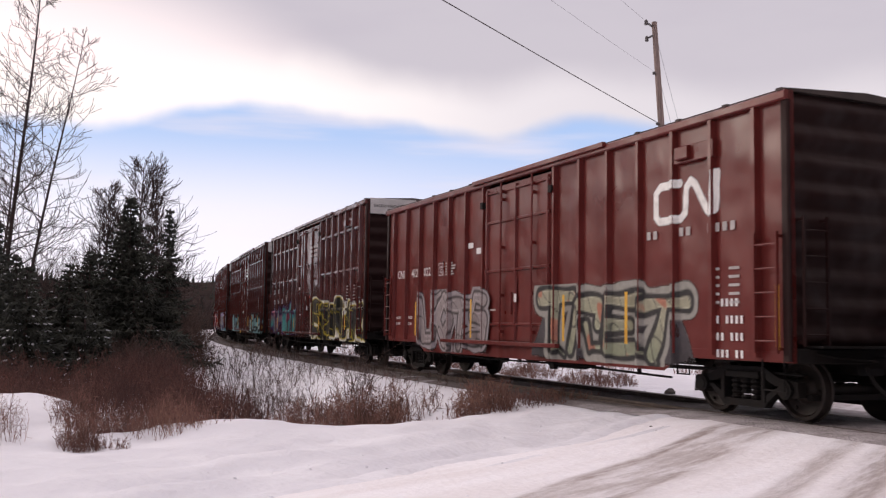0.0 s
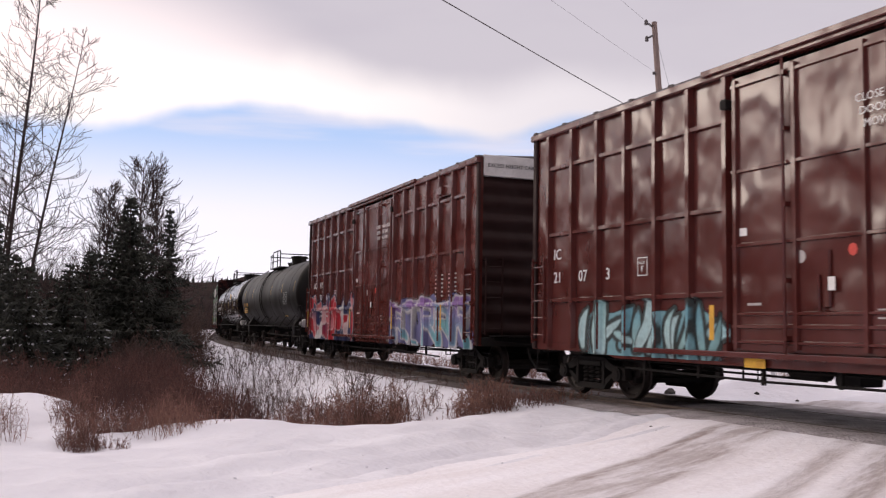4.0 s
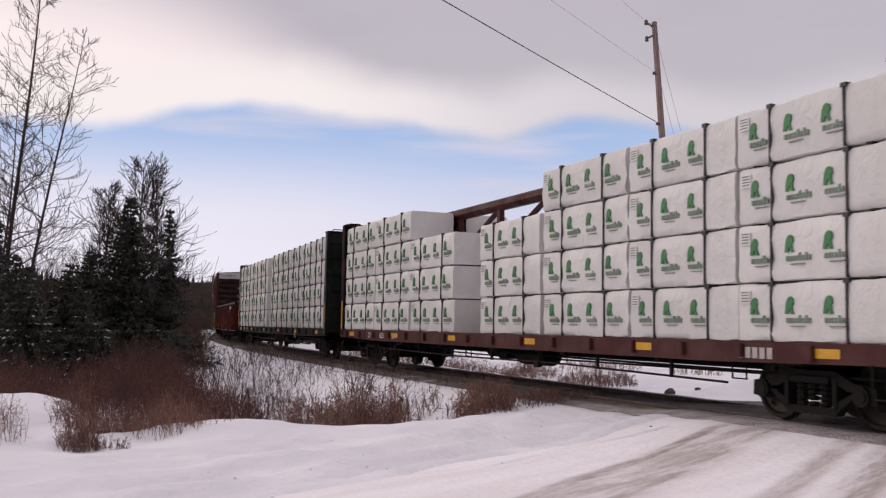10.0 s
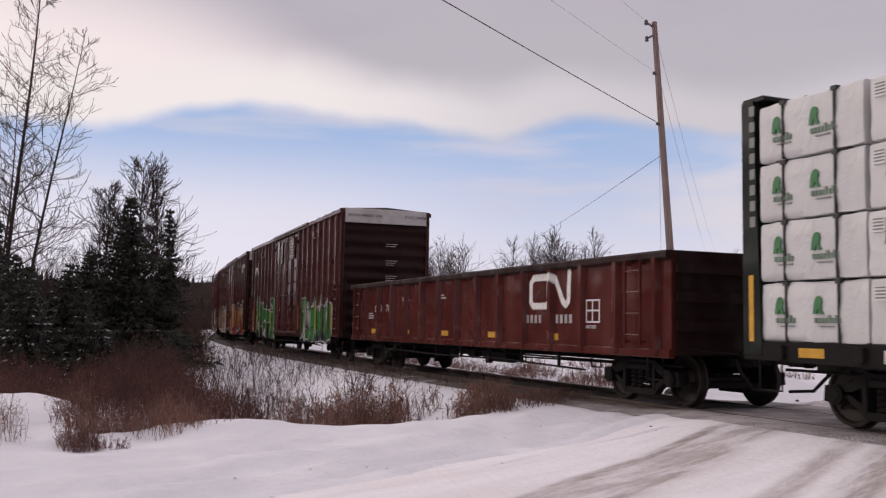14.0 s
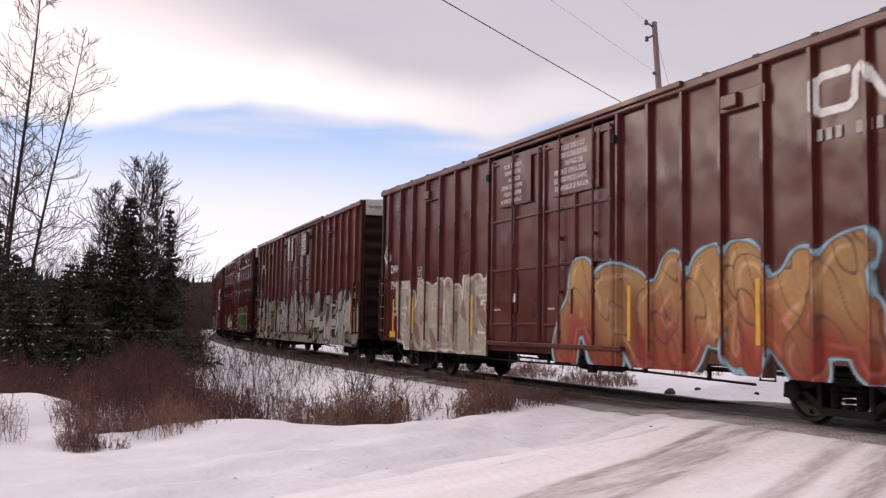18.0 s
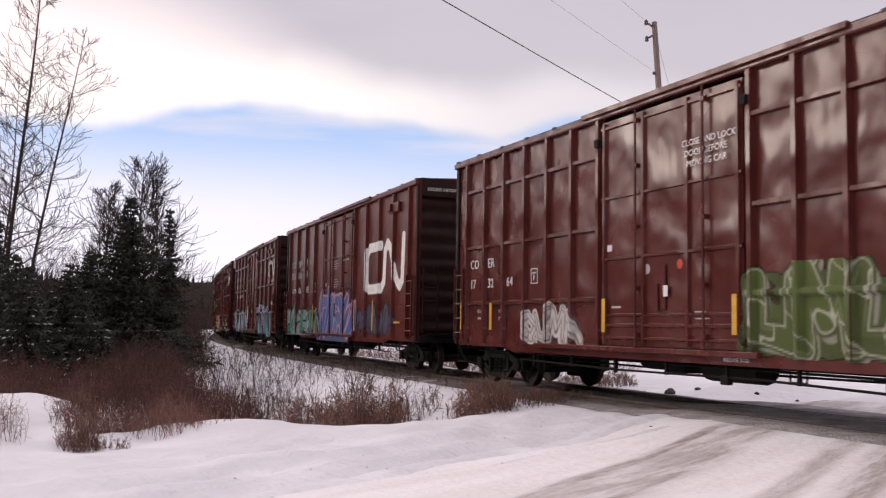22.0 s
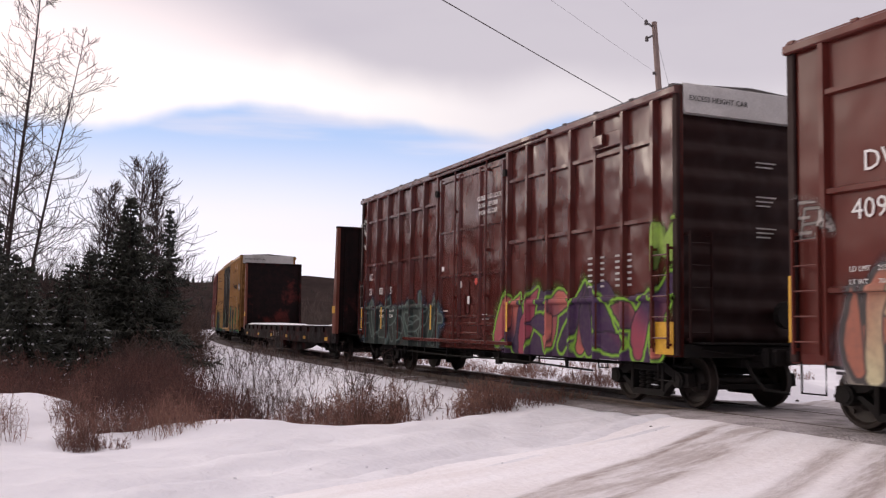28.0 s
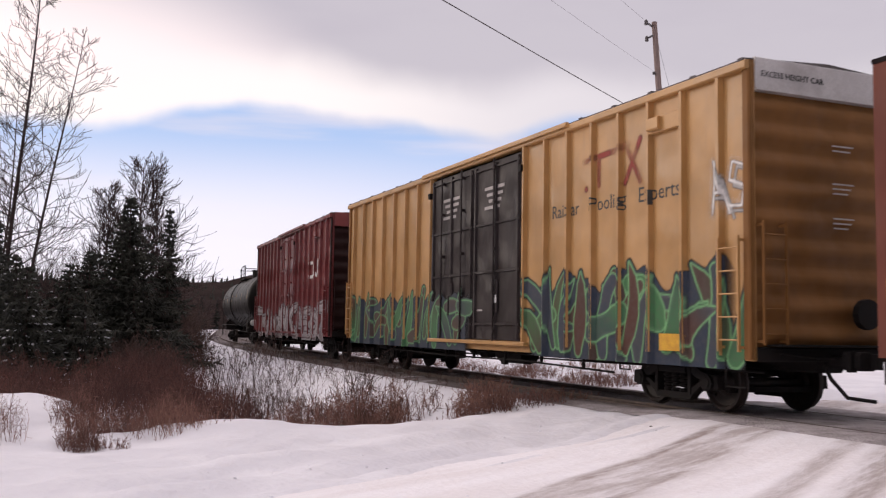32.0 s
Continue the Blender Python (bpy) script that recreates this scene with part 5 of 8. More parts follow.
def wild(seed, n, box, colours, line, fog=None, edge=None, back=None, size=0.115, lw=0.028, spiky=True):
    """A crowded spray-painted piece: many bent, tapering strokes laid over one another, each outlined."""
    x0, x1, z0, z1 = box
    r = random.Random(seed)
    H, step = z1 - z0, (x1 - x0) / n
    strokes = []
    for k in range(n):
        cx, kind = x0 + step * (k + 0.5 + r.uniform(-0.3, 0.3)), r.random()
        if kind < 0.60:
            p = (cx + H * r.uniform(-0.22, 0.10), z0 + H * r.uniform(0.02, 0.22))
            q = (cx + H * r.uniform(-0.08, 0.26), z0 + H * r.uniform(0.68, 0.96))
        elif kind < 0.85:
            s = r.choice((-1, 1))
            p = (cx - s * H * r.uniform(0.15, 0.32), z0 + H * r.uniform(0.10, 0.5))
            q = (cx + s * H * r.uniform(0.15, 0.32), z0 + H * r.uniform(0.40, 0.90))
        else:
            h = z0 + H * r.uniform(0.15, 0.85)
            p, q = (cx - H * r.uniform(0.18, 0.34), h), (cx + H * r.uniform(0.18, 0.34), h + H * r.uniform(-0.1, 0.1))
        m = ((p[0] + q[0]) / 2 + H * r.uniform(-0.24, 0.24), (p[1] + q[1]) / 2 + H * r.uniform(-0.10, 0.16))
        pts = [((1 - t) ** 2 * p[0] + 2 * t * (1 - t) * m[0] + t * t * q[0], (1 - t) ** 2 * p[1] + 2 * t * (1 - t) * m[1] + t * t * q[1]) for t in (0, 0.2, 0.4, 0.6, 0.8, 1.0)]
        fat = size * H * r.uniform(0.65, 1.15)
        wide = [fat * w for w in ((0.7, 1.0, 1.05, 0.9, 0.6, 0.08) if spiky and r.random() < 0.7 else (0.9, 1.05, 1.0, 1.0, 1.05, 0.85))]
        strokes.append((pts, wide, r.choice(colours), r.choice(colours)))
    r.shuffle(strokes)

    def colour(gx, gz_):
        xs = gx[0]
        soft = lambda v: np.clip(v / 0.026 + 0.5, 0, 1)
        out, d = np.zeros(gx.shape + (4,)), np.full(gx.shape, 9.0)
        wx, wz = gx + 0.03 * wob(gx, gz_, 3.4, seed), gz_ + 0.03 * wob(gz_, gx, 3.0, seed + 1)
        laid = []
        for pts, wide, c1, c2 in strokes:
            reach = max(wide) + 0.35
            a, b = np.searchsorted(xs, (min(p[0] for p in pts) - reach, max(p[0] for p in pts) + reach))
            if b <= a:
                continue
            qx, qz = wx[:, a:b], wz[:, a:b]
            e = np.full(qx.shape, 9.0)
            for (u, v), (w, y), ra, rb in zip(pts[:-1], pts[1:], wide[:-1], wide[1:]):
                vx, vz = w - u, y - v
                t = np.clip(((qx - u) * vx + (qz - v) * vz) / (vx * vx + vz * vz + 1e-9), 0, 1)
                e = np.minimum(e, np.hypot(qx - u - t * vx, qz - v - t * vz) - ra - t * (rb - ra))
            d[:, a:b] = np.minimum(d[:, a:b], e)
            laid.append((a, b, e, c1, c2))

        def lay(a, b, m, c):
            m = m[..., None]
            c = np.concatenate([np.broadcast_to(np.array(c), m.shape[:2] + (3,)), np.ones(m.shape[:2] + (1,))], 2)
            out[:, a:b] = out[:, a:b] * (1 - m) + c * m

        n_ = len(xs)
        inside = np.clip((gx - x0) / 0.3, 0, 1) * np.clip((x1 - gx) / 0.3, 0, 1)
        if fog is not None:
            m = np.clip(0.9 - np.maximum(d, 0) / (0.22 + 0.10 * wob(gx, gz_, 3.0, seed + 5)), 0, 1)
            lay(0, n_, 0.75 * np.clip(m, 0, 1), fog)
        if back is not None:
            m = soft(z0 + H * (0.80 + 0.12 * wob(gx, 0 * gx, 3.1, seed)) - gz_) * inside
            lay(0, n_, m, back)
        lay(0, n_, soft(lw + 0.035 - d), edge if edge is not None else line)
        for a, b, e, c1, c2 in laid:
            ex, ez = gx[:, a:b], gz_[:, a:b]
            lay(a, b, soft(lw * 0.6 - e), line)
            f = np.clip((ez - z0) / H * 1.4 - 0.2 + 0.3 * wob(ex, ez, 2.4, seed + 3), 0, 1)[..., None]
            body = np.array(c1) * (1 - f) + np.array(c2) * f
            shade = np.clip(1.0 - np.abs(e + 0.035) / 0.03, 0, 1)[..., None] * np.clip(wob(ex, ez, 3.6, seed + 7) + 0.3, 0, 1)[..., None]
            body = body * (1 - 0.4 * shade) + np.clip(body * 1.7 + 0.05, 0, 0.8) * 0.4 * shade
            lay(a, b, soft(-lw * 0.5 - e), body)
        return out

    return colour


def worm(x, z, h, col=(0.82, 0.81, 0.78), thick=0.100):
    """The railway's mark: one bent white band."""
    P = tuple((1.2 * p, q) for p, q in ((0.84, 0.90), (0.20, 0.90), (0.05, 0.76), (0.04, 0.18), (0.16, 0.05), (0.86, 0.05), (1.00, 0.18), (1.04, 0.78), (1.17, 0.92), (1.30, 0.82), (1.66, 0.16), (1.80, 0.06), (1.92, 0.17), (1.96, 0.98)))

    def colour(gx, gz_):
        d = np.full(gx.shape, 9.0)
        for p, q in zip(P[:-1], P[1:]):
            d = np.minimum(d, seg(gx, gz_, x + h * p[0], z + h * p[1], x + h * q[0], z + h * q[1]))
        a = np.clip((thick * h - d) / 0.012 + 0.5, 0, 1)
        return np.concatenate([np.broadcast_to(np.array(col), gx.shape + (3,)), a[..., None]], 2)

    return colour


def mark(parent, x, z, h, depth, col=(0.82, 0.81, 0.78)):
    decal(parent, "railway_mark", x - 0.1 * h, x + 2.5 * h, z - 0.08 * h, z + 1.08 * h, worm(x, z, h, col), depth, 0.022, "white bent-band railway mark")


# ---- trucks, couplers, ladders: shared by all cars ----
def wheel_mesh():
    m = Mesh()
    for s in (-1, 1):
        prof = [(0.66, 0.10), (0.665, 0.16), (0.70, 0.20), (0.69, 0.34), (0.675, 0.365), (0.672, 0.445), (0.69, 0.452), (0.70, 0.424), (0.80, 0.415), (0.805, 0.37), (0.765, 0.34), (0.745, 0.20), (0.80, 0.15), (0.83, 0.11), (0.83, 0.09)]
        m.lathe([(s * a, r) for a, r in prof], 1, 22)
        m.lathe([(s * 0.83, 0.075), (s * 0.99, 0.075), (s * 1.0, 0.06)], 1, 10)
        for q in range(3):
            m.tube([(0.28 * math.cos(q * 2.1), s * 0.775, 0.28 * math.sin(q * 2.1)), (0.28 * math.cos(q * 2.1), s * 0.80, 0.28 * math.sin(q * 2.1))], 0.03, 6)
    m.tube([(0, -0.7, 0), (0, 0.7, 0)], 0.08, 10)
    return m.data("wheelset", "wheel", True)


def side_frame_mesh(s):
    """A cast side frame: arched over its two boxes, with a spring opening."""
    m = Mesh()
    y0, y1 = sorted((s * 0.93, s * 1.07))
    out = [(-1.08, 0.36), (-1.06, 0.56), (-0.72, 0.60), (-0.42, 0.74), (0.42, 0.74), (0.72, 0.60), (1.06, 0.56), (1.08, 0.36), (0.90, 0.33), (0.72, 0.42), (0.50, 0.26), (0.42, 0.17), (-0.42, 0.17), (-0.50, 0.26), (-0.72, 0.42), (-0.90, 0.33)]
    inn = [(-0.86, 0.45), (-0.86, 0.48), (-0.62, 0.50), (-0.34, 0.62), (0.34, 0.62), (0.62, 0.50), (0.86, 0.48), (0.86, 0.45), (0.83, 0.45), (0.66, 0.46), (0.44, 0.34), (0.36, 0.27), (-0.36, 0.27), (-0.44, 0.34), (-0.66, 0.46), (-0.83, 0.45)]
    n = len(out)
    v = [(x, y, z) for y in (y0, y1) for x, z in out + inn]
    f = []
    for k in range(n):
        j = (k + 1) % n
        f += [(k, j, n + j, n + k), (2 * n + k, 3 * n + k, 3 * n + j, 2 * n + j), (k, 2 * n + k, 2 * n + j, j), (n + k, n + j, 3 * n + j, 3 * n + k)]
    m.add(v, f)
    for x in (-0.8636, 0.8636):
        m.tube([(x, s * 0.92, 0.45), (x, s * 1.12, 0.45)], 0.13, 10)
        m.tube([(x, s * 1.10, 0.45), (x, s * 1.135, 0.45)], 0.09, 8)
    for x in (-0.2, 0.0, 0.2):
        for k in range(4):
            m.lathe([(0.27 + 0.075 * k, 0.06), (0.30 + 0.075 * k, 0.085), (0.33 + 0.075 * k, 0.06)], 2, 8, (x, s * 1.0, 0))
    m.box(-0.34, 0.34, min(s * 0.9, s * 1.1), max(s * 0.9, s * 1.1), 0.57, 0.68, 0.02)
    for x in (-0.42, 0.42):
        m.box(x - 0.04, x + 0.04, min(s * 0.92, s * 1.09), max(s * 0.92, s * 1.09), 0.25, 0.66, 0.01)
    return m.data("side_frame", "black")


WHEELS = wheel_mesh()
FRAMES = {s: side_frame_mesh(s) for s in (-1, 1)}
BOLSTER = Mesh().box(-0.22, 0.22, -1.0, 1.0, 0.50, 0.74, 0.05).box(-0.09, 0.09, -0.8, 0.8, 0.30, 0.42).lathe([(0.72, 0.3), (0.80, 0.3)], 2, 14).box(-1.15, -1.05, -0.9, 0.9, 0.32, 0.40).box(1.05, 1.15, -0.9, 0.9, 0.32, 0.40).data("truck", "black")
COUPLER = (Mesh().box(-0.6, 0.30, -0.10, 0.10, 0.76, 0.92, 0.03).box(0.28, 0.60, -0.17, 0.12, 0.72, 0.97, 0.04).box(0.55, 0.72, 0.02, 0.15, 0.74, 0.95, 0.03).box(0.42, 0.5, -0.25, -0.1, 0.70, 0.98, 0.02)
           .tube([(0.1, -0.30, 0.78), (0.25, -0.34, 0.60), (0.5, -0.30, 0.36), (0.85, -0.16, 0.33)], 0.028, 6).tube([(0.05, -1.1, 0.95), (0.12, -0.7, 0.90), (0.25, -0.25, 0.86)], 0.018, 6)
           .data("coupler", "black"))
ROTORS = []


def trucks(root, bogies):
    for s in (-1, 1):
        t = new("truck", BOLSTER)
        t.parent, t.location = root, (s * bogies / 2, 0, 0)
        for q in (-1, 1):
            part("side_frame", FRAMES[q], "black", t)
        for q in (-1, 1):
            w = part("wheelset", WHEELS, "wheel", t, "rusty steel wheels on an axle")
            w.location = (q * 0.8636, 0, 0.45)
            ROTORS.append((w, root, Vector((q * 0.8636, 0, 0.45)), s * bogies / 2 + q * 0.8636))


def couplers(root, half):
    for s in (-1, 1):
        c = new("coupler", COUPLER)
        c.parent = root
        c.matrix_basis = pose(s * half, 0, 0, 0, 0, 0 if s > 0 else 180)


def ladder(parent, x, z0, z1, w=0.42, n=5, mat="brown", y=-1.50, out=0.10, name="ladder"):
    m = Mesh()
    for s in (-w / 2, w / 2):
        m.box(x + s - 0.018, x + s + 0.018, y - out, y - out + 0.045, z0, z1, 0.006)
        for z in (z0 + 0.06, z1 - 0.06):
            m.box(x + s - 0.015, x + s + 0.015, y - out, y + 0.02, z - 0.02, z + 0.02)
    for k in range(n):
        z = z0 + (k + 0.5) * (z1 - z0) / n
        m.tube([(x - w / 2, y - out + 0.02, z), (x + w / 2, y - out + 0.02, z)], 0.013, 6)
    return part(name, m, mat, parent)


def stirrup(parent, x, mat="black", y=-1.46):
    m = Mesh()
    m.tube([(x - 0.2, y, 0.86), (x - 0.2, y, 0.46), (x + 0.2, y, 0.46), (x + 0.2, y, 0.86)], 0.016, 6)
    return part("step", m, mat, parent)


def underframe(root, L, bogies, mat="black"):
    m = Mesh().box(-L / 2 + 0.1, L / 2 - 0.1, -0.24, 0.24, 0.66, 1.0, 0.03)
    for s in (-1, 1):
        m.box(s * bogies / 2 - 0.2, s * bogies / 2 + 0.2, -1.4, 1.4, 0.80, 1.02)
    for k in range(5):
        x = -bogies / 2 + (k + 1) * bogies / 6
        m.box(x - 0.06, x + 0.06, -1.38, 1.38, 0.74, 1.0)
    part("underframe", m, mat, root)
    part("air_reservoir", Mesh().tube([(0.3, -0.75, 0.70), (1.5, -0.75, 0.70)], 0.24, 12), mat, root)
    part("brake_cylinder", Mesh().tube([(-1.6, -0.6, 0.72), (-1.0, -0.6, 0.72)], 0.15, 10), mat, root)
    part("control_valve", Mesh().box(-0.55, -0.15, -0.95, -0.55, 0.55, 0.9, 0.03), mat, root)
    m = Mesh().tube([(-bogies / 2 + 1.3, -0.5, 0.62), (-1.0, -0.62, 0.58)], 0.02, 6).tube([(1.5, -0.55, 0.60), (bogies / 2 - 1.3, -0.5, 0.62)], 0.02, 6).tube([(-L / 2 + 0.3, -1.0, 0.72), (L / 2 - 0.3, -1.0, 0.66)], 0.022, 6)
    for x in (-2.2, 2.2, bogies / 2 - 1.6):
        m.tube([(x, -1.0, 0.9), (x, -1.0, 0.55), (x + 0.3, -1.0, 0.55), (x + 0.3, -1.0, 0.9)], 0.018, 5)
    part("brake_rigging", m, mat, root)
    m, a, b = Mesh(), -bogies / 2 + 1.4, bogies / 2 - 1.4
    m.tube([(a, -1.28, 0.60), (a + 0.35 * (b - a), -1.30, 0.55), (a + 0.7 * (b - a), -1.30, 0.57), (b, -1.26, 0.50)], 0.020, 6)
    for q in range(7):
        x = a + (b - a) * (q + 0.4) / 7
        m.box(x - 0.025, x + 0.025, -1.31, -1.26, 0.50 + 0.03 * (q % 2), 0.90)
    m.box(a + 0.62 * (b - a), a + 0.62 * (b - a) + 0.16, -1.34, -1.24, 0.46, 0.60, 0.01)
    part("release_rod", m, mat, root)


def end_wall(root, L, H, s, mat, z0=0.95, cap=None, n=9):
    """A pressed end with rounded ribs across it."""
    m = Mesh()
    prof, top = [], H - (0.42 if cap else 0.02)
    per = (top - z0) / n
    for k in range(n):
        for q, d in ((0.0, 0.0), (0.18, 0.0), (0.34, 0.05), (0.5, 0.075), (0.68, 0.065), (0.86, 0.02), (0.98, 0.0)):
            prof.append((z0 + per * (k + q), d))
    prof.append((top, 0.0))
    v = []
    for y in (-1.42, 1.42):
        v += [(s * (L / 2 - 0.09 + d), y, z) for z, d in prof]
    k = len(prof)
    f = [(i, i + 1, k + i + 1, k + i) for i in range(k - 1)]
    m.add(v, f)
    m.box(min(s * (L / 2 - 0.12), s * (L / 2 - 0.10)), max(s * (L / 2 - 0.12), s * (L / 2 - 0.10)), -1.42, 1.42, z0, top)
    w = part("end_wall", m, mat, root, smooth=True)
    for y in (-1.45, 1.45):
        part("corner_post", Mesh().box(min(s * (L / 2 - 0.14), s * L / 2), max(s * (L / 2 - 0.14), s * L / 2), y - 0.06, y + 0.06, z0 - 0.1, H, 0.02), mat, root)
    part("end_sill", Mesh().box(min(s * (L / 2 - 0.2), s * (L / 2 + 0.03)), max(s * (L / 2 - 0.2), s * (L / 2 + 0.03)), -1.4, 1.4, 0.82, 1.02, 0.02), "black", root)
    if cap:
        part("end_cap", Mesh().box(min(s * (L / 2 - 0.14), s * (L / 2 + 0.012)), max(s * (L / 2 - 0.14), s * (L / 2 + 0.012)), -1.39, 1.39, top, H + 0.05, 0.01).box(min(s * L / 2, s * (L / 2 + 0.04)), max(s * L / 2, s * (L / 2 + 0.04)), -1.39, 1.39, top, top + 0.03), cap, root, "pale painted top of the end")
    lad = Mesh()
    for k in range(5):
        z = 1.2 + k * 0.34
        lad.tube([(s * (L / 2 + 0.10), -1.35, z), (s * (L / 2 + 0.10), -0.95, z)], 0.013, 5)
    for y in (-1.35, -0.95):
        lad.box(min(s * (L / 2 + 0.08), s * (L / 2 + 0.12)), max(s * (L / 2 + 0.08), s * (L / 2 + 0.12)), y - 0.015, y + 0.015, 1.05, 2.75)
        for z in (1.1, 2.7):
            lad.box(min(s * (L / 2 - 0.05), s * (L / 2 + 0.12)), max(s * (L / 2 - 0.05), s * (L / 2 + 0.12)), y - 0.012, y + 0.012, z - 0.02, z + 0.02)
    part("end_ladder", lad, mat, root)
    part("crossover_step", Mesh().box(min(s * (L / 2 - 0.05), s * (L / 2 + 0.26)), max(s * (L / 2 - 0.05), s * (L / 2 + 0.26)), -1.2, 1.2, 1.03, 1.06), "black", root)
    m = Mesh().tube([(s * (L / 2 + 0.05), 0.5, 1.5), (s * (L / 2 + 0.16), 0.5, 1.5)], 0.22, 12)
    part("brake_wheel", m, "black", root)
    return w


SHARED = {}


def shared(key, build, mat):
    """One mesh for all alike pieces."""
    if (key, mat) not in SHARED:
        SHARED[key, mat] = build().data(key[0], mat)
    return SHARED[key, mat]


def piece(name, me, parent, x):
    ob = new(name, me)
    ob.parent, ob.location = parent, (x, 0, 0)
    return ob


def post(x, y0, y1, z0, z1, w=0.13):
    a, b = w / 2, w / 2 * 0.62
    return Mesh().prism([(x - a, y0), (x - b, y1), (x + b, y1), (x + a, y0)], 0, 1, 2, z0, z1)


def boxcar(label, L, H, doors, mat, style="posts", cap=None, roof="roof", sill=0.85, belly=0.10, door_mat=None, bogies=None, post_w=0.13, end_mat=None, pitch=0.82, rails=(4.24, 2.98, 1.75), ladder_mat=None, brackets=(1.9,)):
    """A boxcar. doors: the edges of its doors, metres back from its front end."""
    root = tagged(new("boxcar"), label, "boxcar", "freight cars of the train")
    X = lambda d: L / 2 - d
    bogies = bogies or L - 2.8
    d0, d1 = doors[0], doors[-1]
    part("side_wall", Mesh().box(-L / 2, X(d1), -1.46, -1.40, sill, H), mat, root)
    part("side_wall", Mesh().box(X(d0), L / 2, -1.46, -1.40, sill, H), mat, root)
    part("side_wall", Mesh().box(-L / 2, L / 2, 1.40, 1.46, sill, H), mat, root)
    far_post = shared(("post", "far", sill, H), lambda: post(0, 1.458, 1.55, sill + 0.04, H - 0.12), mat)
    for k in range(int(L / 1.1)):
        piece("post", far_post, root, -L / 2 + 0.6 + k * (L - 1.2) / (int(L / 1.1) - 1))
    part("floor", Mesh().box(-L / 2 + 0.1, L / 2 - 0.1, -1.38, 1.38, 0.98, 1.04), "black", root)
    # upright posts of both stretches of side
    spots = []
    nf, nr = max(int(round((d0 - 0.1) / pitch)), 2), max(int(round((L - d1 - 0.1) / (pitch + 0.03))), 2)
    spots += [X(0.62 + k * (d0 - 0.72) / (nf - 1)) for k in range(nf)]
    spots += [X(L - 0.62 - k * (L - d1 - 0.72) / (nr - 1)) for k in range(nr)]
    near_post = shared(("post", "near", sill, H, post_w), lambda: post(0, -1.458, -1.55, sill + 0.04, H - 0.12, post_w), mat)
    for x in spots:
        piece("post", near_post, root, x)
    if style == "rails":
        for a, b in ((-L / 2 + 0.6, X(d1) - 0.06), (X(d0) + 0.06, L / 2 - 0.6)):
            for z in rails:
                part("rail", Mesh().prism([(-1.458, z - 0.05), (-1.53, z - 0.03), (-1.53, z + 0.03), (-1.458, z + 0.05)], 1, 2, 0, a, b), mat, root)
    part("top_chord", Mesh().box(-L / 2, L / 2, -1.565, -1.40, H - 0.13, H - 0.005, 0.02), mat, root)
    part("top_chord", Mesh().box(-L / 2, L / 2, 1.40, 1.565, H - 0.13, H - 0.005, 0.02), mat, root)
    part("side_sill", Mesh().box(-L / 2, L / 2, -1.4635, -1.38, sill - 0.02, sill + 0.12, 0.004), mat, root)
    part("side_sill", Mesh().box(-L / 2, L / 2, 1.38, 1.50, sill - 0.02, sill + 0.12, 0.015), mat, root)
    if belly:
        a, b = -bogies / 2 + 1.35, bogies / 2 - 1.35
        part("belly_sill", Mesh().prism([(a - 0.5, sill + 0.02), (a, sill - belly), (b, sill - belly), (b + 0.5, sill + 0.02)], 0, 2, 1, -1.4640, -1.44), mat, root)
    # roof with seam ribs
    r = Mesh()
    r.prism([(-1.53, H - 0.004), (-1.53, H + 0.02), (0, H + 0.11), (1.53, H + 0.02), (1.53, H - 0.004)], 1, 2, 0, -L / 2 + 0.02, L / 2 - 0.02)
    part("roof", r, roof, root)
    rib = shared(("roof_rib", H), lambda: Mesh().prism([(-1.545, H - 0.002), (-1.545, H + 0.038), (0, H + 0.13), (1.545, H + 0.038), (1.545, H - 0.002)], 1, 2, 0, -0.05, 0.05), roof)
    for k in range(int(L / 1.05) + 1):
        piece("roof_rib", rib, root, -L / 2 + 0.12 + k * (L - 0.24) / int(L / 1.05))
    # doors
    dm = door_mat or mat
    for a, b in zip(doors[:-1], doors[1:]):
        xa, xb = X(b) + 0.04, X(a) - 0.04
        d = part("door", Mesh().box(xa, xb, -1.505, -1.42, sill + 0.12, H - 0.20, 0.0), dm, root)
        w = xb - xa
        for k in range(4 if w > 3 else 3):
            x = xa + 0.08 + k * (w - 0.16) / (3 if w > 3 else 2)
            part("door_post", post(x, -1.503, -1.555, sill + 0.15, H - 0.24, 0.10), dm, d)
        for z in (sill + 0.45, 2.42, 3.46, H - 0.32):
            part("door_bar", Mesh().prism([(-1.503, z - 0.035), (-1.545, z - 0.02), (-1.545, z + 0.02), (-1.503, z + 0.035)], 1, 2, 0, xa, xb), dm, d)
        for x in ((xa + 0.30 * w, xa + 0.78 * w) if w > 2.2 else (xa + 0.5 * w,)):
            rod = Mesh().tube([(x, -1.585, sill + 0.1), (x, -1.585, H - 0.16)], 0.022, 6)
            for z in (sill + 0.3, 1.9, 2.9, 3.9, H - 0.35):
                rod.box(x - 0.04, x + 0.04, -1.60, -1.50, z - 0.03, z + 0.03)
            part("locking_rod", rod, dm, d)
        part("lock_box", Mesh().box(xa + 0.42 * w, xa + 0.42 * w + 0.30, -1.55, -1.50, 1.55, 2.25, 0.02).tube([(xa + 0.42 * w + 0.15, -1.57, 1.5), (xa + 0.42 * w + 0.15, -1.57, 1.95)], 0.02, 6), dm, d)
        bars(d, [(xa + 0.50 * w, xa + 0.50 * w + 0.11, 1.75, 1.92)], "white", -1.552, "placard")
        bars(d, line_block(xa + 0.08 * w, 1.62, 0.4, 1), "white", -1.507, "stencil")
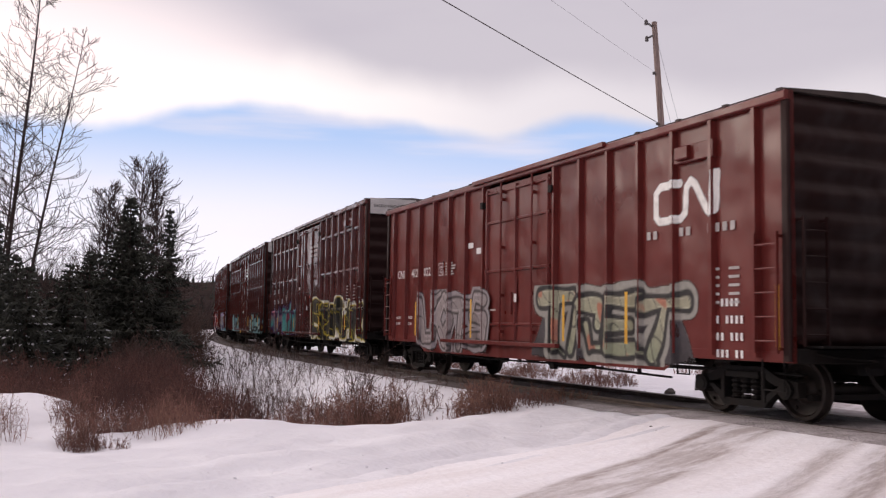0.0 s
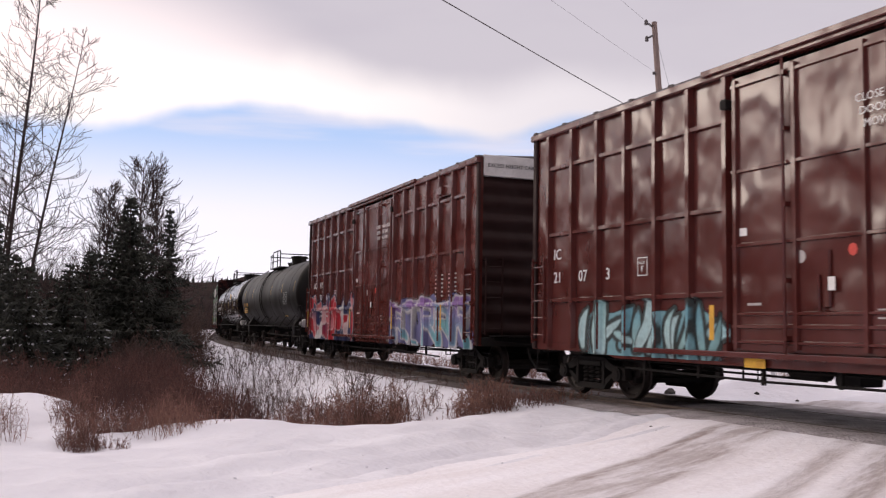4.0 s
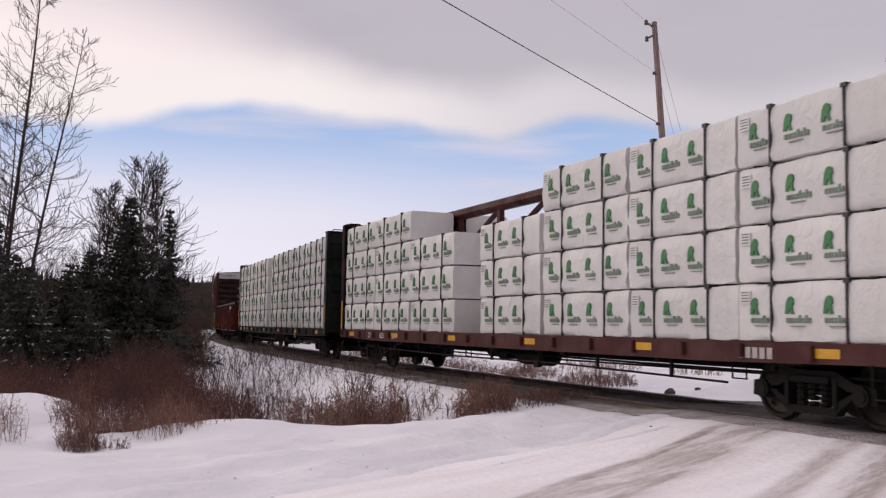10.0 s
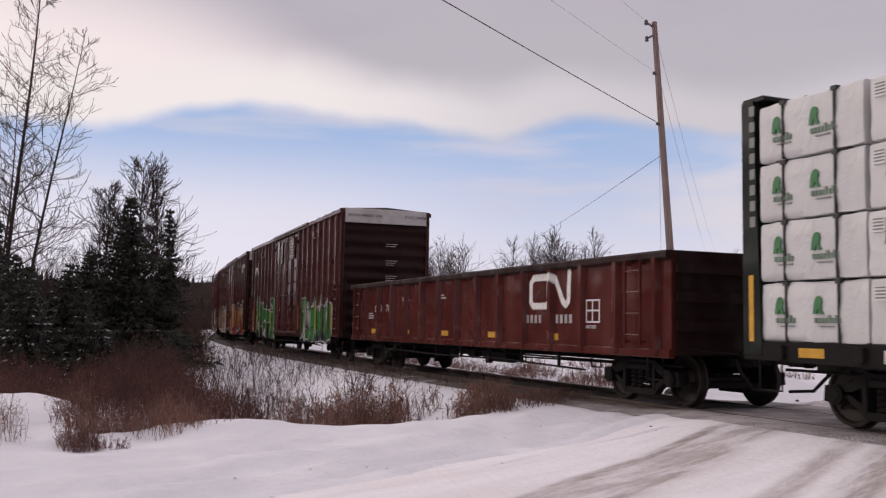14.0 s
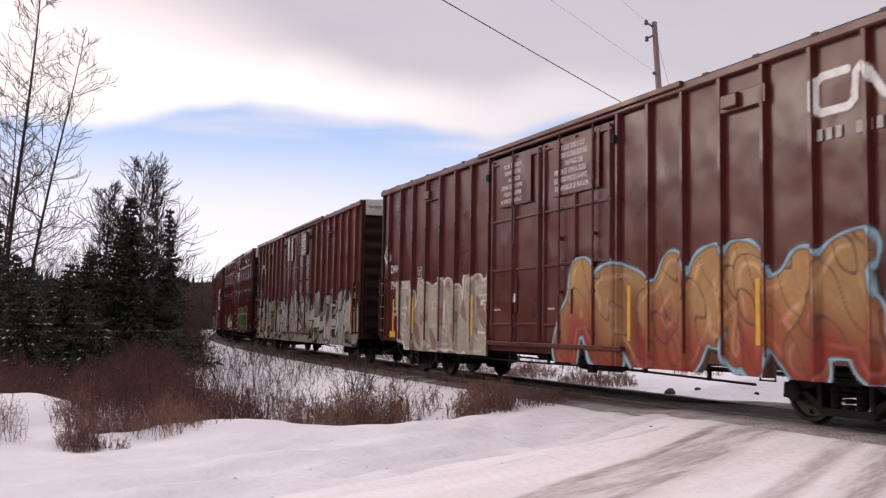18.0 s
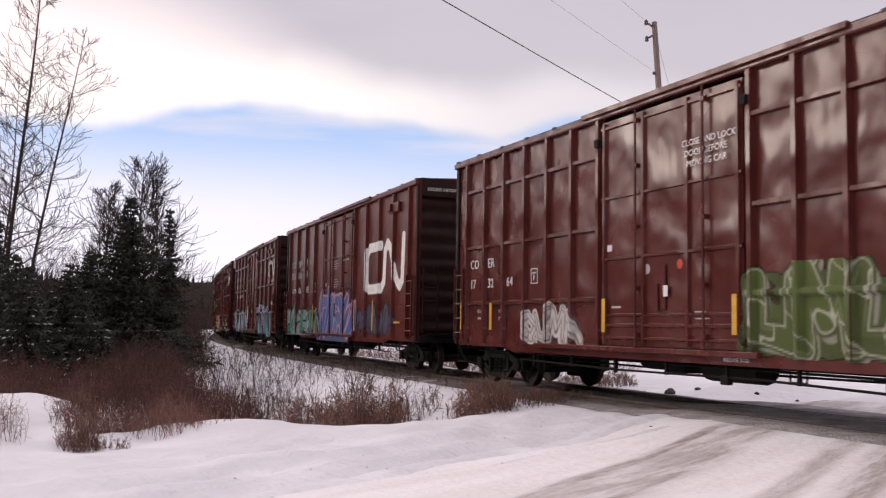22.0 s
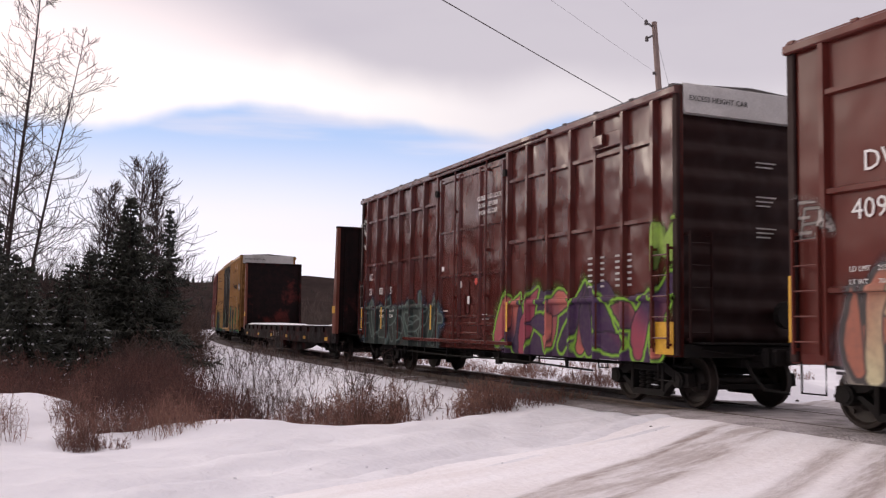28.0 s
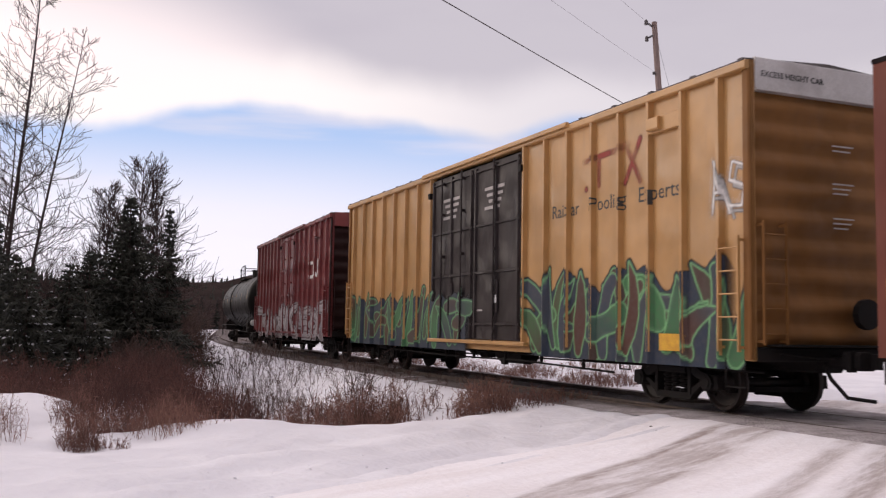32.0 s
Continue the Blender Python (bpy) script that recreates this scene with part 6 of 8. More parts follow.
        if w > 3:
            ring = [(xa + 0.36 * w + 0.085 * math.cos(q * 0.5236), 2.20 + 0.085 * math.sin(q * 0.5236)) for q in range(12)]
            part("round_label", Mesh().prism(ring, 0, 2, 1, -1.510, -1.504), "faded", d, "round pale label")
            ring = [(xa + 0.60 * w + 0.07 * math.cos(q * 0.785), 2.24 + 0.08 * math.sin(q * 0.785)) for q in range(8)]
            part("dot_label", Mesh().prism(ring, 0, 2, 1, -1.510, -1.504), "red_tag", d, "round red label")
            bars(d, [(xa + 0.04 * w, xa + 0.04 * w + 0.14, 2.55, 2.66)], "white", -1.507, "placard")
            bars(d, line_block(xa + 0.70 * w, 1.52, 0.36, 3, 0.02, 0.03), "white", -1.507, "stencil")
            for z in (sill + 0.24, sill + 0.62):
                part("door_bar", Mesh().prism([(-1.503, z - 0.03), (-1.540, z - 0.015), (-1.540, z + 0.015), (-1.503, z + 0.03)], 1, 2, 0, xa, xb), dm, d)
    part("door_track", Mesh().box(X(d1) - 2.2 * (d1 - d0 < 3.9), X(d0) + 0.3, -1.60, -1.50, sill + 0.02, sill + 0.10, 0.01), mat, root)
    part("door_track", Mesh().box(X(d1) - 0.5, X(d0) + 1.9, -1.62, -1.54, H - 0.06, H + 0.03, 0.01), mat, root)
    for x in (X(d0) + 0.05, X(d1) - 0.05):
        part("door_stop", Mesh().box(x - 0.06, x + 0.06, -1.60, -1.46, H - 0.62, H - 0.48, 0.015), "black", root)
    for d in brackets:
        part("bracket", Mesh().box(X(d + 0.35), X(d + 0.05), -1.62, -1.46, H - 0.62, H - 0.42, 0.02).box(X(d + 0.45), X(d - 0.45), -1.545, -1.46, H - 0.66, H - 0.40, 0.01), mat, root)
    # ends get darker paint that stands in for the next car's shade
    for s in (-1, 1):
        end_wall(root, L, H, s, end_mat or ("shaded_ochre" if mat == "yellow_car" else "shaded_brown"), cap=cap)
    lm = ladder_mat or mat
    ladder(root, L / 2 - 0.36, 0.95, 2.55, mat=lm)
    ladder(root, -L / 2 + 0.36, 0.95, 2.55, mat=lm)
    stirrup(root, L / 2 - 0.36)
    stirrup(root, -L / 2 + 0.36)
    underframe(root, L, bogies)
    trucks(root, bogies)
    couplers(root, L / 2)
    col = np.array(sorted(spots))

    def depth(x):
        d = np.min(np.abs(col - x))
        if X(d1) <= x <= X(d0):
            return 1.552
        return 1.46 if d > post_w / 2 else (1.55 if d < post_w * 0.31 else 1.46 + 0.09 * (post_w / 2 - d) / (post_w * 0.19))

    LEDGES[depth] = rails if style == "rails" else ()
    return root, X, depth


def tape(root, xs, z0=1.10, z1=1.96, y=-1.566, w=0.075):
    for x in xs:
        part("reflector_tape", Mesh().box(x - w / 2, x + w / 2, y - 0.004, y, z0, z1), "yellow", root, "upright yellow reflective strip")


def patch(root, x, z, w=0.45, h=0.16, mat="yellow", y=-1.512):
    part("reflector_tape", Mesh().box(x, x + w, y - 0.004, y, z, z + h), mat, root)


FLEET = []


def enrol(root, front, rear, bogies):
    FLEET.append((root, (front + rear) / 2, bogies))


# ---- the train, car by car ----
WHITE, BLACK = (0.72, 0.71, 0.69), (0.02, 0.02, 0.022)


def plate_box(root, x, z, s=0.26, y=-1.478, letter="F"):
    m = Mesh()
    for a in ((x, x + s, z, z + 0.014), (x, x + s, z + s * 1.1, z + s * 1.1 + 0.014), (x, x + 0.014, z, z + s * 1.1), (x + s - 0.014, x + s, z, z + s * 1.1)):
        m.box(a[0], a[1], y - 0.003, y, a[2], a[3])
    part("plate_mark", m, "white", root)
    letters(root, "PLATE", x + 0.04, z + s * 0.72, 0.04, y=y)
    letters(root, letter, x + 0.09, z + 0.06, 0.10, y=y)


def end_words(root, L, H, extra=""):
    letters(root, "EXCESS HEIGHT CAR", 1.30, H - 0.22, 0.085, "ink", L / 2 + 0.020, "end")
    if extra:
        letters(root, extra, -0.62, H - 0.22, 0.10, "ink", L / 2 + 0.020, "end")
    m = Mesh()
    for z, n in ((3.9, 2), (3.35, 3), (2.85, 3)):
        for k in range(n):
            m.box(L / 2 + 0.005, L / 2 + 0.012, 0.0, 0.40 - 0.06 * k, z - 0.07 * k, z - 0.07 * k + 0.022)
    tagged(part("stencil", m, "faded", root), kind="stuff")


def load_lines(root, x, z, a, b, h=0.075, y=-1.478, gap=1.0):
    letters(root, "LD LMT", x, z, h, y=y)
    letters(root, "LT WT", x, z - 0.16, h, y=y)
    letters(root, a, x + gap, z, h, y=y)
    letters(root, b, x + gap, z - 0.16, h, y=y)


def dimension_block(root, x, z, y=-1.478):
    rows = []
    for k in range(6):
        rows += [(x, x + 0.15, z - 0.10 * k, z - 0.10 * k + 0.035), (x + 0.40, x + 0.52, z - 0.10 * k, z - 0.10 * k + 0.035), (x + 0.86, x + 1.03, z - 0.10 * k, z - 0.10 * k + 0.035), (x + 1.22, x + 1.34, z - 0.10 * k, z - 0.10 * k + 0.035)]
    bars(root, rows, y=y)


def lock_words(root, x, z, h=0.10, y=-1.560):
    for k, s in enumerate(("CLOSE AND LOCK", "DOOR BEFORE", "MOVING CAR")):
        letters(root, s, x + 0.06 * k, z - 0.16 * k, h, y=y)


def two_door_words(root, x1, x2, z=4.52, h=0.078, y=-1.562, large=False):
    """Notices in two tongues on the small and the main door, on plates proud of the door bars."""
    small = ["-IMPORTANT-", "CLOSE THIS DOOR", "BEFORE CLOSING", "MAIN DOOR", "-IMPORTANT-", "FERMER CETTE PORTE", "AVANT DE FERMER", "LA PORTE PRINCIPALE"]
    main = ["CLOSE AND LOCK", "BOTH DOORS BEFORE", "MOVING CAR", "FERMER ET VERROUILLER", "LES DEUX PORTES AVANT", "DE DEPLACER LE WAGON"]
    if large:
        small = [line for line in small if "IMPORTANT" not in line]
    s1, s2, w1, w2 = (0.145, 0.150, 1.24, 1.52) if large else (0.100, 0.120, 0.96, 1.38)
    part("notice", Mesh().box(x1 - 0.06, x1 + w1 + 0.04, y + 0.001, y + 0.03, z - s1 * (len(small) - 1) - 0.07, z + 0.15), "long_brown" if large else "dark_brown", root)
    part("notice", Mesh().box(x2 - 0.06, x2 + w2 + 0.02, y + 0.001, y + 0.03, z - s2 * 5 - 0.07, z + 0.17), "long_brown", root)
    for lines, x, w, step, size in ((small, x1, w1, s1, 0.086 if large else 0.062), (main, x2, w2, s2, 0.098 if large else 0.078)):
        longest = max(len(line) for line in lines)
        for k, line in enumerate(lines):
            letters(root, line, x + w * (longest - len(line)) / longest / 2, z + (0.02 if lines is main else 0.0) - step * k, size, y=y, wide=w / (0.70 * longest * size / 0.70) * 0.96 if large else 0.88)


def rails_car(label, front, rear, mat="brown", cap="cap", words="", roof="roof", **more):
    L = rear - front
    root, X, depth = boxcar(label, L, 5.0, (5.78, 9.35), mat, "rails", cap, roof, **more)
    enrol(root, front, rear, L - 2.8)
    lock_words(root, X(7.1), 4.0)
    letters(root, "RELEASE ROD", X(6.3), 0.80, 0.06, y=-1.468)
    if cap:
        end_words(root, L, 5.0, words)
    dimension_block(root, X(2.6), 2.45)
    return root, X, depth, L


def marks(root, L, ab, nums, z=2.51, h=0.20, y=-1.478, gap=0.86):
    """Reporting marks near the rear end, broken by the posts."""
    for k, s in enumerate(ab):
        letters(root, s, -L / 2 + 0.76 + gap * k, z, h, y=y)
    for k, s in enumerate(nums):
        letters(root, s, -L / 2 + 0.76 + gap * k, z - 0.43, h, y=y)


def build_train():
    # car ahead, its rear end just outside the view
    root, X, depth, L = rails_car("brown steel boxcar with upright posts and side rails", -0.8, 14.75)
    # red boxcar with a fish-belly sill
    L = 15.3
    root, X, depth = boxcar("red-oxide boxcar with grey spray-painted lettering along its side", L, 4.42, (6.15, 9.02), "red", "posts", None, "dark_roof", post_w=0.11, belly=0.24)
    enrol(root, 16.7, 32.0, L - 2.8)
    mark(root, X(2.95), 2.90, 0.64, depth)
    bars(root, letter_bars(X(3.14), 2.66, 0.13, "ww  w.c  n.ca", 0.165))
    letters(root, "CNIS", -L / 2 + 0.83, 2.49, 0.21)
    letters(root, "412", -L / 2 + 1.85, 2.49, 0.21)
    letters(root, "022", -L / 2 + 2.68, 2.49, 0.21)
    plate_box(root, -L / 2 + 3.65, 2.46, letter="C")
    load_lines(root, -L / 2 + 0.8, 1.42, "195500", "67500", 0.07, gap=0.85)
    bars(root, line_block(-L / 2 + 4.05, 2.75, 0.62, 5), name="stencil")
    bars(root, [(X(9.96), X(9.7), 3.0, 3.12), (X(9.53), X(9.2), 2.85, 2.98)], name="placard", y=-1.478)
    decal(root, "graffiti", X(13.0), X(8.6), 0.64, 2.12, tag(3, 4, (X(12.8), X(8.9), 0.66, 2.05), (0.24, 0.20, 0.20), (0.06, 0.05, 0.05), (0.28, 0.25, 0.26), (0.30, 0.26, 0.26), None, 0.24, 0.05, (2, 6, 8, 3)), depth, label="grey and mauve spray-painted shapes")
    decal(root, "graffiti", X(6.8), X(1.7), 0.66, 2.05, tag(11, 4, (X(6.5), X(2.3), 0.72, 1.88), (0.26, 0.28, 0.19), (0.03, 0.03, 0.03), (0.30, 0.29, 0.26), (0.32, 0.31, 0.22), (0.045, 0.04, 0.045), 0.22, 0.085, (8, 10, 0, 8), (0.38, 0.16, 0.10)), depth, label="olive-green spray-painted shapes with dark outlines")
    bars(root, [r for k in range(5) for r in ((X(1.56), X(1.56) + 0.16, 2.1 - 0.12 * k, 2.14 - 0.12 * k), (X(1.2), X(1.2) + 0.22, 2.1 - 0.12 * k, 2.14 - 0.12 * k))])
    bars(root, [(X(1.47) + 0.1 * k, X(1.47) + 0.1 * k + 0.05, 1.58 - 0.24 * q, 1.69 - 0.24 * q) for q in range(4) for k in range(6) if (k * 7 + q * 3) % 5], name="scrawl")
    tape(root, (X(0.16), X(3.6), X(5.6), X(9.6), X(12.9), -L / 2 + 0.12), 1.0, 1.85)
    # three brown boxcars with rails
    root, X, depth, L = rails_car("dark brown boxcar with black and yellow spray-painted lettering", 33.9, 49.05, "dark_brown")
    marks(root, L, ("UC", "RY"), ("15", "91", "8"))
    plate_box(root, -L / 2 + 3.40, 2.10)
    decal(root, "graffiti", X(6.95), X(0.02), 0.72, 2.22, tag(21, 6, (X(6.6), X(0.3), 0.82, 1.98), (0.012, 0.012, 0.010), (0.50, 0.40, 0.03), (0.66, 0.65, 0.58), (0.010, 0.010, 0.008), (0.66, 0.64, 0.58), 0.36, 0.03, (0, 1, 3, 8, 4, 1)), depth, label="black and yellow spray-painted shapes with a pale halo")
    decal(root, "graffiti", X(14.9), X(9.3), 0.80, 2.20, wild(22, 20, (X(14.6), X(9.6), 0.82, 2.05), ((0.06, 0.28, 0.28), (0.05, 0.20, 0.20), (0.34, 0.06, 0.12), (0.10, 0.36, 0.33)), (0.05, 0.02, 0.08), (0.22, 0.15, 0.45)), depth, label="teal, violet and red spray-painted shapes")
    tape(root, (X(2.0), X(5.5), X(9.7), X(13.0)), 1.08, 1.5)
    patch(root, -L / 2 + 0.15, 0.95)
    bars(root, [(L / 2 + 0.004, L / 2 + 0.01, 2.0, 2.1)], y=0.3)
    root, X, depth, L = rails_car("dark brown boxcar with pale blue spray-painted lettering", 50.7, 65.7, "dark_brown")
    marks(root, L, ("IC",), ("21", "07", "3"))
    plate_box(root, -L / 2 + 3.40, 2.10)
    decal(root, "graffiti", X(5.6), X(0.3), 0.78, 1.75, wild(31, 20, (X(5.5), X(0.5), 0.78, 1.72), ((0.26, 0.46, 0.46), (0.36, 0.52, 0.52), (0.15, 0.33, 0.38)), (0.02, 0.03, 0.03), None, None, (0.20, 0.36, 0.38), size=0.13), depth, label="pale blue spray-painted shapes with dark outlines")
    decal(root, "graffiti", X(13.4), X(9.4), 0.80, 1.72, wild(32, 15, (X(13.2), X(9.5), 0.80, 1.68), ((0.26, 0.44, 0.45), (0.34, 0.50, 0.52), (0.13, 0.30, 0.36)), (0.02, 0.03, 0.03), None, None, (0.16, 0.32, 0.36), size=0.13), depth, label="pale blue spray-painted shapes")
    tape(root, (X(1.55), X(5.3), X(3.9), X(9.7)), 1.1, 1.6, w=0.10)
    patch(root, X(0.75), 0.98, 0.42)
    patch(root, X(9.1), 0.74, 0.40)
    root, X, depth, L = rails_car("brown boxcar with red and violet spray-painted lettering", 68.1, 83.4, "brown")
    marks(root, L, ("UC", "RY"), ("15", "90", "6"))
    plate_box(root, -L / 2 + 3.49, 2.08)
    load_lines(root, -L / 2 + 1.68, 1.65, "213900", "72100", 0.08, gap=0.79)
    decal(root, "graffiti", -L / 2 + 0.05, X(9.2), 0.74, 2.30, wild(41, 23, (-L / 2 + 0.25, X(9.5), 0.76, 2.22), ((0.40, 0.018, 0.030), (0.34, 0.014, 0.026), (0.52, 0.19, 0.21), (0.018, 0.026, 0.08), (0.40, 0.02, 0.035), (0.60, 0.58, 0.55)), (0.62, 0.59, 0.57), (0.10, 0.08, 0.24), (0.02, 0.025, 0.07), (0.022, 0.028, 0.080), size=0.16, lw=0.017, spiky=False), depth, label="red, pink and violet spray-painted shapes outlined in white")
    decal(root, "graffiti", X(5.8), X(0.3), 0.74, 2.10, tag(42, 5, (X(5.7), X(0.4), 0.76, 2.0), (0.12, 0.30, 0.34), (0.50, 0.48, 0.50), None, (0.20, 0.10, 0.30), (0.10, 0.10, 0.22), 0.2, 0.035), depth, label="blue and grey spray-painted shapes")
    tape(root, (X(2.0), X(5.6), X(9.6), -L / 2 + 0.35), 1.15, 1.75)
    build_tanks()
    build_lumber_cars()
    build_gondola()
    # three long double-door boxcars
    for front, rear, kind in ((185.5, 203.95, "green"), (205.85, 224.3, "fire"), (226.2, 244.75, "silver")):
        L = rear - front
        label = {"green": "long brown double-door boxcar with green and white spray-painted shapes", "fire": "long brown double-door boxcar with orange and red spray-painted shapes", "silver": "long brown double-door boxcar with silver graffiti"}[kind]
        root, X, depth = boxcar(label, L, 5.0, (6.80, 9.28, 11.50), "long_brown" if kind != "silver" else "mid_brown", "posts", "cap", bogies=L - 4.6, post_w=0.10, brackets=(3.6, L - 3.7))
        enrol(root, front, rear, L - 4.6)
        end_words(root, L, 5.0, {"green": "DWC 794764", "fire": "DWC 794066", "silver": "DWC 794353"}[kind])
        two_door_words(root, X(10.95), X(8.75), large=kind == "fire")
        if kind == "green":
            mark(root, -L / 2 + 0.95, 3.52, 0.46, depth)
            bars(root, letter_bars(-L / 2 + 0.88, 3.12, 0.15, "www. cn.ca", 0.15))
            letters(root, "DWC", -L / 2 + 0.82, 2.62, 0.20)
            letters(root, "794", -L / 2 + 0.93, 2.11, 0.20)
            letters(root, "764", -L / 2 + 1.74, 2.09, 0.20)
            load_lines(root, -L / 2 + 0.95, 1.45, "", "", 0.07)
            decal(root, "graffiti", -L / 2 + 1.65, X(11.45), 0.60, 2.66, wild(51, 19, (-L / 2 + 1.9, X(11.7), 0.62, 2.60), ((0.05, 0.22, 0.045), (0.06, 0.27, 0.055), (0.045, 0.19, 0.04)), (0.02, 0.05, 0.02), None, (0.70, 0.69, 0.66), (0.035, 0.03, 0.032), size=0.095, lw=0.022), depth, label="bright green spray-painted shapes edged in white")
            decal(root, "graffiti", X(6.75), X(0.8), 0.60, 2.40, wild(52, 22, (X(6.2), X(1.2), 0.62, 2.30), ((0.05, 0.22, 0.045), (0.50, 0.49, 0.43), (0.06, 0.26, 0.05), (0.03, 0.04, 0.04)), (0.02, 0.04, 0.03), None, (0.64, 0.63, 0.60), (0.04, 0.05, 0.055)), depth, label="green and white spray-painted shapes on grey")
        elif kind == "fire":
            mark(root, X(2.35), 3.98, 0.54, depth)
            bars(root, letter_bars(X(2.45), 3.64, 0.15, "www. cn.ca", 0.155))
            letters(root, "DWC", -L / 2 + 0.70, 2.66, 0.22)
            letters(root, "794", -L / 2 + 0.72, 2.22, 0.22)
            letters(root, "066", -L / 2 + 1.58, 2.20, 0.22)
            plate_box(root, -L / 2 + 2.7, 2.44)
            load_lines(root, -L / 2 + 0.9, 1.66, "205400", "80600", 0.085, gap=0.72)
            decal(root, "graffiti", X(8.9), X(0.9), 0.62, 2.50, tag(61, 6, (X(8.3), X(1.3), 0.66, 2.20), (0.24, 0.035, 0.018), (0.08, 0.03, 0.025), (0.30, 0.46, 0.54), (0.36, 0.21, 0.085), None, 0.46, 0.018, (4, 1, 6, 7, 5)), depth, label="orange and tan spray-painted shapes on sky blue")
            decal(root, "graffiti", -L / 2 + 1.1, X(11.6), 0.62, 2.40, tag(62, 8, (-L / 2 + 1.4, X(11.7), 0.64, 2.30), (0.34, 0.31, 0.25), (0.30, 0.25, 0.22), (0.62, 0.60, 0.57), (0.36, 0.32, 0.26), None, 0.27, 0.025, None, (0.23, 0.13, 0.10)), depth, label="silver and tan spray-painted shapes edged in white")
            decal(root, "graffiti", -L / 2 + 0.05, -L / 2 + 0.75, 2.75, 3.55, tag(63, 1, (-L / 2 + 0.1, -L / 2 + 0.6, 2.8, 3.5), WHITE, WHITE, None, None, None, 0.07, 0.01, (6,)), depth, 0.022, "white scrawl")
        else:
            mark(root, -L / 2 + 0.95, 3.50, 0.46, depth)
            letters(root, "DWC", -L / 2 + 0.92, 2.58, 0.20)
            letters(root, "794", -L / 2 + 0.92, 2.15, 0.22)
            letters(root, "353", -L / 2 + 1.76, 2.14, 0.22)
            decal(root, "graffiti", -L / 2 + 0.15, X(0.2), 0.58, 2.62, wild(71, 76, (-L / 2 + 0.3, X(0.4), 0.62, 2.50), ((0.42, 0.40, 0.36), (0.36, 0.34, 0.30), (0.46, 0.45, 0.41), (0.44, 0.42, 0.38), (0.17, 0.14, 0.09)), (0.025, 0.025, 0.025), None, None, (0.30, 0.28, 0.24), size=0.105, lw=0.04), depth, 0.028, "silver spray-painted shapes with black outlines")
        tape(root, (X(0.9), X(3.3), X(6.3), X(12.3), -L / 2 + 1.2, -L / 2 + 2.6), 1.05, 1.95, w=0.08)
        patch(root, -L / 2 + 0.8, 0.93)
    # brown boxcar with green paint
    root, X, depth, L = rails_car("brown boxcar with olive spray-painted shapes and a white scrawl", 246.6, 262.0, "brown", words="COER 173264")
    marks(root, L, ("CO", "ER"), ("17", "32", "64"))
    plate_box(root, -L / 2 + 3.52, 2.10)
    load_lines(root, -L / 2 + 1.15, 1.55, "213900", "72100", 0.06)
    decal(root, "graffiti", X(5.9), X(1.9), 0.88, 2.15, tag(81, 4, (X(5.7), X(2.3), 0.92, 2.10), (0.060, 0.085, 0.018), (0.42, 0.43, 0.34), (0.050, 0.070, 0.016), (0.075, 0.105, 0.024), (0.055, 0.075, 0.018), 0.26, 0.018, (2, 7, 2, 5)), depth, label="olive-green spray-painted shapes")
    decal(root, "graffiti", X(12.3), X(10.0), 0.92, 1.75, tag(82, 4, (X(12.2), X(10.15), 0.94, 1.62), (0.52, 0.50, 0.48), (0.10, 0.05, 0.05), (0.58, 0.56, 0.54), None, None, 0.19, 0.02, (6, 2, 7, 4)), depth, 0.022, "white spray-painted scrawl")
    tape(root, (X(1.65), X(5.95), X(9.2), -L / 2 + 0.5, -L / 2 + 1.95), 1.18, 1.75, w=0.10)
    patch(root, X(0.9), 0.96, 0.5)
    # brown boxcar with the large mark
    L = 15.7
    root, X, depth = boxcar("weathered brown boxcar with a large white mark and blue graffiti", L, 5.0, (5.85, 9.45), "mid_brown", "posts", "shaded_brown", "mid_brown", post_w=0.10, pitch=1.12)
    enrol(root, 264.4, 280.1, L - 2.8)
    mark(root, X(4.55), 2.22, 1.44, depth)
    for z, rows in ((3.42, ("CAN", "ADI", "AN")), (2.98, ("NAT", "ION", "AL"))):
        for k, s in enumerate(rows):
            bars(root, letter_bars(-L / 2 + 0.95 + 1.13 * k, z, 0.26, s, 0.235))
    letters(root, "GTW", -L / 2 + 1.09, 2.42, 0.20)
    letters(root, "406", -L / 2 + 2.08, 2.39, 0.25)
    letters(root, "392", -L / 2 + 3.34, 2.40, 0.25)
    plate_box(root, -L / 2 + 4.67, 2.42)
    letters(root, "DOOR OPENING", X(7.1), 3.3, 0.07, y=-1.512)
    bars(root, line_block(X(8.2), 3.35, 0.6, 4, 0.03, 0.05) + line_block(X(8.2), 2.75, 0.7, 4, 0.03, 0.05), y=-1.512)
    bars(root, [(L / 2 + 0.001, L / 2 + 0.016, 4.66, 4.76)], y=0.6)
    letters(root, "EXCESS HEIGHT CAR", 1.25, 4.72, 0.085, "white", L / 2 + 0.020, "end")
    decal(root, "graffiti", -L / 2 + 0.2, X(10.2), 0.84, 2.05, wild(91, 21, (-L / 2 + 0.3, X(10.4), 0.86, 1.98), ((0.05, 0.27, 0.19), (0.07, 0.30, 0.22), (0.30, 0.36, 0.37), (0.40, 0.44, 0.42)), (0.02, 0.03, 0.03), (0.45, 0.12, 0.15), None, (0.30, 0.36, 0.35), size=0.125), depth, label="green and pale blue spray-painted shapes")
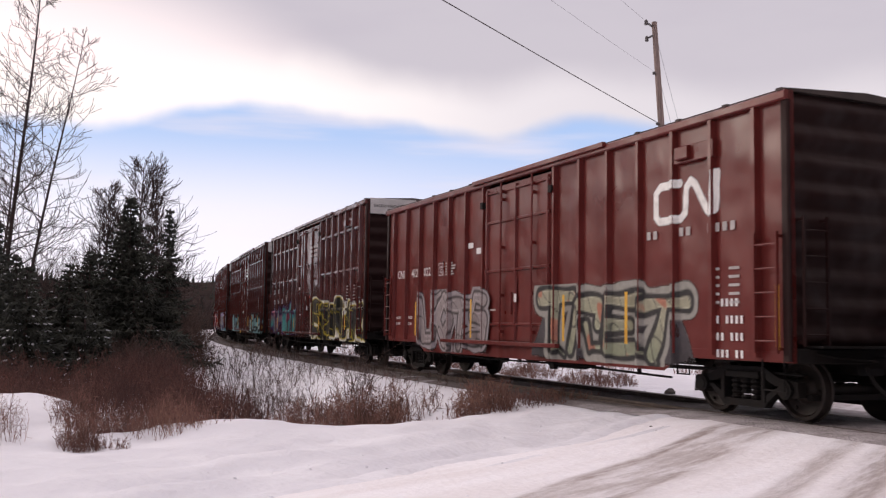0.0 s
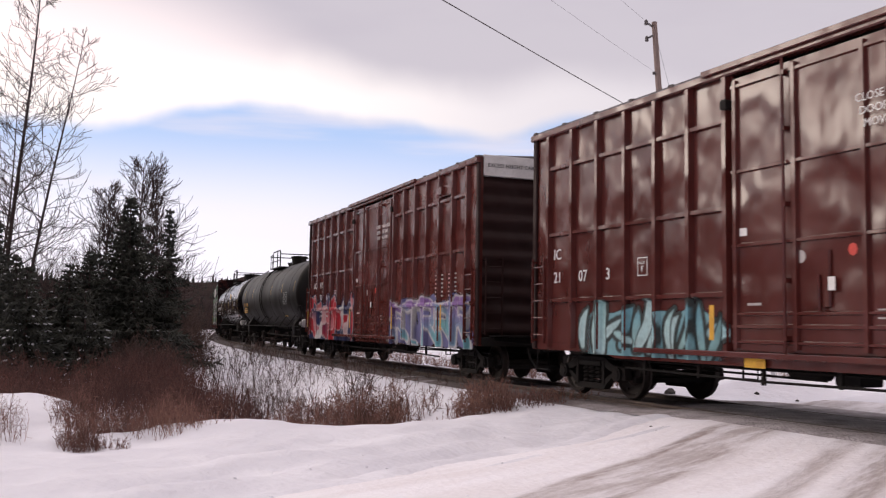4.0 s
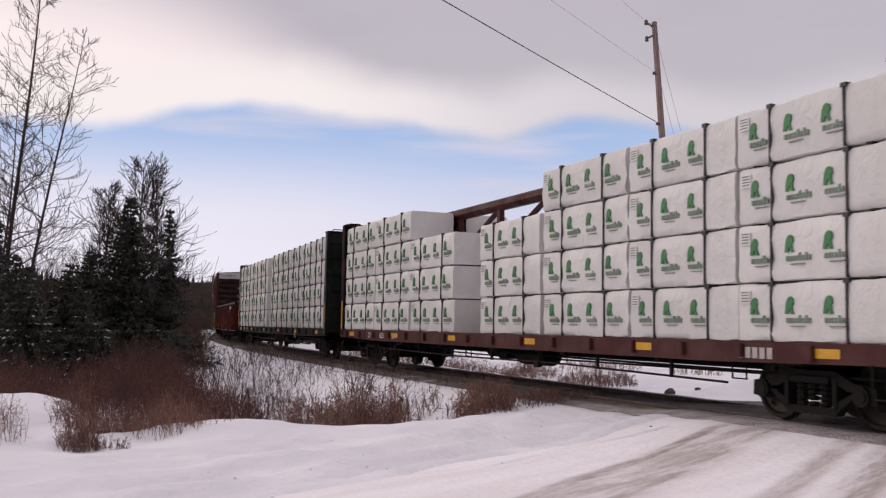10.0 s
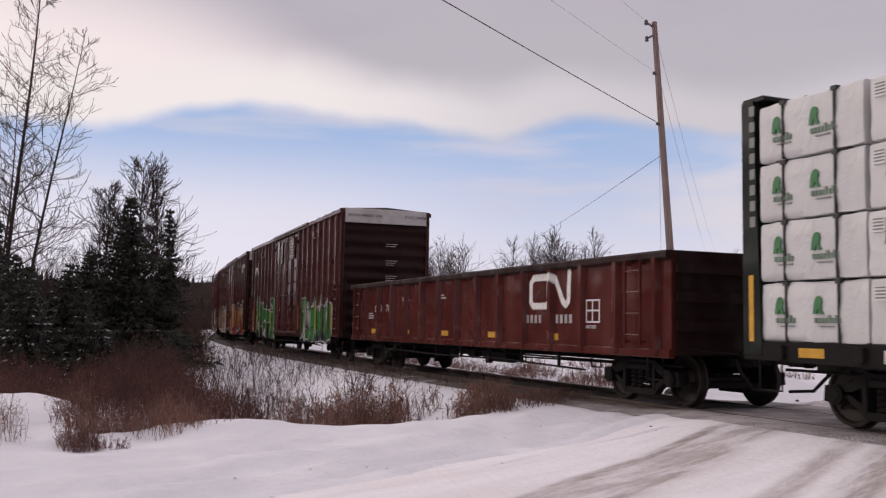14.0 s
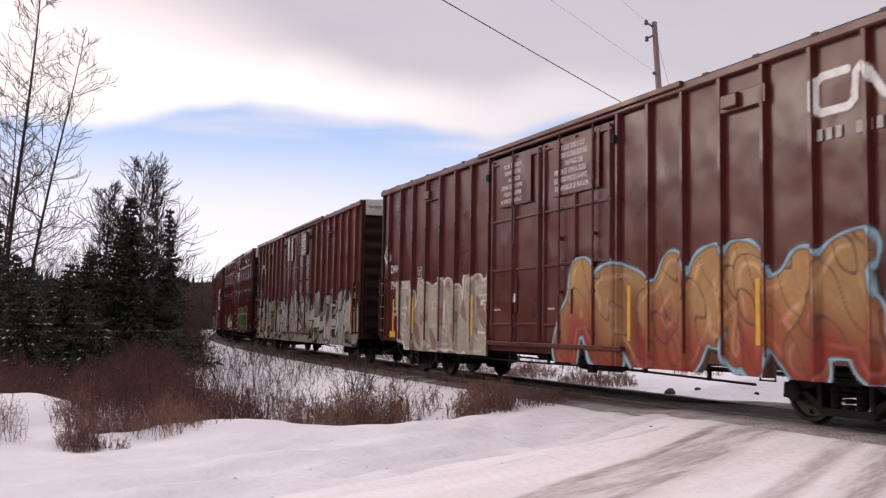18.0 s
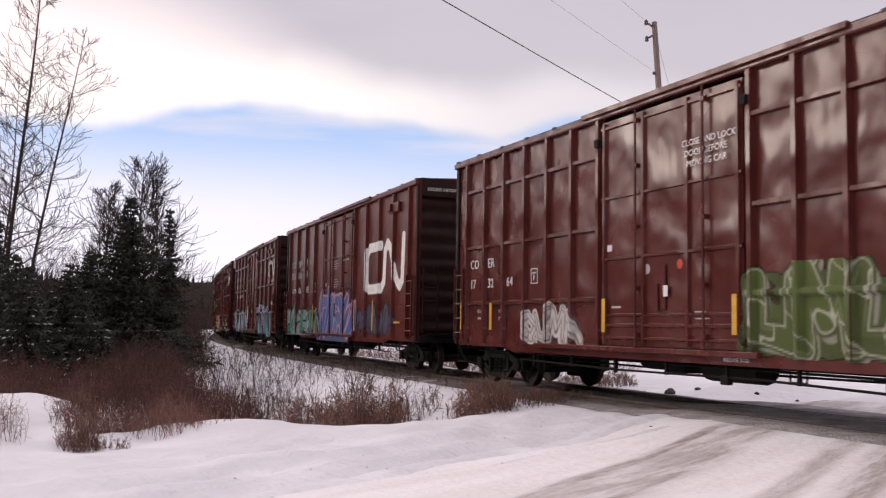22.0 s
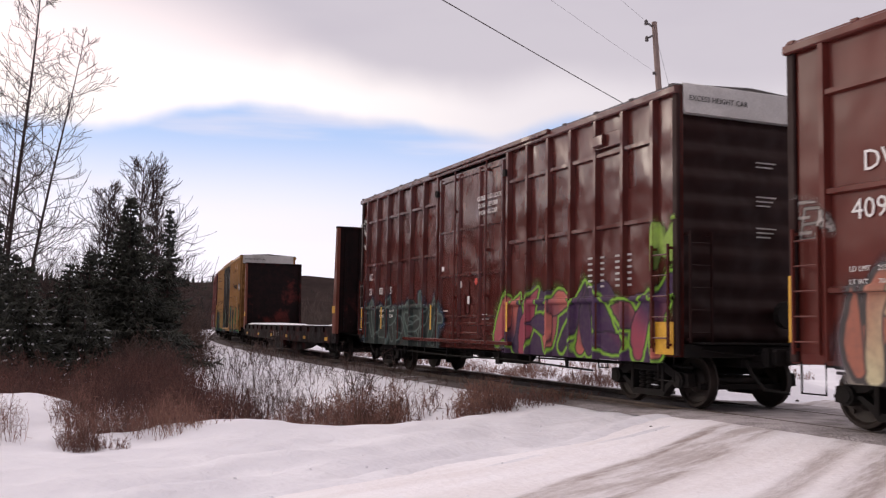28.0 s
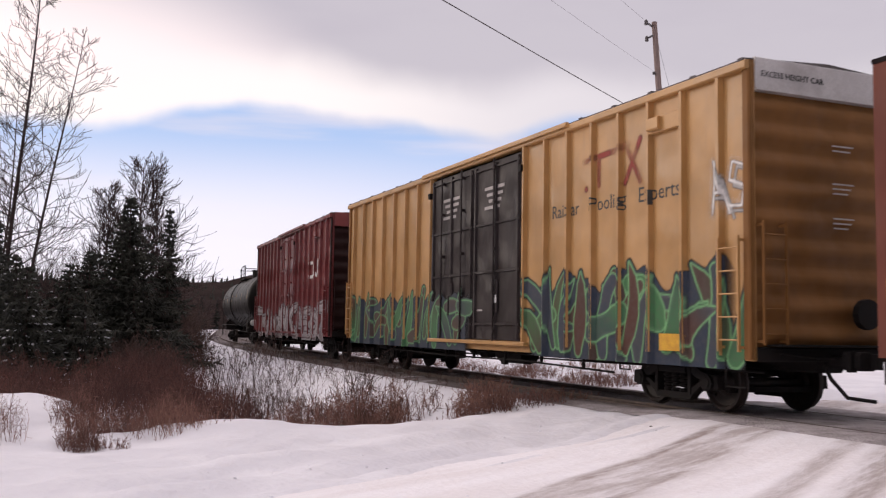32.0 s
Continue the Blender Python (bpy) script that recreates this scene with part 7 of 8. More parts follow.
    decal(root, "graffiti", X(10.7), X(5.5), 0.70, 2.55, wild(92, 15, (X(10.4), X(5.9), 0.82, 2.45), ((0.06, 0.12, 0.36), (0.05, 0.10, 0.28), (0.12, 0.17, 0.30)), (0.46, 0.27, 0.33), (0.46, 0.15, 0.20), None, (0.10, 0.12, 0.22), size=0.125), depth, label="blue and pink spray-painted shapes")
    decal(root, "graffiti", X(5.8), X(1.8), 0.95, 1.95, wild(93, 16, (X(5.6), X(2.0), 0.98, 1.85), ((0.045, 0.055, 0.11), (0.085, 0.09, 0.15), (0.05, 0.035, 0.06)), (0.03, 0.025, 0.045)), depth, label="faded dark blue spray-painted shapes")
    tape(root, (X(0.2), X(3.55), X(5.45), X(10.8), -L / 2 + 0.12), 1.08, 1.95)
    patch(root, X(1.75), 1.30, 0.50, 0.05)
    # brown boxcar with a small mark and pale blue paint
    L = 15.45
    root, X, depth = boxcar("brown boxcar with pale blue and peach spray-painted shapes", L, 5.0, (5.95, 9.30), "mid_brown", "rails", "shaded_brown", "mid_brown", pitch=1.12)
    enrol(root, 282.15, 297.6, L - 2.8)
    mark(root, X(2.83), 3.38, 0.68, depth)
    bars(root, letter_bars(X(2.87), 3.10, 0.14, "www.  cn.ca", 0.165))
    for z, rows in ((3.56, ("CAN", "ADI", "AN")), (3.17, ("NAT", "ION", "AL"))):
        for k, s in enumerate(rows):
            bars(root, letter_bars(-L / 2 + 0.83 + 1.17 * k, z, 0.21, s, 0.20))
    for k, s in enumerate(("CNA", "405", "641")):
        letters(root, s, -L / 2 + 0.87 + 1.15 * k, 2.60, 0.21, drape=depth)
    plate_box(root, -L / 2 + 4.4, 2.60)
    bars(root, line_block(X(8.9), 3.5, 0.5, 4, 0.05, 0.05) + line_block(X(8.9), 2.95, 0.6, 3, 0.05, 0.05), y=-1.512)
    dimension_block(root, X(4.6), 2.45)
    letters(root, "2018", X(1.2), 0.98, 0.16, drape=depth)
    bars(root, [(X(1.75) + 0.1 * k, X(1.75) + 0.1 * k + 0.06, 2.1, 2.24) for k in range(7)], name="scrawl")
    decal(root, "graffiti", X(6.1), X(0.4), 0.66, 2.35, tag(101, 3, (X(5.7), X(2.0), 0.72, 2.16), (0.20, 0.40, 0.50), (0.025, 0.025, 0.04), None, (0.34, 0.34, 0.42), None, 0.29, 0.05, (9, 10, 11), (0.24, 0.27, 0.40)), depth, label="pale blue spray-painted shapes on peach")
    decal(root, "graffiti", -L / 2 + 0.1, X(7.6), 0.74, 2.40, wild(102, 24, (-L / 2 + 0.3, X(8.8), 0.78, 2.15), ((0.24, 0.38, 0.48), (0.32, 0.40, 0.50), (0.13, 0.22, 0.40), (0.38, 0.42, 0.46)), (0.025, 0.025, 0.04), (0.40, 0.20, 0.16)), depth, label="pale blue and white spray-painted shapes on peach")
    tape(root, (X(0.12), X(3.4), X(5.8), X(9.6), -L / 2 + 1.6), 1.08, 1.75)
    # brown boxcar with cream paint
    L = 15.75
    root, X, depth = boxcar("brown boxcar with cream spray-painted shapes along its lower side", L, 5.0, (5.95, 9.35), "mid_brown", "rails", "cap", "mid_brown", pitch=1.15)
    enrol(root, 299.9, 315.65, L - 2.8)
    end_words(root, L, 5.0)
    mark(root, X(2.80), 3.45, 0.70, depth)
    bars(root, letter_bars(X(2.8), 3.15, 0.17, "www.  cn.ca", 0.19))
    letters(root, "DW", -L / 2 + 1.19, 3.17, 0.25)
    letters(root, "C", -L / 2 + 2.23, 3.17, 0.25)
    letters(root, "409", -L / 2 + 1.01, 2.60, 0.25)
    letters(root, "616", -L / 2 + 2.23, 2.59, 0.25)
    plate_box(root, -L / 2 + 4.41, 2.62)
    load_lines(root, -L / 2 + 0.96, 1.97, "215600", "70400", 0.065, gap=0.42)
    decal(root, "graffiti", -L / 2 + 0.6, X(9.35), 0.62, 2.20, wild(111, 21, (-L / 2 + 0.8, X(9.6), 0.64, 1.95), ((0.52, 0.46, 0.29), (0.58, 0.53, 0.36), (0.46, 0.40, 0.26), (0.34, 0.13, 0.09)), (0.06, 0.055, 0.055), (0.36, 0.33, 0.40), None, (0.46, 0.42, 0.32), size=0.12, lw=0.03), depth, label="cream and lilac spray-painted shapes")
    decal(root, "graffiti", X(5.9), X(0.9), 0.66, 1.85, wild(112, 20, (X(5.8), X(1.0), 0.68, 1.75), ((0.42, 0.40, 0.28), (0.50, 0.48, 0.36), (0.30, 0.24, 0.16)), (0.05, 0.05, 0.05)), depth, label="cream spray-painted shapes")
    decal(root, "graffiti", -L / 2 + 0.05, -L / 2 + 0.75, 2.4, 3.0, tag(113, 2, (-L / 2 + 0.1, -L / 2 + 0.7, 2.42, 2.95), (0.4, 0.36, 0.34), (0.4, 0.36, 0.34), None, None, None, 0.05, 0.01), depth, 0.022, "pale scrawl")
    tape(root, (-L / 2 + 0.1, -L / 2 + 2.05, X(9.9), X(5.6), X(2.6)), 1.1, 1.95)
    # dark brown boxcar with purple and green paint
    root, X, depth, L = rails_car("dark brown boxcar with purple, green and black spray-painted shapes", 317.85, 333.3, "dark_brown")
    marks(root, L, ("IC",), ("21", "00", "5"), 2.54, 0.20, gap=0.89)
    load_lines(root, -L / 2 + 1.71, 1.62, "213700", "72300", 0.085, gap=0.80)
    decal(root, "graffiti", -L / 2 + 0.0, -L / 2 + 0.6, 3.3, 4.6, tag(127, 1, (-L / 2 + 0.05, -L / 2 + 0.45, 3.3, 4.55), WHITE, WHITE, None, None, None, 0.035, 0.008, (3,)), depth, 0.02, "white scrawl")
    decal(root, "graffiti", X(6.4), X(0.05), 0.72, 2.30, wild(121, 17, (X(6.0), X(0.4), 0.76, 2.15), ((0.050, 0.022, 0.070), (0.035, 0.015, 0.050), (0.050, 0.020, 0.065), (0.40, 0.11, 0.09), (0.28, 0.05, 0.08)), (0.012, 0.008, 0.020), (0.20, 0.42, 0.035), (0.22, 0.44, 0.04), (0.045, 0.02, 0.06), size=0.15), depth, label="purple and orange spray-painted shapes edged in bright green")
    decal(root, "graffiti", -L / 2 + 0.05, X(8.0), 0.72, 2.15, wild(122, 22, (-L / 2 + 0.2, X(9.0), 0.74, 2.05), ((0.012, 0.022, 0.020), (0.018, 0.042, 0.034), (0.008, 0.012, 0.012), (0.010, 0.016, 0.015)), (0.17, 0.23, 0.21), (0.03, 0.14, 0.30), (0.01, 0.02, 0.018), (0.012, 0.022, 0.020), size=0.12, lw=0.018), depth, label="black-green spray-painted shapes with pale lines")
    decal(root, "graffiti", X(0.75), X(0.05), 2.15, 3.05, tag(125, 1, (X(0.7), X(0.1), 2.2, 2.95), (0.22, 0.34, 0.06), (0.18, 0.28, 0.05), None, None, None, 0.2, 0.02, (7,)), depth, label="green scrawl")
    tape(root, (-L / 2 + 0.35, X(9.7), -L / 2 + 2.1, X(5.6)), 1.15, 1.75)
    patch(root, X(0.6), 0.86, 0.5, 0.5)
    build_bulkhead_flat()
    # ochre boxcar
    L = 18.35
    root, X, depth = boxcar("ochre-yellow boxcar with dark double doors and green spray-painted shapes", L, 5.0, (6.67, 8.95, 11.40), "yellow_car", "posts", "cap", "roof", door_mat="door_dark", bogies=L - 4.6, post_w=0.10)
    enrol(root, 358.65, 377.0, L - 4.6)
    end_words(root, L, 5.0)
    letters(root, "Railcar", X(5.52), 3.30, 0.25, "ink", wide=1.02, drape=depth)
    letters(root, "Pooling", X(4.11), 3.30, 0.25, "ink", wide=1.02, drape=depth)
    letters(root, "Experts", X(2.69), 3.30, 0.25, "ink", wide=1.02, drape=depth)
    strokes = ((4.38, 4.22, 2.95, 4.30), (4.28, 3.72, 4.28, 3.72), (3.86, 3.74, 3.86, 4.16), (3.05, 4.34, 2.62, 3.66), (2.62, 4.36, 3.05, 3.68))

    def faded_strokes(gx, gz_):
        d = np.minimum.reduce([seg(gx, gz_, X(a), b, X(c), e) for a, b, c, e in strokes])
        m = np.clip((0.055 - d) / 0.03 + 0.5, 0, 1) * np.clip(0.62 + 0.4 * wob(gx, gz_, 5.0, 3), 0.1, 0.9)
        return np.concatenate([np.broadcast_to(np.array((0.30, 0.055, 0.045)), gx.shape + (3,)), m[..., None]], 2)

    decal(root, "faded_mark", X(4.6), X(2.4), 3.55, 4.5, faded_strokes, depth, 0.024, "faded red painted mark")
    decal(root, "graffiti", X(0.95), X(0.05), 2.75, 3.75, tag(137, 2, (X(0.9), X(0.1), 2.8, 3.7), WHITE, WHITE, None, None, None, 0.04, 0.008, (4, 3)), depth, 0.02, "thin white scrawl")
    for x in (X(10.7), X(8.4)):
        bars(root, [(x + 0.1 * (k % 3), x + 0.95 - 0.07 * k, 4.2 - 0.14 * k, 4.27 - 0.14 * k) for k in range(4)], y=-1.512)
    decal(root, "graffiti", X(6.65), X(0.15), 0.70, 2.55, wild(131, 26, (X(6.4), X(0.3), 0.72, 2.45), ((0.045, 0.055, 0.075), (0.085, 0.04, 0.03), (0.05, 0.06, 0.07), (0.06, 0.17, 0.07), (0.07, 0.045, 0.036)), (0.19, 0.44, 0.19), None, (0.030, 0.045, 0.05), (0.030, 0.042, 0.065), size=0.105, lw=0.024), depth, label="green-lined spray-painted shapes on dark blue")
    decal(root, "graffiti", -L / 2 + 0.15, X(8.9), 0.70, 2.35, wild(132, 28, (-L / 2 + 0.3, X(9.0), 0.72, 2.25), ((0.05, 0.055, 0.07), (0.085, 0.05, 0.03), (0.06, 0.16, 0.07), (0.07, 0.05, 0.042)), (0.16, 0.38, 0.17), None, (0.030, 0.045, 0.05), (0.035, 0.045, 0.065), size=0.105, lw=0.024), depth, label="green-lined spray-painted shapes on dark blue")
    patch(root, X(2.05), 0.92, 0.62, 0.26)
    # red boxcar with pale paint
    L = 15.3
    root, X, depth = boxcar("faded red boxcar with pale grey spray-painted lower side", L, 5.0, (6.0, 8.75), "bright_red", "posts", "bright_red", "dark_roof", post_w=0.10)
    enrol(root, 379.2, 394.5, L - 2.8)
    mark(root, X(3.55), 2.95, 0.60, depth)
    decal(root, "graffiti", -L / 2 + 0.4, X(0.4), 0.66, 2.1, tag(141, 11, (-L / 2 + 0.5, X(0.5), 0.70, 2.0), (0.36, 0.33, 0.33), (0.10, 0.05, 0.05), (0.42, 0.40, 0.40), (0.48, 0.45, 0.45), None, 0.2, 0.04), depth, 0.04, "pale grey spray-painted shapes")
    tank_car("black tank car with a pale sheen on its shell", 397.3, 413.3, "tank_dull", 12.6)


def tank_car(label, front, rear, mat, bogies, snow=False, back=0.0, fore=0.2, dx=0.0, dome=0.5, tape_at=(0.02, 0.30)):
    """A tank car: shell with dished heads, dome gear, ladders, handrails."""
    L, R, zc = rear - front, 1.50, 2.50
    root = tagged(new("tank_car"), label, "tank car", "freight cars of the train")
    enrol(root, front, rear, bogies)
    prof = []
    for k in range(15):
        a = math.pi / 2 * (k / 14) ** 1.3
        prof.append((-L / 2 + back + 0.42 * (1 - math.cos(a)), max(R * math.sin(a) ** 0.5, 0.02)))
    prof += [(x, R) for x in np.linspace(-L / 2 + 1.5, L / 2 - 1.5, 6)]
    prof += [(-a + back - fore, r) for a, r in prof[14::-1]]
    part("shell", Mesh().lathe(prof, 0, 48, (0, 0, zc)), mat, root, smooth=True)
    for x in np.linspace(-L / 2 + 2.0, L / 2 - 2.0, 6):
        m = Mesh().lathe([(-0.02, R + 0.001), (-0.012, R + 0.008), (0.012, R + 0.008), (0.02, R + 0.001)], 0, 48, (float(x), 0, zc))
        part("weld_seam", m, mat, root)
    # dome gear and the walkway round it
    part("dome", Mesh().lathe([(0, dome), (0.05, dome + 0.03), (0.06, dome), (0.42, dome), (0.43, dome + 0.05), (0.47, dome + 0.05), (0.49, dome - 0.02), (0.52, 0.1)], 2, 20, (0.55 + dx, 0, zc + R - 0.08)), "black", root, smooth=True)
    part("vent", Mesh().lathe([(0, 0.10), (0.30, 0.10), (0.31, 0.15), (0.38, 0.15), (0.40, 0.05)], 2, 12, (1.35 + dx, 0.1, zc + R - 0.03)), "black", root)
    m = Mesh().lathe([(0, 0.26), (0.10, 0.26), (0.12, 0.30), (0.16, 0.28)], 2, 14, (-0.6 + dx, 0, zc + R - 0.04))
    for q in range(8):
        m.box(dx - 0.6 + 0.28 * math.cos(q * 0.785) - 0.03, dx - 0.6 + 0.28 * math.cos(q * 0.785) + 0.03, 0.28 * math.sin(q * 0.785) - 0.03, 0.28 * math.sin(q * 0.785) + 0.03, zc + R + 0.05, zc + R + 0.18)
    part("manway", m, "black", root)
    for s in (-1, 1):
        part("walkway", Mesh().box(-1.35 + dx, 1.25 + dx, s * 0.78 - 0.24, s * 0.78 + 0.24, zc + R - 0.16, zc + R - 0.12), "black", root)
        m, zr = Mesh(), zc + R + 0.62
        m.tube([(-1.35 + dx, s * 1.0, zc + R - 0.14), (-1.35 + dx, s * 1.0, zr - 0.12), (-0.75 + dx, s * 1.0, zr - 0.12)], 0.026, 6)
        m.tube([(-0.75 + dx, s * 1.0, zc + R - 0.14), (-0.75 + dx, s * 1.0, zr - 0.10), (-0.60 + dx, s * 1.0, zr), (1.12 + dx, s * 1.0, zr), (1.25 + dx, s * 1.0, zr - 0.10), (1.25 + dx, s * 1.0, zc + R - 0.14)], 0.028, 6)
        m.tube([(0.5 + dx, s * 1.0, zc + R - 0.14), (0.5 + dx, s * 1.0, zr)], 0.024, 6)
        m.tube([(-1.35 + dx, s * 1.0, zc + R + 0.16), (1.25 + dx, s * 1.0, zc + R + 0.18)], 0.018, 6)
        part("railing", m, "black", root)
    for x in (-1.35 + dx, 1.25 + dx):
        part("railing", Mesh().tube([(x, -1.0, zc + R + 0.45), (x, 1.0, zc + R + 0.45)], 0.026, 6), "black", root)
    # ladder up the shell
    m = Mesh()
    arc = [(-(R + 0.10) * math.cos(a), zc + (R + 0.10) * math.sin(a)) for a in np.linspace(-0.75, 1.05, 9)]
    for s in (-0.22, 0.22):
        m.tube([(-1.0 + s, y, z) for y, z in arc], 0.02, 6)
    for y, z in arc:
        m.tube([(-1.22, y, z), (-0.78, y, z)], 0.014, 5)
    part("ladder", m, "black", root)
    part("step", Mesh().tube([(-1.3, -1.25, 1.2), (-1.3, -1.35, 0.45), (-0.7, -1.35, 0.45), (-0.7, -1.25, 1.2)], 0.02, 6), "black", root)
    # handrail along the side, saddles, draft sills
    m = Mesh().tube([(-L / 2 + 0.1, -1.46, 1.15), (L / 2 - 0.1, -1.46, 1.15)], 0.02, 6)
    for k in range(9):
        x = -L / 2 + 0.5 + k * (L - 1.0) / 8
        m.tube([(x, -1.46, 1.15), (x + 0.25, -1.18, 1.62)], 0.018, 5)
    part("handrail", m, "black", root)
    for s in (-1, 1):
        x = s * bogies / 2
        part("saddle", Mesh().prism([(-1.35, 0.82), (-1.35, 1.25), (-1.1, 1.55), (1.1, 1.55), (1.35, 1.25), (1.35, 0.82)], 1, 2, 0, x - 0.25, x + 0.25), "black", root)
        part("draft_sill", Mesh().box(min(x - s * 1.6, s * (L / 2 + 0.25)), max(x - s * 1.6, s * (L / 2 + 0.25)), -0.3, 0.3, 0.68, 1.05, 0.03), "black", root)
        e = Mesh().box(min(s * (L / 2 - 0.55), s * (L / 2 + 0.2)), max(s * (L / 2 - 0.55), s * (L / 2 + 0.2)), -1.45, 1.45, 1.0, 1.06)
        for y in (-1.4, 1.4):
            e.tube([(s * (L / 2 + 0.15), y, 1.05), (s * (L / 2 + 0.15), y, 1.95), (s * (L / 2 - 0.5), y, 1.95), (s * (L / 2 - 0.5), y, 1.05)], 0.02, 6)
            e.tube([(s * (L / 2 + 0.15), y, 0.5), (s * (L / 2 - 0.3), y, 0.5)], 0.018, 5)
            for q in (0.15, -0.3):
                e.tube([(s * (L / 2 + q), y, 0.5), (s * (L / 2 + q), y, 1.05)], 0.018, 5)
        part("end_platform", e, "black", root)
    m = Mesh().lathe([(-0.25, 0.16), (0.25, 0.16)], 0, 12, (L / 2 - 0.4, -1.15, 1.28))
    part("brake_cylinder", m, "cap", root)
    m = Mesh().lathe([(0.62, 0.14), (0.95, 0.22), (1.05, 0.2)], 2, 12, (0, 0, 0))
    m.tube([(-bogies / 2 + 1.2, -0.55, 0.75), (bogies / 2 - 1.2, -0.55, 0.70)], 0.03, 6)
    for x in (-2.6, 0.9, 2.8):
        m.tube([(x, -0.55, 1.1), (x, -0.55, 0.6), (x + 0.5, -0.55, 0.6), (x + 0.5, -0.55, 1.1)], 0.022, 5)
    part("outlet_valve", m, "black", root)
    for x in np.linspace(-L / 2 + 1.0, L / 2 - 1.0, 6):
        a0, a1 = tape_at
        ring = [(-(R + 0.006) * math.cos(a), zc + (R + 0.006) * math.sin(a)) for a in np.linspace(a0, a1, 5)]
        m = Mesh()
        v = [(float(x) + s, y, z) for y, z in ring for s in (-0.04, 0.04)]
        m.add(v, [(2 * k, 2 * k + 1, 2 * k + 3, 2 * k + 2) for k in range(4)])
        part("reflector_tape", m, "dull_yellow", root, "upright dirty yellow reflective strip")
    if snow:
        m = Mesh().lathe([(-0.65, 0.05), (-0.5, 0.34), (-0.15, 0.56), (0.25, 0.58), (0.55, 0.42), (0.72, 0.2), (0.76, 0.02)], 0, 16, (L / 2 - 0.62, -0.1, zc + R - 0.52))
        part("snow_lump", m, "snow", root, "lump of snow on the tank's end", True)
    trucks(root, bogies)
    couplers(root, L / 2 + 0.25)
    return root, L


def build_tanks():
    root, L = tank_car("dull black tank car with yellow lettering and snow on its end", 85.0, 100.9, "tank_dull", 12.6, True, -0.45, 0.2, -0.5, 0.33)
    letters(root, "UTLX 210376", -L / 2 + 0.95, 2.11, 0.18, "yellow", -1.53)
    bars(root, [(L / 2 - 3.3 + 0.16 * k, L / 2 - 3.3 + 0.16 * k + 0.12, 2.05 + 0.09 * q, 2.11 + 0.09 * q) for k in range(6) for q in range(6) if (k + 2 * q) % 4], "grey_print", -1.525)
    bars(root, [(L / 2 - 4.3, L / 2 - 3.7, 1.55, 1.75)], "yellow", -1.2, "placard")
    bars(root, line_block(-L / 2 + 1.2, 2.05, 1.1, 3, 0.05, 0.05), "yellow", -1.50)
    root, L = tank_car("glossy black tank car with white lettering", 102.7, 119.75, "tank", 13.6, False, -0.1, 0.50, tape_at=(-0.28, 0.04))
    letters(root, "CTCX 718071", -L / 2 + 1.1, 2.12, 0.20, "white", -1.52, wide=1.45)
    bars(root, [(-L / 2 + 1.7 + 0.21 * k, -L / 2 + 1.7 + 0.21 * k + 0.15, 1.95 - 0.12 * q, 2.0 - 0.12 * q) for k in range(9) for q in (0, 1) if k != 3], "white", -1.49)
    plate_box(root, -L / 2 + 4.3, 2.15, y=-1.51, letter="C")
    bars(root, line_block(-L / 2 + 5.1, 2.2, 0.7, 5, 0.025, 0.05) + line_block(-L / 2 + 5.15, 1.62, 0.6, 2, 0.025, 0.05), "white", -1.525)
    letters(root, "THERMAL PROTECTION", -L / 2 + 4.95, 2.72, 0.07, "white", -1.525)
    letters(root, "SYSTEM EQUIPPED", -L / 2 + 4.95, 2.60, 0.07, "white", -1.525)
    bars(root, line_block(L / 2 - 7.0, 2.05, 0.9, 3, 0.04, 0.05) + line_block(L / 2 - 5.6, 2.05, 0.9, 3, 0.04, 0.05) + line_block(L / 2 - 5.6, 2.7, 0.9, 2, 0.05, 0.05), "white", -1.525)
    bars(root, [(L / 2 - 3.15 + 0.15 * k, L / 2 - 3.15 + 0.15 * k + 0.11, 2.28 + 0.075 * q, 2.315 + 0.075 * q) for k in range(6) for q in range(7) if (k + 2 * q) % 4 and q != 3], "cap", -1.515)
    plate_box(root, L / 2 - 2.9, 1.80, 0.30, y=-1.42, letter="C")
    bars(root, [(L / 2 - 6.0, L / 2 - 5.4, 2.74, 3.02)], "yellow", -1.49, "placard")
    letters(root, "CTCX 718071", 0.42, 3.20, 0.13, "white", L / 2 - 0.495, "end")
    m = Mesh()
    for z, y0, y1, h in ((3.00, 0.25, 0.95, 0.06), (2.86, 0.28, 0.85, 0.06), (2.12, 0.75, 0.98, 0.05), (2.02, 0.75, 1.2, 0.05), (1.86, 0.75, 1.15, 0.04), (1.76, 0.75, 1.18, 0.04), (1.66, 0.75, 1.18, 0.04)):
        m.box(L / 2 - 0.58, L / 2 - 0.49, y0 - 0.42, y1 - 0.42, z, z + h)
    tagged(part("stencil", m, "faded", root), kind="stuff")
    m = Mesh().prism([(L / 2 - 1.35, 1.70), (L / 2 - 1.22, 1.86), (L / 2 - 1.09, 1.70), (L / 2 - 1.22, 1.54)], 0, 2, 1, -1.345, -1.335)
    part("placard", m, "red_tag", root, "red and white diamond placard")
    bars(root, [(L / 2 - 1.29, L / 2 - 1.15, 1.68, 1.73), (L / 2 - 1.25, L / 2 - 1.19, 1.60, 1.64)], "white", -1.346, "placard_print")


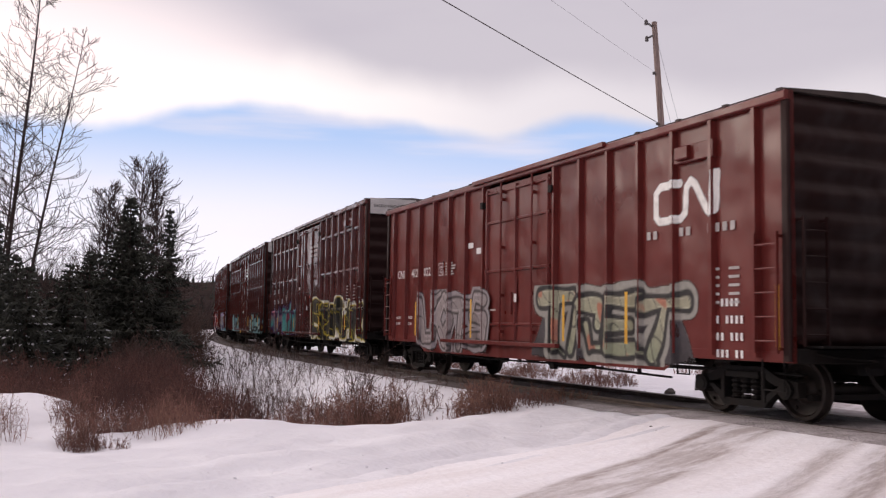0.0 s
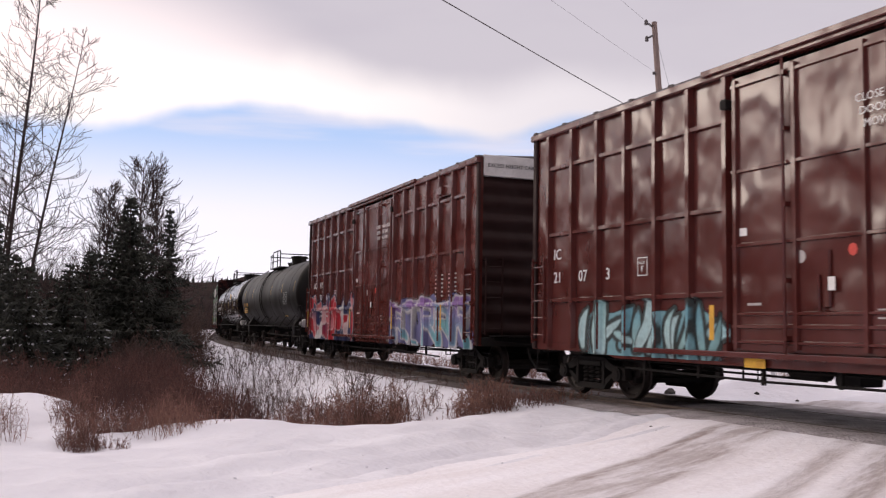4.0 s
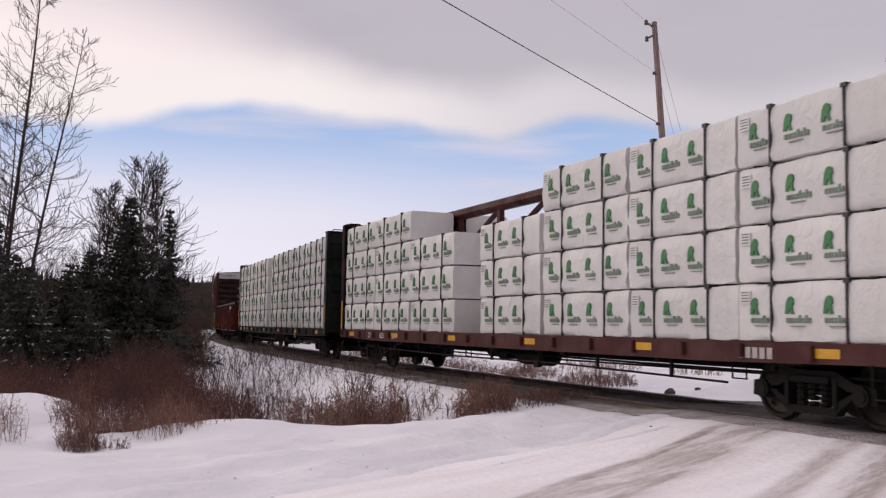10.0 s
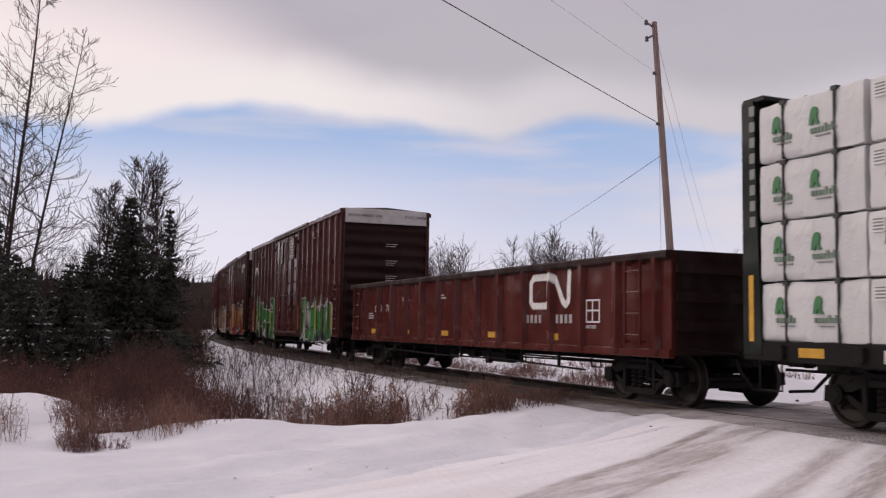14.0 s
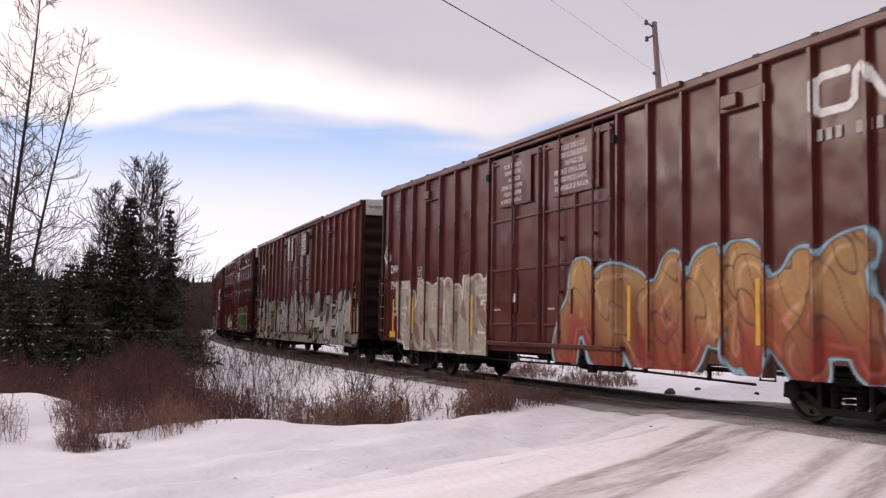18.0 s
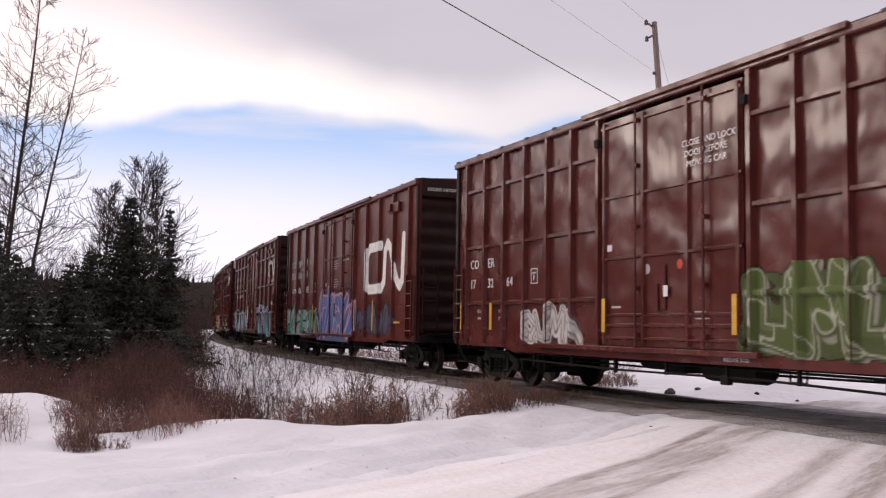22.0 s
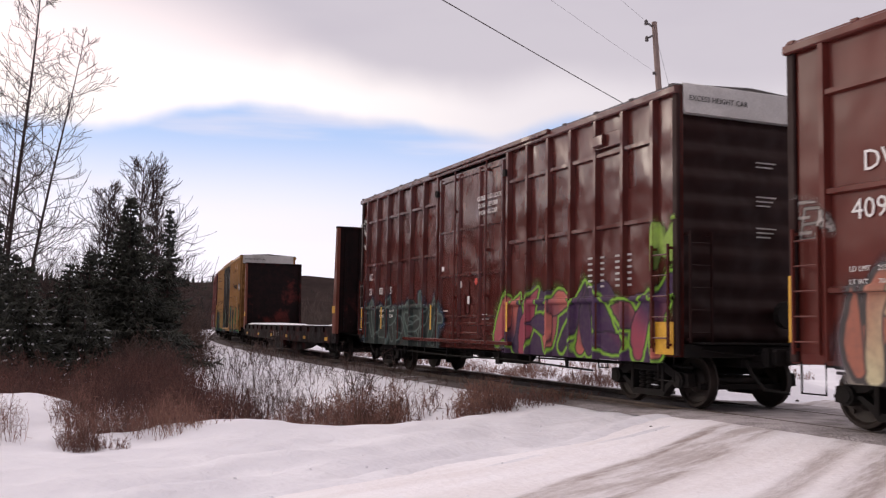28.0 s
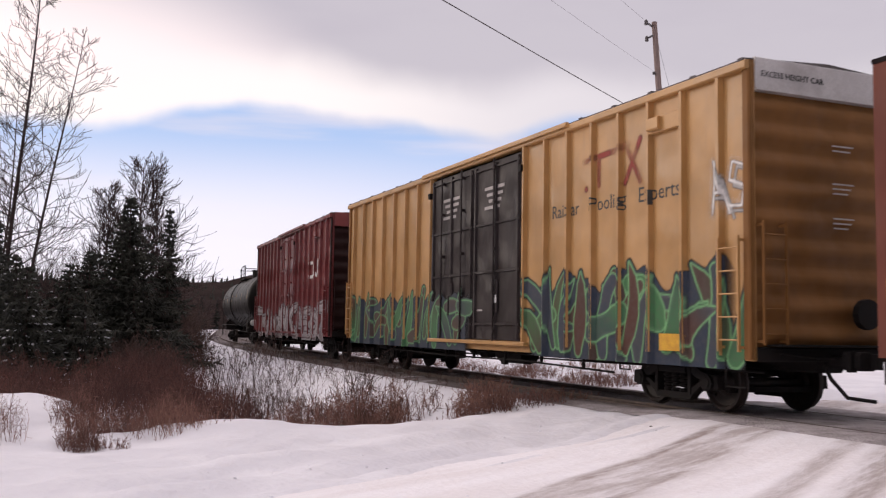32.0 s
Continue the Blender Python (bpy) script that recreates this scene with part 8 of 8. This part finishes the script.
def bundle_thing(L, H=0.80, D=1.22, n=3):
    """A wrapped stack of sawn boards with straps and printed marks."""
    root = tagged(new("lumber_bundle"), "stack of sawn lumber in white printed wrap", "lumber bundle", "wrapped lumber on the flat cars")
    H = H - 0.022
    m, b = Mesh(), 0.03
    nx = max(int(L / 0.13), 8)
    r = random.Random(int(L * 100))
    ph = [r.uniform(0, 6.3) for _ in range(6)]
    v, k = [], 14
    for q in range(nx + 1):
        x = -L / 2 + L * q / nx
        slack = 0.012 * math.sin(3.1 * x + ph[0]) + 0.008 * math.sin(7.7 * x + ph[1]) + r.uniform(-0.004, 0.004)
        hem = 0.012 * math.sin(2.3 * x + ph[2]) + 0.010 * math.sin(9.1 * x + ph[3]) + r.uniform(-0.006, 0.006)
        crown = 0.007 * math.sin(4.1 * x + ph[4]) + r.uniform(-0.006, 0.006)
        side = [(b, 0.0), (0.0, b - 0.01 + hem), (-0.012 - slack, 0.10 + hem * 0.5), (-0.006 + slack, H * 0.4), (-0.010 - 0.6 * slack, H * 0.72), (0.0, H - b), (b, H + crown)]
        v += [(x, -D / 2 + o, z) for o, z in side] + [(x, D / 2 - o, z) for o, z in side[::-1]]
    f = [(q * k + i, q * k + (i + 1) % k, (q + 1) * k + (i + 1) % k, (q + 1) * k + i) for q in range(nx) for i in range(k)]
    m.add(v, f + [tuple(range(k))[::-1], tuple(range(nx * k, nx * k + k))])
    part("wrap", m, "wrap", root, smooth=True)
    for q in range(n):
        x = -L / 2 + L * (q + 0.5) / n
        s = Mesh().box(x - 0.012, x + 0.012, -D / 2 - 0.034, -D / 2 + 0.01, 0, H + 0.006).box(x - 0.012, x + 0.012, -D / 2, D / 2, H - 0.004, H + 0.012)
        s.box(x - 0.045, x + 0.045, -D / 2 - 0.036, -D / 2 + 0.05, H - 0.04, H + 0.014)
        part("strap", s, "strap", root)
    for x in (-L / 2 + 0.30, L / 2 - 0.32):
        part("dunnage", Mesh().box(x - 0.045, x + 0.045, -D / 2 + 0.03, D / 2 - 0.03, -0.024, 0.002), "tie", root, "dark timber spacer under the stack")
    if L > 2.3:
        part("shipping_tag", Mesh().box(-L / 2 + 0.06, -L / 2 + 0.25, -D / 2 - 0.034, -D / 2 - 0.012, H * 0.66, H * 0.88), "white", root)
        bars(root, [(-L / 2 + 0.08, -L / 2 + 0.23, H * 0.69 + 0.04 * q, H * 0.69 + 0.04 * q + 0.02) for q in range(4)], "grey_print", -D / 2 - 0.034, "print", 0.002)
    step, shape = 0.66, ((0.0, 0.0), (0.012, 0.17), (0.045, 0.235), (0.10, 0.255), (0.15, 0.225), (0.165, 0.16), (0.14, 0.115), (0.155, 0.055), (0.20, 0.0), (0.13, -0.004), (0.105, 0.07), (0.085, 0.075), (0.07, 0.0))
    for q in range(int((L - 0.1) / step)):
        x, z = -L / 2 + 0.24 + q * step, H * 0.47
        pr = Mesh().prism([(x + 0.85 * p + 0.06 * t, z + 0.9 * t) for p, t in shape], 0, 2, 1, -D / 2 - 0.030, -D / 2 - 0.004)
        part("print", pr, "green_print", root)
        word = [(x + 0.02 + 0.056 * w, x + 0.02 + 0.056 * w + 0.036, z - 0.115, z - 0.115 + (0.10 if w in (4, 6) else 0.066)) for w in range(6 + q % 2 * 2)]
        bars(root, word, "green_grey", -D / 2 - 0.004, "print", 0.026)
        bars(root, [(x + 0.10, x + 0.34, z - 0.165, z - 0.150)], "grey_print", -D / 2 - 0.004, "print", 0.026)
    return root


CARGO = []


def flat_base(label, name, front, rear, mat, bogies, deck=1.06, deep=0.24):
    L = rear - front
    root = tagged(new(name), label, "flat car", "freight cars of the train")
    enrol(root, front, rear, bogies)
    part("deck", Mesh().box(-L / 2, L / 2, -1.42, 1.42, deck - 0.10, deck, 0.02), mat, root)
    for s in (-1, 1):
        y0, y1 = sorted((s * 1.36, s * 1.46))
        part("side_sill", Mesh().prism([(-L / 2, deck), (L / 2, deck), (L / 2, deck - deep), (bogies / 2 - 1.5, deck - deep - 0.06), (-bogies / 2 + 1.5, deck - deep - 0.06), (-L / 2, deck - deep)], 0, 2, 1, y0, y1), mat, root)
        for k in range(int(L / 1.3)):
            x = -L / 2 + 0.7 + k * 1.3
            part("stake_pocket", Mesh().box(x - 0.07, x + 0.07, min(s * 1.45, s * 1.53), max(s * 1.45, s * 1.53), deck - 0.22, deck - 0.04, 0.015), mat, root)
    underframe(root, L, bogies)
    trucks(root, bogies)
    couplers(root, L / 2)
    for x in (-L / 2 + 0.5, L / 2 - 0.5):
        stirrup(root, x)
    for k in range(6):
        patch(root, -L / 2 + 1.0 + k * (L - 2.6) / 5, deck + 0.05 - deep, 0.42, 0.12, y=-1.464)
    return root, L


def build_lumber_cars():
    cars = (("dull red centre-beam flat car carrying white wrapped lumber", 120.85, 142.7, "rust", "rust", 17.7,
             # stretches of load: metres back from the front, bundle length, tiers
             ((0.42, 2.58, 4), (3.05, 2.62, 4), (5.75, 2.85, 4), (8.75, 2.70, 3), (12.90, 2.82, 3), (15.80, 2.78, 4), (18.65, 2.78, 4))),
            ("dark green centre-beam flat car carrying white wrapped lumber", 144.6, 166.6, "black", "green_car", 17.8,
             ((0.38, 1.88, 4), (2.30, 2.08, 4), (4.42, 2.22, 4), (6.68, 2.32, 4), (9.04, 2.42, 4), (12.55, 2.34, 4), (14.93, 2.48, 4), (17.45, 2.40, 4), (19.90, 1.75, 4))))
    masters = {}
    for label, front, rear, mat, dark, bogies, loads in cars:
        root, L = flat_base(label, "centre_beam_car", front, rear, "dull_red" if dark == "rust" else "black", bogies, 1.10)
        col = dark
        H = 4.42
        for s in (-1, 1):
            x0, x1 = sorted((s * L / 2, s * (L / 2 - 0.42)))
            b = Mesh().box(min(s * (L / 2 - 0.06), s * (L / 2 - 0.14)), max(s * (L / 2 - 0.06), s * (L / 2 - 0.14)), -1.4, 1.4, 1.05, H - 0.02)
            wall = part("bulkhead", b, col, root)
            for z in np.linspace(1.4, H - 0.3, 6):
                part("rib", Mesh().box(min(s * L / 2, s * (L / 2 - 0.08)), max(s * L / 2, s * (L / 2 - 0.08)), -1.36, 1.36, z - 0.06, z + 0.06), col, wall)
            for y in (-0.7, 0.0, 0.7):
                part("upright", Mesh().box(min(s * (L / 2 + 0.01), s * (L / 2 - 0.08)), max(s * (L / 2 + 0.01), s * (L / 2 - 0.08)), y - 0.05, y + 0.05, 1.05, H - 0.05), col, wall)
            for y in (-1.42, 1.42):
                part("bulkhead_column", Mesh().prism([(s * (L / 2 + 0.005), 0.92), (s * (L / 2 + 0.005), H), (s * (L / 2 - 0.22), H), (s * (L / 2 - 0.34), 0.92)], 0, 2, 1, y - 0.05, y + 0.05), col, root)
            part("bulkhead_cap", Mesh().box(x0, x1, -1.45, 1.45, H - 0.02, H + 0.04, 0.015), col, root)
            m = Mesh()
            for y in (-0.55, 0.75):
                m.prism([(s * L / 2, H + 0.03), (s * (L / 2 - 0.35), H + 0.03), (s * (L / 2 - 0.3), H + 0.16)], 0, 2, 1, y - 0.04, y + 0.04)
            m.tube([(s * (L / 2 - 0.05), -1.3, H), (s * (L / 2 - 0.05), -1.25, H + 0.09), (s * (L / 2 - 0.05), -0.9, H + 0.09), (s * (L / 2 - 0.05), -0.85, H)], 0.018, 5)
            part("grab_iron", m, col, root)
        part("top_beam", Mesh().prism([(-0.20, 4.34), (-0.20, 4.22), (-0.05, 4.12), (0.05, 4.12), (0.20, 4.22), (0.20, 4.34), (0.08, 4.40), (-0.08, 4.40)], 1, 2, 0, -L / 2 + 0.3, L / 2 - 0.3), "dull_red" if dark == "rust" else col, root)
        for k in range(9):
            x = -L / 2 + 1.2 + k * (L - 2.4) / 8
            part("beam_post", Mesh().box(x - 0.09, x + 0.09, -0.07, 0.07, 1.05, 4.14, 0.02), "dull_red" if dark == "rust" else col, root)
        for k in range(8):
            x = -L / 2 + 1.2 + k * (L - 2.4) / 8
            part("beam_brace", Mesh().tube([(x + 0.1, 0, 3.2), (x + (L - 2.4) / 8 - 0.1, 0, 4.15)], 0.07, 6), "dull_red" if dark == "rust" else col, root)
        tape(root, (L / 2 - 0.16, -L / 2 + 0.16), 1.1, 2.0, y=-1.474, w=0.09)
        if dark == "rust":
            letters(root, "CN", -L / 2 + 2.77, 0.88, 0.16, y=-1.464)
            letters(root, "623", -L / 2 + 3.8, 0.88, 0.16, y=-1.464)
            letters(root, "939", -L / 2 + 4.77, 0.88, 0.16, y=-1.464)
            bars(root, [(L / 2 - 3.0 + 0.14 * k, L / 2 - 3.0 + 0.14 * k + 0.10, 0.87, 1.02) for k in range(5)], "faded", -1.464, "scrawl")
        else:
            plate_box(root, L / 2 - 5.2, 0.70, 0.34, y=-1.53, letter="C")
            letters(root, "NOKL", -L / 2 + 2.3, 0.88, 0.16, y=-1.464)
            letters(root, "7338", -L / 2 + 3.2, 0.88, 0.16, y=-1.464)
            for s in (-1, 1):
                m = Mesh()
                for k in range(8):
                    m.box(s * (L / 2 - 0.20) - 0.05, s * (L / 2 - 0.20) + 0.05, -1.478, -1.474, 4.2 - 0.22 * k, 4.34 - 0.22 * k)
                part("lettering", m, "grey_print", root)
        for d, l, tiers in loads:
            for side in (-1, 1):
                for tier in range(tiers):
                    key = (l,)
                    if key not in masters:
                        masters[key] = bundle_thing(l, n=2 if l < 3.2 else 3)
                        ob = masters[key]
                    else:
                        ob = copy_thing(masters[key], Matrix())
                    r = random.Random(int(d * 31 + tier * 7 + side))
                    off = pose(L / 2 - d - l / 2 + r.uniform(-0.04, 0.04), side * (0.82 + r.uniform(-0.012, 0.012)), 1.10 + tier * 0.806, 0, 0, 0 if side < 0 else 180)
                    CARGO.append((ob, (front + rear) / 2, bogies, off))


def build_gondola():
    front, rear = 168.15, 184.3
    L, H = rear - front, 2.45
    root = tagged(new("gondola"), "brown steel gondola car with upright ribs and a white railway mark", "gondola car", "freight cars of the train")
    bogies = L - 2.8
    enrol(root, front, rear, bogies)
    for s in (-1, 1):
        part("side_wall", Mesh().box(-L / 2, L / 2, min(s * 1.40, s * 1.45), max(s * 1.40, s * 1.45), 0.82, H), "brown", root)
        # darker paint on the chord keeps a bright sun glint off it
        part("top_chord", Mesh().box(-L / 2, L / 2, min(s * 1.38, s * 1.55), max(s * 1.38, s * 1.55), H - 0.12, H + 0.02, 0.03), "shaded_brown", root)
        part("side_sill", Mesh().box(-L / 2, L / 2, min(s * 1.38, s * 1.50), max(s * 1.38, s * 1.50), 0.80, 0.94, 0.02), "brown", root)
    n, spots = 15, []
    for k in range(n):
        x = -L / 2 + 0.35 + k * (L - 0.7) / (n - 1)
        spots.append(x)
        part("post", post(x, -1.448, -1.55, 0.86, H - 0.08, 0.17), "brown", root)
        part("post", post(x, 1.448, 1.55, 0.86, H - 0.08, 0.17), "brown", root)
    part("floor", Mesh().box(-L / 2 + 0.05, L / 2 - 0.05, -1.40, 1.40, 0.96, 1.05), "black", root)
    for s in (-1, 1):
        e = Mesh().box(min(s * L / 2, s * (L / 2 - 0.06)), max(s * L / 2, s * (L / 2 - 0.06)), -1.40, 1.40, 0.85, H + 0.02)
        for z in (1.3, 1.75, 2.2):
            e.box(min(s * L / 2, s * (L / 2 + 0.07)), max(s * L / 2, s * (L / 2 + 0.07)), -1.38, 1.38, z - 0.08, z + 0.08)
        # shade of the gap between cars is painted into this end's colour
        part("end_wall", e, "shaded_brown", root)
    col = np.array(spots)

    def depth(x):
        d = np.min(np.abs(col - x))
        return 1.452 if d > 0.085 else (1.552 if d < 0.053 else 1.452 + 0.10 * (0.085 - d) / 0.032)

    mark(root, L / 2 - 4.55, 1.63, 0.64, depth)
    bars(root, letter_bars(L / 2 - 4.69, 1.33, 0.16, "www.  cn.ca", 0.165), y=-1.458)
    letters(root, "CN 1", -L / 2 + 2.12, 1.62, 0.19, y=-1.458)
    letters(root, "7111", -L / 2 + 3.10, 1.63, 0.19, y=-1.458)
    m = Mesh()
    x, z = L / 2 - 2.46, 1.34
    for a in ((x, x + 0.45, z, z + 0.03), (x, x + 0.45, z + 0.38, z + 0.41), (x, x + 0.03, z, z + 0.4), (x + 0.42, x + 0.45, z, z + 0.4), (x + 0.2, x + 0.23, z, z + 0.4), (x, x + 0.45, z + 0.2, z + 0.23)):
        m.box(a[0], a[1], -1.462, -1.458, a[2], a[3])
    part("plate_mark", m, "white", root)
    letters(root, "EXT LIFE", x, 1.24, 0.06, y=-1.458)
    bars(root, line_block(-L / 2 + 4.4, 2.0, 0.5, 2) + line_block(-L / 2 + 6.9, 2.0, 0.5, 2) + line_block(-L / 2 + 1.6, 1.6, 0.5, 3), y=-1.458)
    for k in range(5):
        patch(root, -L / 2 + 1.9 + k * 2.6, 1.02, 0.42, 0.12, y=-1.458)
    tape(root, (-L / 2 + 0.12,), 1.1, 2.1, y=-1.462)
    ladder(root, L / 2 - 0.85, 0.98, 2.35, 0.42, 4)
    ladder(root, -L / 2 + 0.85, 0.98, 2.35, 0.42, 4)
    stirrup(root, L / 2 - 0.4)
    stirrup(root, -L / 2 + 0.4)
    underframe(root, L, bogies)
    trucks(root, bogies)
    couplers(root, L / 2)


def build_bulkhead_flat():
    front, rear = 336.0, 356.6
    root, L = flat_base("rusty empty bulkhead flat car with snow on its deck", "bulkhead_flat_car", front, rear, "rust", 16.6, 1.20, 0.56)
    H = 4.42
    for s in (-1, 1):
        xo = s * L / 2
        b = Mesh().box(min(xo, xo - s * 0.10), max(xo, xo - s * 0.10), -1.42, 1.42, 1.0, H, 0.0)
        part("bulkhead", b, "rust", root, "rust-streaked steel bulkhead")
        for y in np.linspace(-1.15, 1.15, 6):
            part("bulkhead_rib", Mesh().box(min(xo, xo + s * 0.05), max(xo, xo + s * 0.05), y - 0.06, y + 0.06, 1.05, H - 0.05), "rust", root)
        for y in (-1.44, 1.44):
            part("bulkhead_brace", Mesh().prism([(xo + s * 0.05, 0.95), (xo + s * 0.05, H + 0.02), (xo - s * 0.16, H + 0.02), (xo - s * 0.42, 1.3), (xo - s * 0.42, 0.95)], 0, 2, 1, y - 0.05, y + 0.05), "rust_orange" if y < 0 else "rust", root, "orange-rusted brace plate" if y < 0 else "")
        part("bulkhead_cap", Mesh().box(min(xo + s * 0.06, xo - s * 0.17), max(xo + s * 0.06, xo - s * 0.17), -1.50, 1.50, H, H + 0.06, 0.015), "rust", root)
        patch(root, xo - s * 0.28 - 0.19, 1.62, 0.38, 0.24, y=-1.493)
    m, n = Mesh(), 34
    r = random.Random(8)
    v = []
    for k in range(n + 1):
        x = -L / 2 + 0.65 + (L - 1.3) * k / n
        t = max(0.0, 0.012 * math.sin(1.9 * x) + 0.006 * math.sin(5.3 * x)) + 0.002 + 0.09 * math.exp(-((x + L / 2 - 1.9) / 1.5) ** 2) + 0.10 * math.exp(-((x - L / 2 + 0.9) / 0.8) ** 2) + r.uniform(0, 0.006)
        v += [(x, -1.38, 1.201), (x, -1.25, 1.20 + t * 0.8), (x, -0.4, 1.20 + t), (x, 0.5, 1.20 + t * 1.1), (x, 1.25, 1.20 + t * 0.8), (x, 1.38, 1.201)]
    m.add(v, [(6 * k + q, 6 * k + q + 1, 6 * k + q + 7, 6 * k + q + 6) for k in range(n) for q in range(5)])
    part("snow_cover", m, "snow", root, "thin snow lying on the deck", True)
    for k in range(5):
        bars(root, [(L / 2 - 12.1 + 0.42 * k, L / 2 - 12.1 + 0.42 * k + 0.04 + 0.05 * (k % 2), 0.72, 0.92)], "faded", -1.464, "faded_number")
    for y in (-1.05, 1.05):
        part("fishbelly_sill", Mesh().prism([(-7.2, 0.98), (-6.2, 0.60), (-4.6, 0.34), (-2.5, 0.19), (2.5, 0.19), (4.6, 0.34), (6.2, 0.60), (7.2, 0.98)], 0, 2, 1, y - 0.05, y + 0.05), "rust", root)
    part("tool_box", Mesh().box(-L / 2 + 8.6, -L / 2 + 11.2, -1.43, -0.9, 0.24, 0.70, 0.02), "rust", root)


# ---- what moves: every car on the line, its wheels and its load ----
def motions():
    for root, mid, bogies in FLEET:
        walk(root, [(0.5 * k, car_pose(mid, bogies, 0.5 * k)) for k in range(65)])
    for ob, mid, bogies, off in CARGO:
        walk(ob, [(0.5 * k, car_pose(mid, bogies, 0.5 * k) @ off) for k in range(65)])
    where = {root: mid for root, mid, bogies in FLEET}
    for wheel, root, seat, ahead in ROTORS:
        # the wheels roll while the car is on the visible stretch
        s, rows, last = where[root] - ahead, [], None
        for k in range(481):
            t = k / 15
            u = s - run(t)
            if 6 < u < 95:
                if not rows and k > 0:
                    rows.append((0.0, None))
                rows.append((t, None))
        if len(rows) < 2:
            continue
        if rows[-1][0] < 32.0:
            rows.append((32.0, None))
        t0, t1 = (rows[1][0] if rows[0][0] == 0.0 and len(rows) > 2 and rows[1][0] > 0.1 else rows[0][0]), (rows[-2][0] if rows[-1][0] - rows[-2][0] > 0.1 else rows[-1][0])
        keys = []
        for t, _ in rows:
            a = (run(min(max(t, t0), t1)) - run(t0)) / 0.42
            keys.append((t, Matrix.Translation(seat) @ Matrix.Rotation(a, 4, "Y")))
        walk(wheel, keys)


build_train()
set_letters()
motions()
